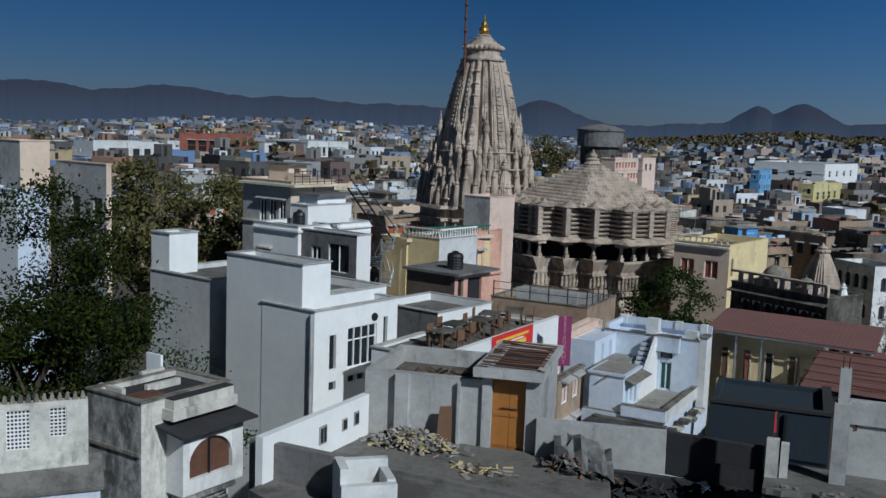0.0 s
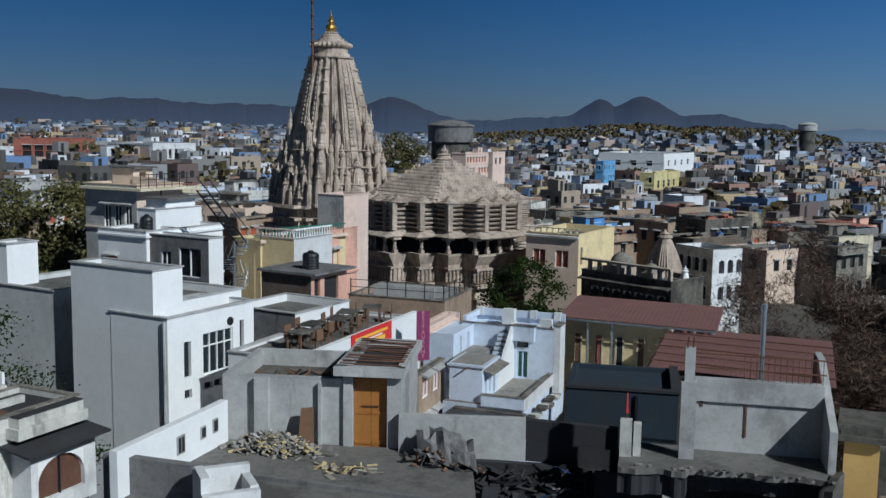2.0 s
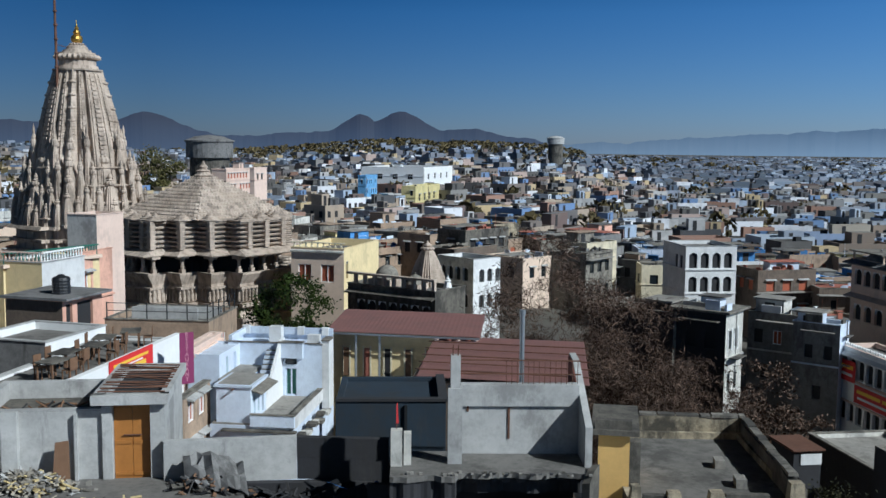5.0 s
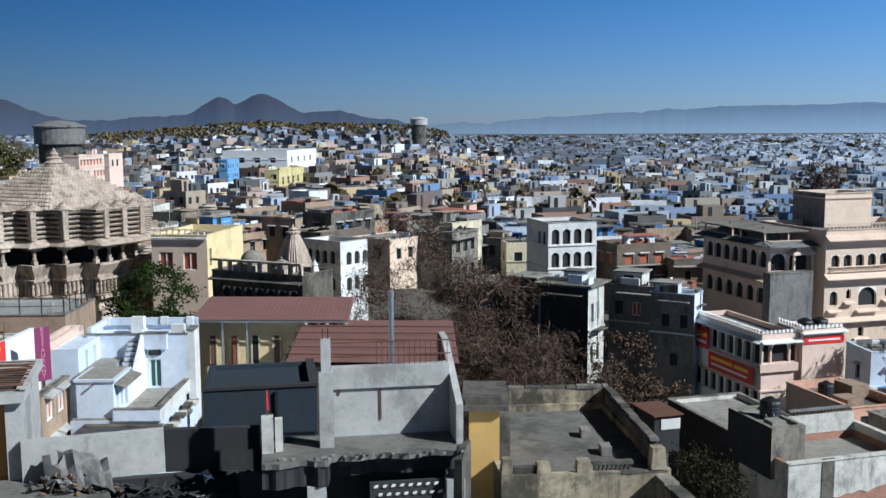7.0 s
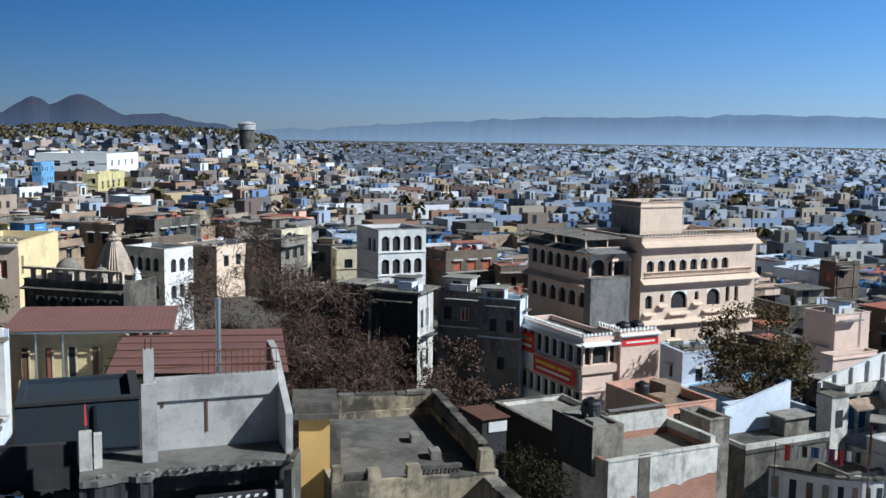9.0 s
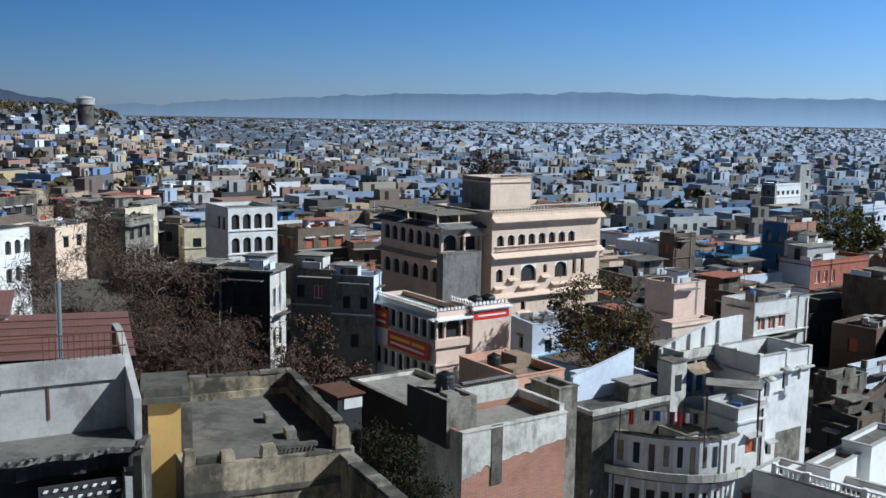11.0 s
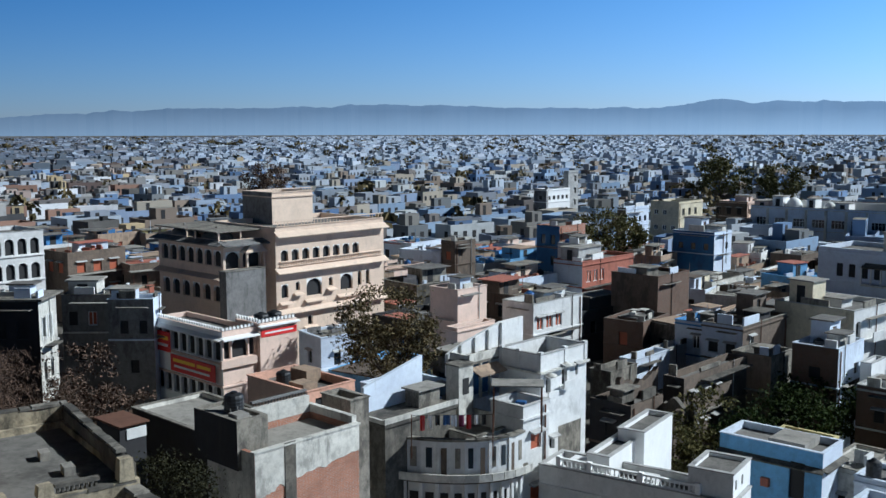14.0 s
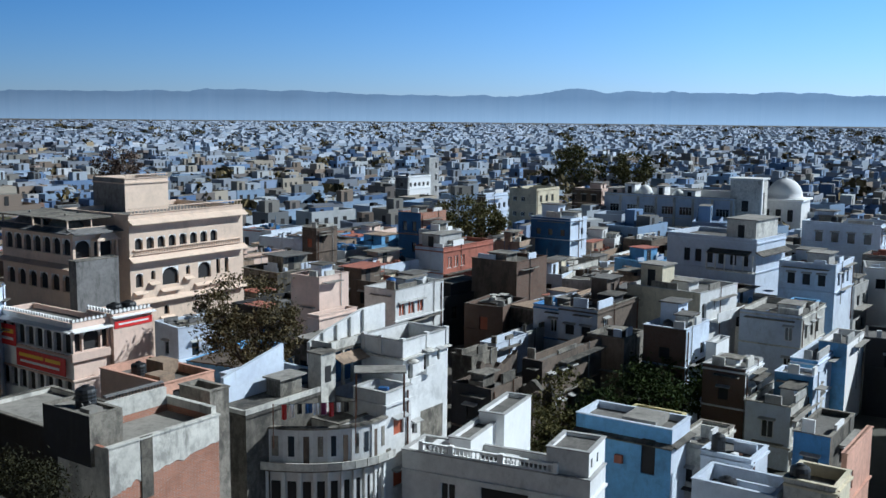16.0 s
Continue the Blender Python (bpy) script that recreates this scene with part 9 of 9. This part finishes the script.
def filler_house(rng, x, y, s):
    z = gz(x, y)
    w, d = s * rng.uniform(0.8, 1.45), s * rng.uniform(0.6, 1.1)
    h = rng.choice([3.0, 3.5, 4.0, 4.5, 5.0, 6.0]) + (1.5 if math.hypot(x, y) > 120 else 0)
    a = math.degrees(math.atan2(x, y))
    base = 52 if a < 14 else (30 if a < 34 else -14)
    rot = base + rng.gauss(0, 7)
    wall = rng.choice(BLUES if a > 50 + rng.uniform(-4, 8) else DIM if a > 31 else PALETTE)
    if a > 58 and math.hypot(x, y) < 112:
        wall = rng.choice(["brownwall", "old", "darkbrick", "soot", "old", "bluewhite", "soot", "grey"])
    ww, hh = rng.choice([(0.7, 1.1), (0.9, 1.3), (1.1, 1.2)])
    st = rng.choice(["pane", "pane", "dark", "shutpane"])
    tops = [t for t in (2.5, 5.4) if t + 0.2 < h]
    c = Matrix.Rotation(radians(rot), 3, "Z") @ Vector((w / 2, d / 2, 0))
    ob = house("town_house", {"white": "whitewashed", "oldwhite": "stained white", "grey": "grey cement", "lightgrey": "pale cement", "cream": "cream painted", "bluewhite": "pale blue washed", "blue": "blue washed", "pink": "pink painted",
                              "paleyellow": "yellow painted", "brownwall": "brown plastered", "ivory": "ivory painted", "tan": "tan washed", "sky": "bright blue painted", "deepblue": "deep blue washed", "clean": "clean white", "brick": "bare brick", "darkbrick": "dark bare brick", "paleold": "pale lime plastered", "lichen": "ochre stained", "soot": "near black", "old": "weathered stone", "palepink": "pale pink"}[wall] + " flat-roofed town house with small windows", x - c.x, y - c.y, z + h, rot, w, d, z - 3, wall,
               rng.choice(["slab", "brownwall", "paleslab", "paleold", "grey"]), rng.choice([0.3, 0.5, 0.7]), rows_of(w, max(1, int(w / 2.2)), tops, ww, hh, st), rows_of(d, max(1, int(d / 2.6)), tops[:1], ww, hh, st), group="town houses",
               coping=rng.random() < 0.6, claim=False, dress=False, chajja=rng.choice([0, 0, 0.3]), bands=(tops[0] - 3.2 + 3.3,) if rng.random() < 0.4 else ())
    zr = z + h - 0.95
    spots = [(0.02, 0.35), (0.36, 0.4), (0.05, 0.42), (0.36, 0.05)]
    rng.shuffle(spots)
    for u, v in spots[:rng.choice([1, 1, 2, 2])]:
        k, q, hh2 = w * rng.uniform(0.35, 0.62), d * rng.uniform(0.3, 0.55), rng.choice([0.7, 0.8, 1.0, 1.3, 1.6, 2.2])
        bm = bmesh.new()
        add_box(bm, w * u + 0.2, d * v + 0.2, zr, w * u + k, d * v + q, zr + hh2)
        part("roof_room", bm, [wall if rng.random() < 0.6 else rng.choice(PALETTE)], ob)
        bm = bmesh.new()
        o = rng.choice([0.15, 0.3, 0.7])
        add_box(bm, w * u + 0.2 - o, d * v + 0.2 - o, zr + hh2 + 0.003, w * u + k + 0.2, d * v + q + 0.2, zr + hh2 + 0.1)
        part("roof_slab", bm, rng.choice(["slab", "paleslab", "brownwall", "paleold", "tan", "slab", "paleold", "rust"]), ob)
        # near-black sheet painted as an unlit opening
        bm = bmesh.new()
        add_box(bm, w * u + 0.2 + k * 0.2, d * v + 0.17, zr + 0.6, w * u + 0.2 + k * 0.2 + 0.8, d * v + 0.197, zr + min(hh2 - 0.2, 2.3))
        part("opening", bm, "dark", ob)
    if rng.random() < 0.55:
        bm = bmesh.new()
        q = rng.uniform(0.6, 1.1)
        zc = z + h - rng.choice([0.8, 2.7, 3.0])
        add_box(bm, -q * 0.3, -q, zc, w * rng.uniform(0.6, 1.0), -0.003, zc + 0.1)
        part("balcony_slab", bm, rng.choice(["paleslab", "slab", wall]), ob)
    # low walls, sheets, pots and rods, too small to tell apart
    bm = bmesh.new()
    for _ in range(rng.randint(7, 13)):
        u, v = rng.uniform(0.3, w - 0.9), rng.uniform(0.3, d - 0.9)
        k = rng.random()
        if k < 0.35:
            add_box(bm, u, v, z + h - 0.9, u + rng.uniform(0.5, 1.6), v + 0.12, z + h - rng.uniform(-0.5, 0.2))
        elif k < 0.6:
            add_box(bm, u, v, z + h - 0.9, u + 0.12, v + rng.uniform(0.5, 1.6), z + h - rng.uniform(-0.5, 0.2))
        elif k < 0.8:
            q = rng.uniform(0.2, 0.6)
            add_box(bm, u, v, z + h - 0.9, u + q, v + q, z + h + rng.uniform(-0.2, 0.5))
        elif k < 0.9:
            add_box(bm, u, v, z + h + 0.5, u + rng.uniform(0.8, 1.6), v + rng.uniform(0.6, 1.2), z + h + 0.55)
        else:
            add_rod(bm, (u, v, z + h - 0.9), (u, v, z + h + rng.uniform(0.8, 2.2)), 0.03, 0.03, 4)
    part("roof_litter", bm, rng.choice(["oldwhite", "white", "paleold", "grey", "rust", "deepblue", "brownwall", "bluewhite"]), ob)["kind"] = "stuff"
    if rng.random() < 0.4:
        p = Matrix.Rotation(radians(rot), 3, "Z") @ Vector((w * 0.88, d * 0.42, 0))
        water_tank(x - c.x + p.x, y - c.y + p.y, z + h - 0.9, 0.45, 1.2, rng.choice(["tankblack", "tankblack", "tankblue"]))


def build_town():
    rng = random.Random(7)
    n = 0
    faces, verts, wv, wf, tops = [], [], [], [], []
    faces2, verts2, tops2 = [], [], []
    faces3, verts3, tops3 = [], [], []
    faces4, verts4, tops4 = [], [], []
    r = 66.0
    while r < 2600:
        s = 6.2 if r < 450 else (6.8 if r < 1000 else 10.5)
        step = s * 1.14
        a = -42.0 + rng.uniform(0, 3)
        da = math.degrees(step / r)
        while a < 108:
            b = a + rng.uniform(-0.15, 0.15) * da
            rr = r + rng.uniform(-0.2, 0.2) * s
            x, y = rr * math.sin(radians(b)), rr * math.cos(radians(b))
            a += da * rng.choice([1, 1, 1, 1.15, 1.4])
            if rng.random() < (0.45 if 9 < b < 27 and r > 620 else 0.05) or not free(x, y, s * 0.42):
                continue
            if n < 262 and -30 < b < 98:
                filler_house(rng, x, y, s)
                n += 1
                continue
            z = gz(x, y)
            w, d = s * rng.uniform(0.7, 1.9), s * rng.uniform(0.5, 1.2)
            h = rng.choice([3.0, 3.5, 4.0, 4.5, 5.0, 5.5, 6.5, 8.0]) * (0.75 if r > 700 else 1.0)
            rot = radians((52 if b < 14 else (30 if b < 34 else -14)) + rng.gauss(0, 9))
            cs, sn = math.cos(rot), math.sin(rot)

            def put(lx, ly, lz):
                return (x + lx * cs - ly * sn, y + lx * sn + ly * cs, lz)

            def island(x0, y0, z0, x1, y1, z1, vs, fs, recess=0.0):
                k = len(vs)
                vs.extend(put(*p) for p in ((x0, y0, z0), (x1, y0, z0), (x1, y1, z0), (x0, y1, z0), (x0, y0, z1), (x1, y0, z1), (x1, y1, z1), (x0, y1, z1)))
                fs.extend(tuple(k + i for i in q) for q in ((0, 1, 5, 4), (1, 2, 6, 5), (2, 3, 7, 6), (3, 0, 4, 7)))
                if recess:
                    e = 0.25
                    vs.extend(put(*p) for p in ((x0 + e, y0 + e, z1), (x1 - e, y0 + e, z1), (x1 - e, y1 - e, z1), (x0 + e, y1 - e, z1), (x0 + e, y0 + e, z1 - recess), (x1 - e, y0 + e, z1 - recess), (x1 - e, y1 - e, z1 - recess), (x0 + e, y1 - e, z1 - recess)))
                    fs.extend(tuple(k + i for i in q) for q in ((4, 5, 9, 8), (5, 6, 10, 9), (6, 7, 11, 10), (7, 4, 8, 11), (8, 9, 13, 12), (9, 10, 14, 13), (10, 11, 15, 14), (11, 8, 12, 15), (12, 13, 14, 15)))
                    (tops if vs is verts else tops3 if vs is verts3 else tops4 if vs is verts4 else tops2).append(len(fs) - 1)
                else:
                    fs.append((k + 4, k + 5, k + 6, k + 7))
                if vs is not wv:
                    (tops if vs is verts else tops3 if vs is verts3 else tops4 if vs is verts4 else tops2).append(len(fs) - 1)

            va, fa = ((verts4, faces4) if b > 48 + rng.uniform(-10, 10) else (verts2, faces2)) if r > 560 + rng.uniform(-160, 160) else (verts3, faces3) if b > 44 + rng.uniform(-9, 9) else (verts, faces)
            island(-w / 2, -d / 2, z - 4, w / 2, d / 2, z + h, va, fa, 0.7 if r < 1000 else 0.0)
            for _ in range(rng.choice([0, 1, 2, 2]) if r < 900 else rng.choice([0, 1])):
                k, q = w * rng.uniform(0.25, 0.5), d * rng.uniform(0.25, 0.5)
                u, v = rng.uniform(-w / 2 + 0.1, w / 2 - k - 0.1), rng.uniform(-d / 2 + 0.1, d / 2 - q - 0.1)
                t = z + h + rng.choice([0.5, 0.8, 1.4, 1.8, 2.2])
                k *= rng.choice([1.0, 1.5])
                island(u, v, z + h - 0.8, u + k, v + q, t, va, fa)
                if r < 460:
                    island(u + k * 0.25, v - 0.05, z + h - 0.2, u + k * 0.25 + 0.8, v + 0.1, t - 0.3, wv, wf)
            if rng.random() < 0.3:
                u, v = rng.uniform(-w / 2 + 0.4, w / 2 - 1.5), rng.uniform(-d / 2 + 0.4, d / 2 - 1.5)
                island(u, v, z + h - 0.8, u + 1.1, v + 1.1, z + h + 0.5, wv, wf)
            # near-black boxes stand for unlit window openings
            if r < 460:
                for t in (2.5, 5.5, 8.3):
                    if t > h:
                        break
                    for i in range(int(w / 2.3)):
                        u = -w / 2 + 0.7 + i * 2.2
                        island(u, -d / 2 - 0.03, z + h - t, u + 0.9, -d / 2 + 0.2, z + h - t + 1.3, wv, wf)
                    for i in range(int(d / 2.6)):
                        v = -d / 2 + 0.8 + i * 2.4
                        island(-w / 2 - 0.03, v, z + h - t, -w / 2 + 0.2, v + 0.9, z + h - t + 1.3, wv, wf)
        r += step * (0.95 if r < 600 else 1.1)
    for nm, vs, fs, tp, mat, lb in (("pale_outer_town", verts4, faces4, tops4, "citypale", "outer town of tiny flat-roofed houses paled by painted haze"), ("outer_town", verts2, faces2, tops2, "cityfar", "hazy outer town of tiny flat-roofed houses"), ("far_blue_quarter", verts3, faces3, tops3, "cityblue", "dense far quarter of small blue and white washed houses"), ("far_town", verts, faces, tops, "city", "dense far town of small flat-roofed houses in white, blue and ochre"), ("far_town_windows", wv, wf, [], "dark", "dark windows and tanks of the far town")):
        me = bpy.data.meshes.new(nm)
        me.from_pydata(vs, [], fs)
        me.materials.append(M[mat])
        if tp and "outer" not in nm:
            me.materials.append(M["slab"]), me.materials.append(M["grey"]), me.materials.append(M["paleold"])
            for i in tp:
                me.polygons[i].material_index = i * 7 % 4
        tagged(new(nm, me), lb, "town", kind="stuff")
    return n


# ---------------------------------------------------------------- trees
def far_trees():
    """Clumps of trees between the far houses and on the wooded hill."""
    rng = random.Random(31)
    vs, fs = [], []
    for i in range(1500):
        if i < 700:
            a, r = rng.uniform(8, 30), rng.uniform(600, 1150)
        else:
            a, r = rng.uniform(-28, 98), 190 + 2200 * rng.random() ** 1.3
        x, y = r * math.sin(radians(a)), r * math.cos(radians(a))
        z = gz(x, y)
        h, q = rng.uniform(5, 10.5), rng.uniform(2.0, 5.0) * (1.0 if r < 900 else 1.8)
        for _ in range(46):
            u, t = rng.uniform(0, 6.28), rng.random()
            k = q * math.sqrt(max(0.05, 1 - (2 * t - 1) ** 2)) * rng.uniform(0.4, 1.1)
            px, py, pz = x + k * math.cos(u), y + k * math.sin(u), z + h * (0.35 + 0.65 * t)
            e = q * rng.uniform(0.18, 0.36)
            n = Vector((rng.gauss(0, 1), rng.gauss(0, 1), rng.gauss(0.5, 1))).normalized()
            t1 = n.orthogonal().normalized() * e
            t2 = n.cross(t1)
            b = len(vs)
            c = Vector((px, py, pz))
            vs.extend((c - t1, c + t2 * 0.7, c + t1, c - t2 * 0.7))
            fs.append((b, b + 1, b + 2, b + 3))
    me = bpy.data.meshes.new("far_trees")
    me.from_pydata(vs, [], fs)
    me.materials.append(M["winterleaf"])
    tagged(new("far_trees", me), "dark green trees scattered between the far houses", "trees", kind="stuff")


def tree(name, label, x, y, z, h, r, leaf="leaf", n=2600, size=0.22, seed=1, fill=0.75, low=0.35, squash=0.8, twig=False):
    rng = random.Random(seed)
    ob = thing(name, label, "tree", pose(x, y, z))
    bm = bmesh.new()
    fork = h * low
    add_rod(bm, (0, 0, -0.5), (0.1 * r, 0, fork), 0.05 * h ** 0.8, 0.032 * h ** 0.8, 8)
    tips = []
    for i in range(9):
        a, e = 2 * math.pi * (i + rng.random()) / 9, rng.uniform(0.35, 1.25)
        p = Vector((0.1 * r, 0, fork * rng.uniform(0.75, 1.0)))
        v = Vector((math.cos(a) * math.cos(e), math.sin(a) * math.cos(e), math.sin(e)))
        rad = 0.018 * h ** 0.8
        ln = r * rng.uniform(0.45, 0.65)
        for k in range(3):
            q = p + v * ln + Vector((rng.gauss(0, 0.06), rng.gauss(0, 0.06), rng.gauss(0, 0.04))) * r
            add_rod(bm, p, q, rad, rad * 0.62, 5)
            tips.append(q)
            for b in range(3):
                sd = (v + Vector((rng.gauss(0, 0.7), rng.gauss(0, 0.7), rng.gauss(0.1, 0.5)))).normalized()
                e2 = q + sd * ln * rng.uniform(0.5, 1.0)
                add_rod(bm, q, e2, rad * 0.5, rad * 0.12, 4)
                tips.append(e2)
            p, rad, ln = q, rad * 0.62, ln * 0.72
            v = (v + Vector((rng.gauss(0, 0.25), rng.gauss(0, 0.25), 0.15))).normalized()
    part("trunk", bm, "bark", ob)
    vs, fs = [], []
    centres = []
    for _ in range(int(46 * fill)):
        a, u = rng.uniform(0, 2 * math.pi), rng.random() ** 0.5
        zz = rng.uniform(-1, 1)
        k = math.sqrt(max(0.0, 1 - zz * zz)) * (0.5 + 0.5 * u) * rng.uniform(0.75, 1.1)
        centres.append((Vector((r * k * math.cos(a), r * k * math.sin(a), fork + (h - fork) * (0.52 + 0.46 * zz))), r * rng.uniform(0.16, 0.32)))
    centres += [(t, r * rng.uniform(0.10, 0.2)) for t in tips]
    for i in range(n):
        c, q = rng.choice(centres)
        p = c + Vector((rng.gauss(0, 0.5), rng.gauss(0, 0.5), rng.gauss(0, 0.4 * squash))) * q
        nrm = Vector((rng.gauss(0, 1), rng.gauss(0, 1), rng.gauss(0.4, 1))).normalized()
        t1 = nrm.cross(Vector((rng.gauss(0, 1), rng.gauss(0, 1), rng.gauss(0, 1)))).normalized() * size * rng.uniform(0.5, 1.2)
        t2 = nrm.cross(t1).normalized() * size * rng.uniform(0.3, 0.8)
        if twig:
            t1, t2 = t1 * 2.2, t2 * 0.28
        k = len(vs)
        vs.extend((p - t1, p + t2 * 0.8, p + t1, p - t2 * 0.8))
        fs.append((k, k + 1, k + 2, k + 3))
    me = bpy.data.meshes.new("crown")
    me.from_pydata(vs, [], fs)
    me.materials.append(M[leaf])
    cr = new("crown", me)
    cr.parent = ob
    HOUSES.append((x, y, r * 0.4))
    return ob

make_temple()
tree("green_tree", "dense dark green tree with a tall crown", -15.6, 36.0, 5, 18.6, 4.7, "midleaf", 52000, 0.10, 3, 1.0, 0.5)
tree("thicket_tree", "thin dark tree with tangled twigs", -12.2, 38.6, 5, 14.2, 3.7, "leaf", 16000, 0.09, 13, 0.7, 0.35)
tree("thicket_tree", "dark leafy tree in the shade of the houses", -16.5, 32.5, 5, 12.5, 3.8, "leaf", 30000, 0.10, 14, 1.0, 0.35)
tree("brown_tree", "broad brown green winter tree", -26, 84, 6, 16.0, 6.4, "oliveleaf", 20000, 0.24, 4, 1.2)
tree("brown_tree", "broad brown green winter tree", -18, 86.5, 6, 15.0, 6.2, "oliveleaf", 20000, 0.24, 15, 1.2)
tree("bare_tree", "leafless brown tree with tangled branches", 27.6, 52.6, 3, 18.0, 4.2, "dryleaf", 22000, 0.15, 5, 1.3, 0.3, twig=True)
tree("bare_tree", "leafless brown tree with tangled branches", 32.2, 51.0, 3, 14.6, 4.6, "dryleaf", 24000, 0.15, 6, 1.4, 0.25, twig=True)
tree("bare_tree", "leafless brown tree with tangled branches", 33.6, 46.4, 3, 11.0, 4.2, "dryleaf", 22000, 0.13, 16, 1.3, 0.25, twig=True)
tree("bare_tree", "leafless brown tree with tangled branches", 29.4, 47.0, 3, 12.0, 4.4, "dryleaf", 22000, 0.16, 17, 1.4, 0.25, twig=True)
tree("bare_tree", "leafless brown tree with tangled branches", 38.0, 51.5, 3, 9.8, 2.9, "dryleaf", 9000, 0.13, 61, 1.2, 0.3, twig=True)
tree("bare_tree", "leafless brown tree with tangled branches", 34.0, 59.5, 3, 14.8, 4.4, "dryleaf", 22000, 0.15, 62, 1.3, 0.3, twig=True)
tree("street_tree", "pale barked street tree with sparse leaves", 43.0, 50.2, 3, 9.6, 2.8, "dryleaf", 5200, 0.13, 18, 0.7, 0.4)
tree("hotel_tree", "broad olive green tree beside the hotel", 60.6, 38.6, 4, 10.4, 4.0, "winterleaf", 12000, 0.14, 7, 0.9, 0.35)
tree("green_tree", "small green tree below the temple hall", 15.4, 64.2, 7, 10.4, 2.8, "leaf", 16000, 0.14, 8, 1.2)
tree("bush", "rounded dark bush growing in a lane", 24.3, 24.2, 6, 8.9, 2.3, "darkleaf", 36000, 0.075, 9, 2.2, 0.2)
tree("yard_tree", "dark broad leaved tree in a yard", 79.0, 11.2, -1, 8.5, 3.6, "leaf", 6000, 0.2, 10, 1.2)
tree("yard_tree", "olive green tree among ruined walls", 64.0, 16.0, -1, 10.0, 2.6, "oliveleaf", 5000, 0.16, 11, 1.2)
tree("town_tree", "broad green tree among the houses", 140.5, 51.0, 0, 13.5, 6.0, "oliveleaf", 12000, 0.26, 12, 1.2)
tree("far_tree", "round green tree standing over the roofs", 291.6, 70.4, 0, 17.0, 8.0, "oliveleaf", 4000, 0.5, 19, 1.2)
tree("far_tree", "round green tree standing over the roofs", 295.0, 54.0, 0, 15.5, 6.5, "oliveleaf", 3500, 0.5, 20, 1.2)
tree("far_tree", "brown crowned tree over the roofs", 232.4, 189.7, 0, 16.5, 6.5, "dryleaf", 4000, 0.4, 22, 1.2)
tree("far_tree", "dark tree beside the water tank", 30.0, 285.0, 6, 19.0, 7.0, "oliveleaf", 4000, 0.45, 23, 1.2)
for x, y, h, r, k, lf in ((59.9, 15.9, 10.4, 2.2, 51, "oliveleaf"), (63.6, 13.2, 11.0, 2.4, 52, "leaf"), (67.0, 10.0, 11.6, 3.0, 53, "leaf"), (57.0, 17.4, 9.6, 2.0, 54, "dryleaf"), (71.5, 12.0, 11.0, 2.8, 55, "leaf")):
    tree("yard_tree", "dark leafy tree growing between ruined walls", x, y, -3, h, r, lf, 9000, 0.15, k, 1.3, 0.3)
far_trees()
build_town()


# ---------------------------------------------------------------- the roof that the camera stands on, closed behind by unseen added rooms
def own_house():
    ob = thing("hotel_block", "pale cement hotel with a flat roof terrace and unseen added rear rooms", "house", pose(0, 0, 0))
    # the rooms behind are an unseen block added to hold back skylight
    for nm, mat, r in (("body", "lightgrey", (-14, -18, -1, 3.2, 0.5, 24.2)), ("roof_floor", "slab", (-14, -18, 24.203, 3.2, 0.5, 24.35)), ("rear_room", "cream", (-14, -18, 24.353, 3.2, -6, 29.5))):
        b = bmesh.new()
        add_box(b, *r)
        part(nm, b, mat, ob)


own_house()
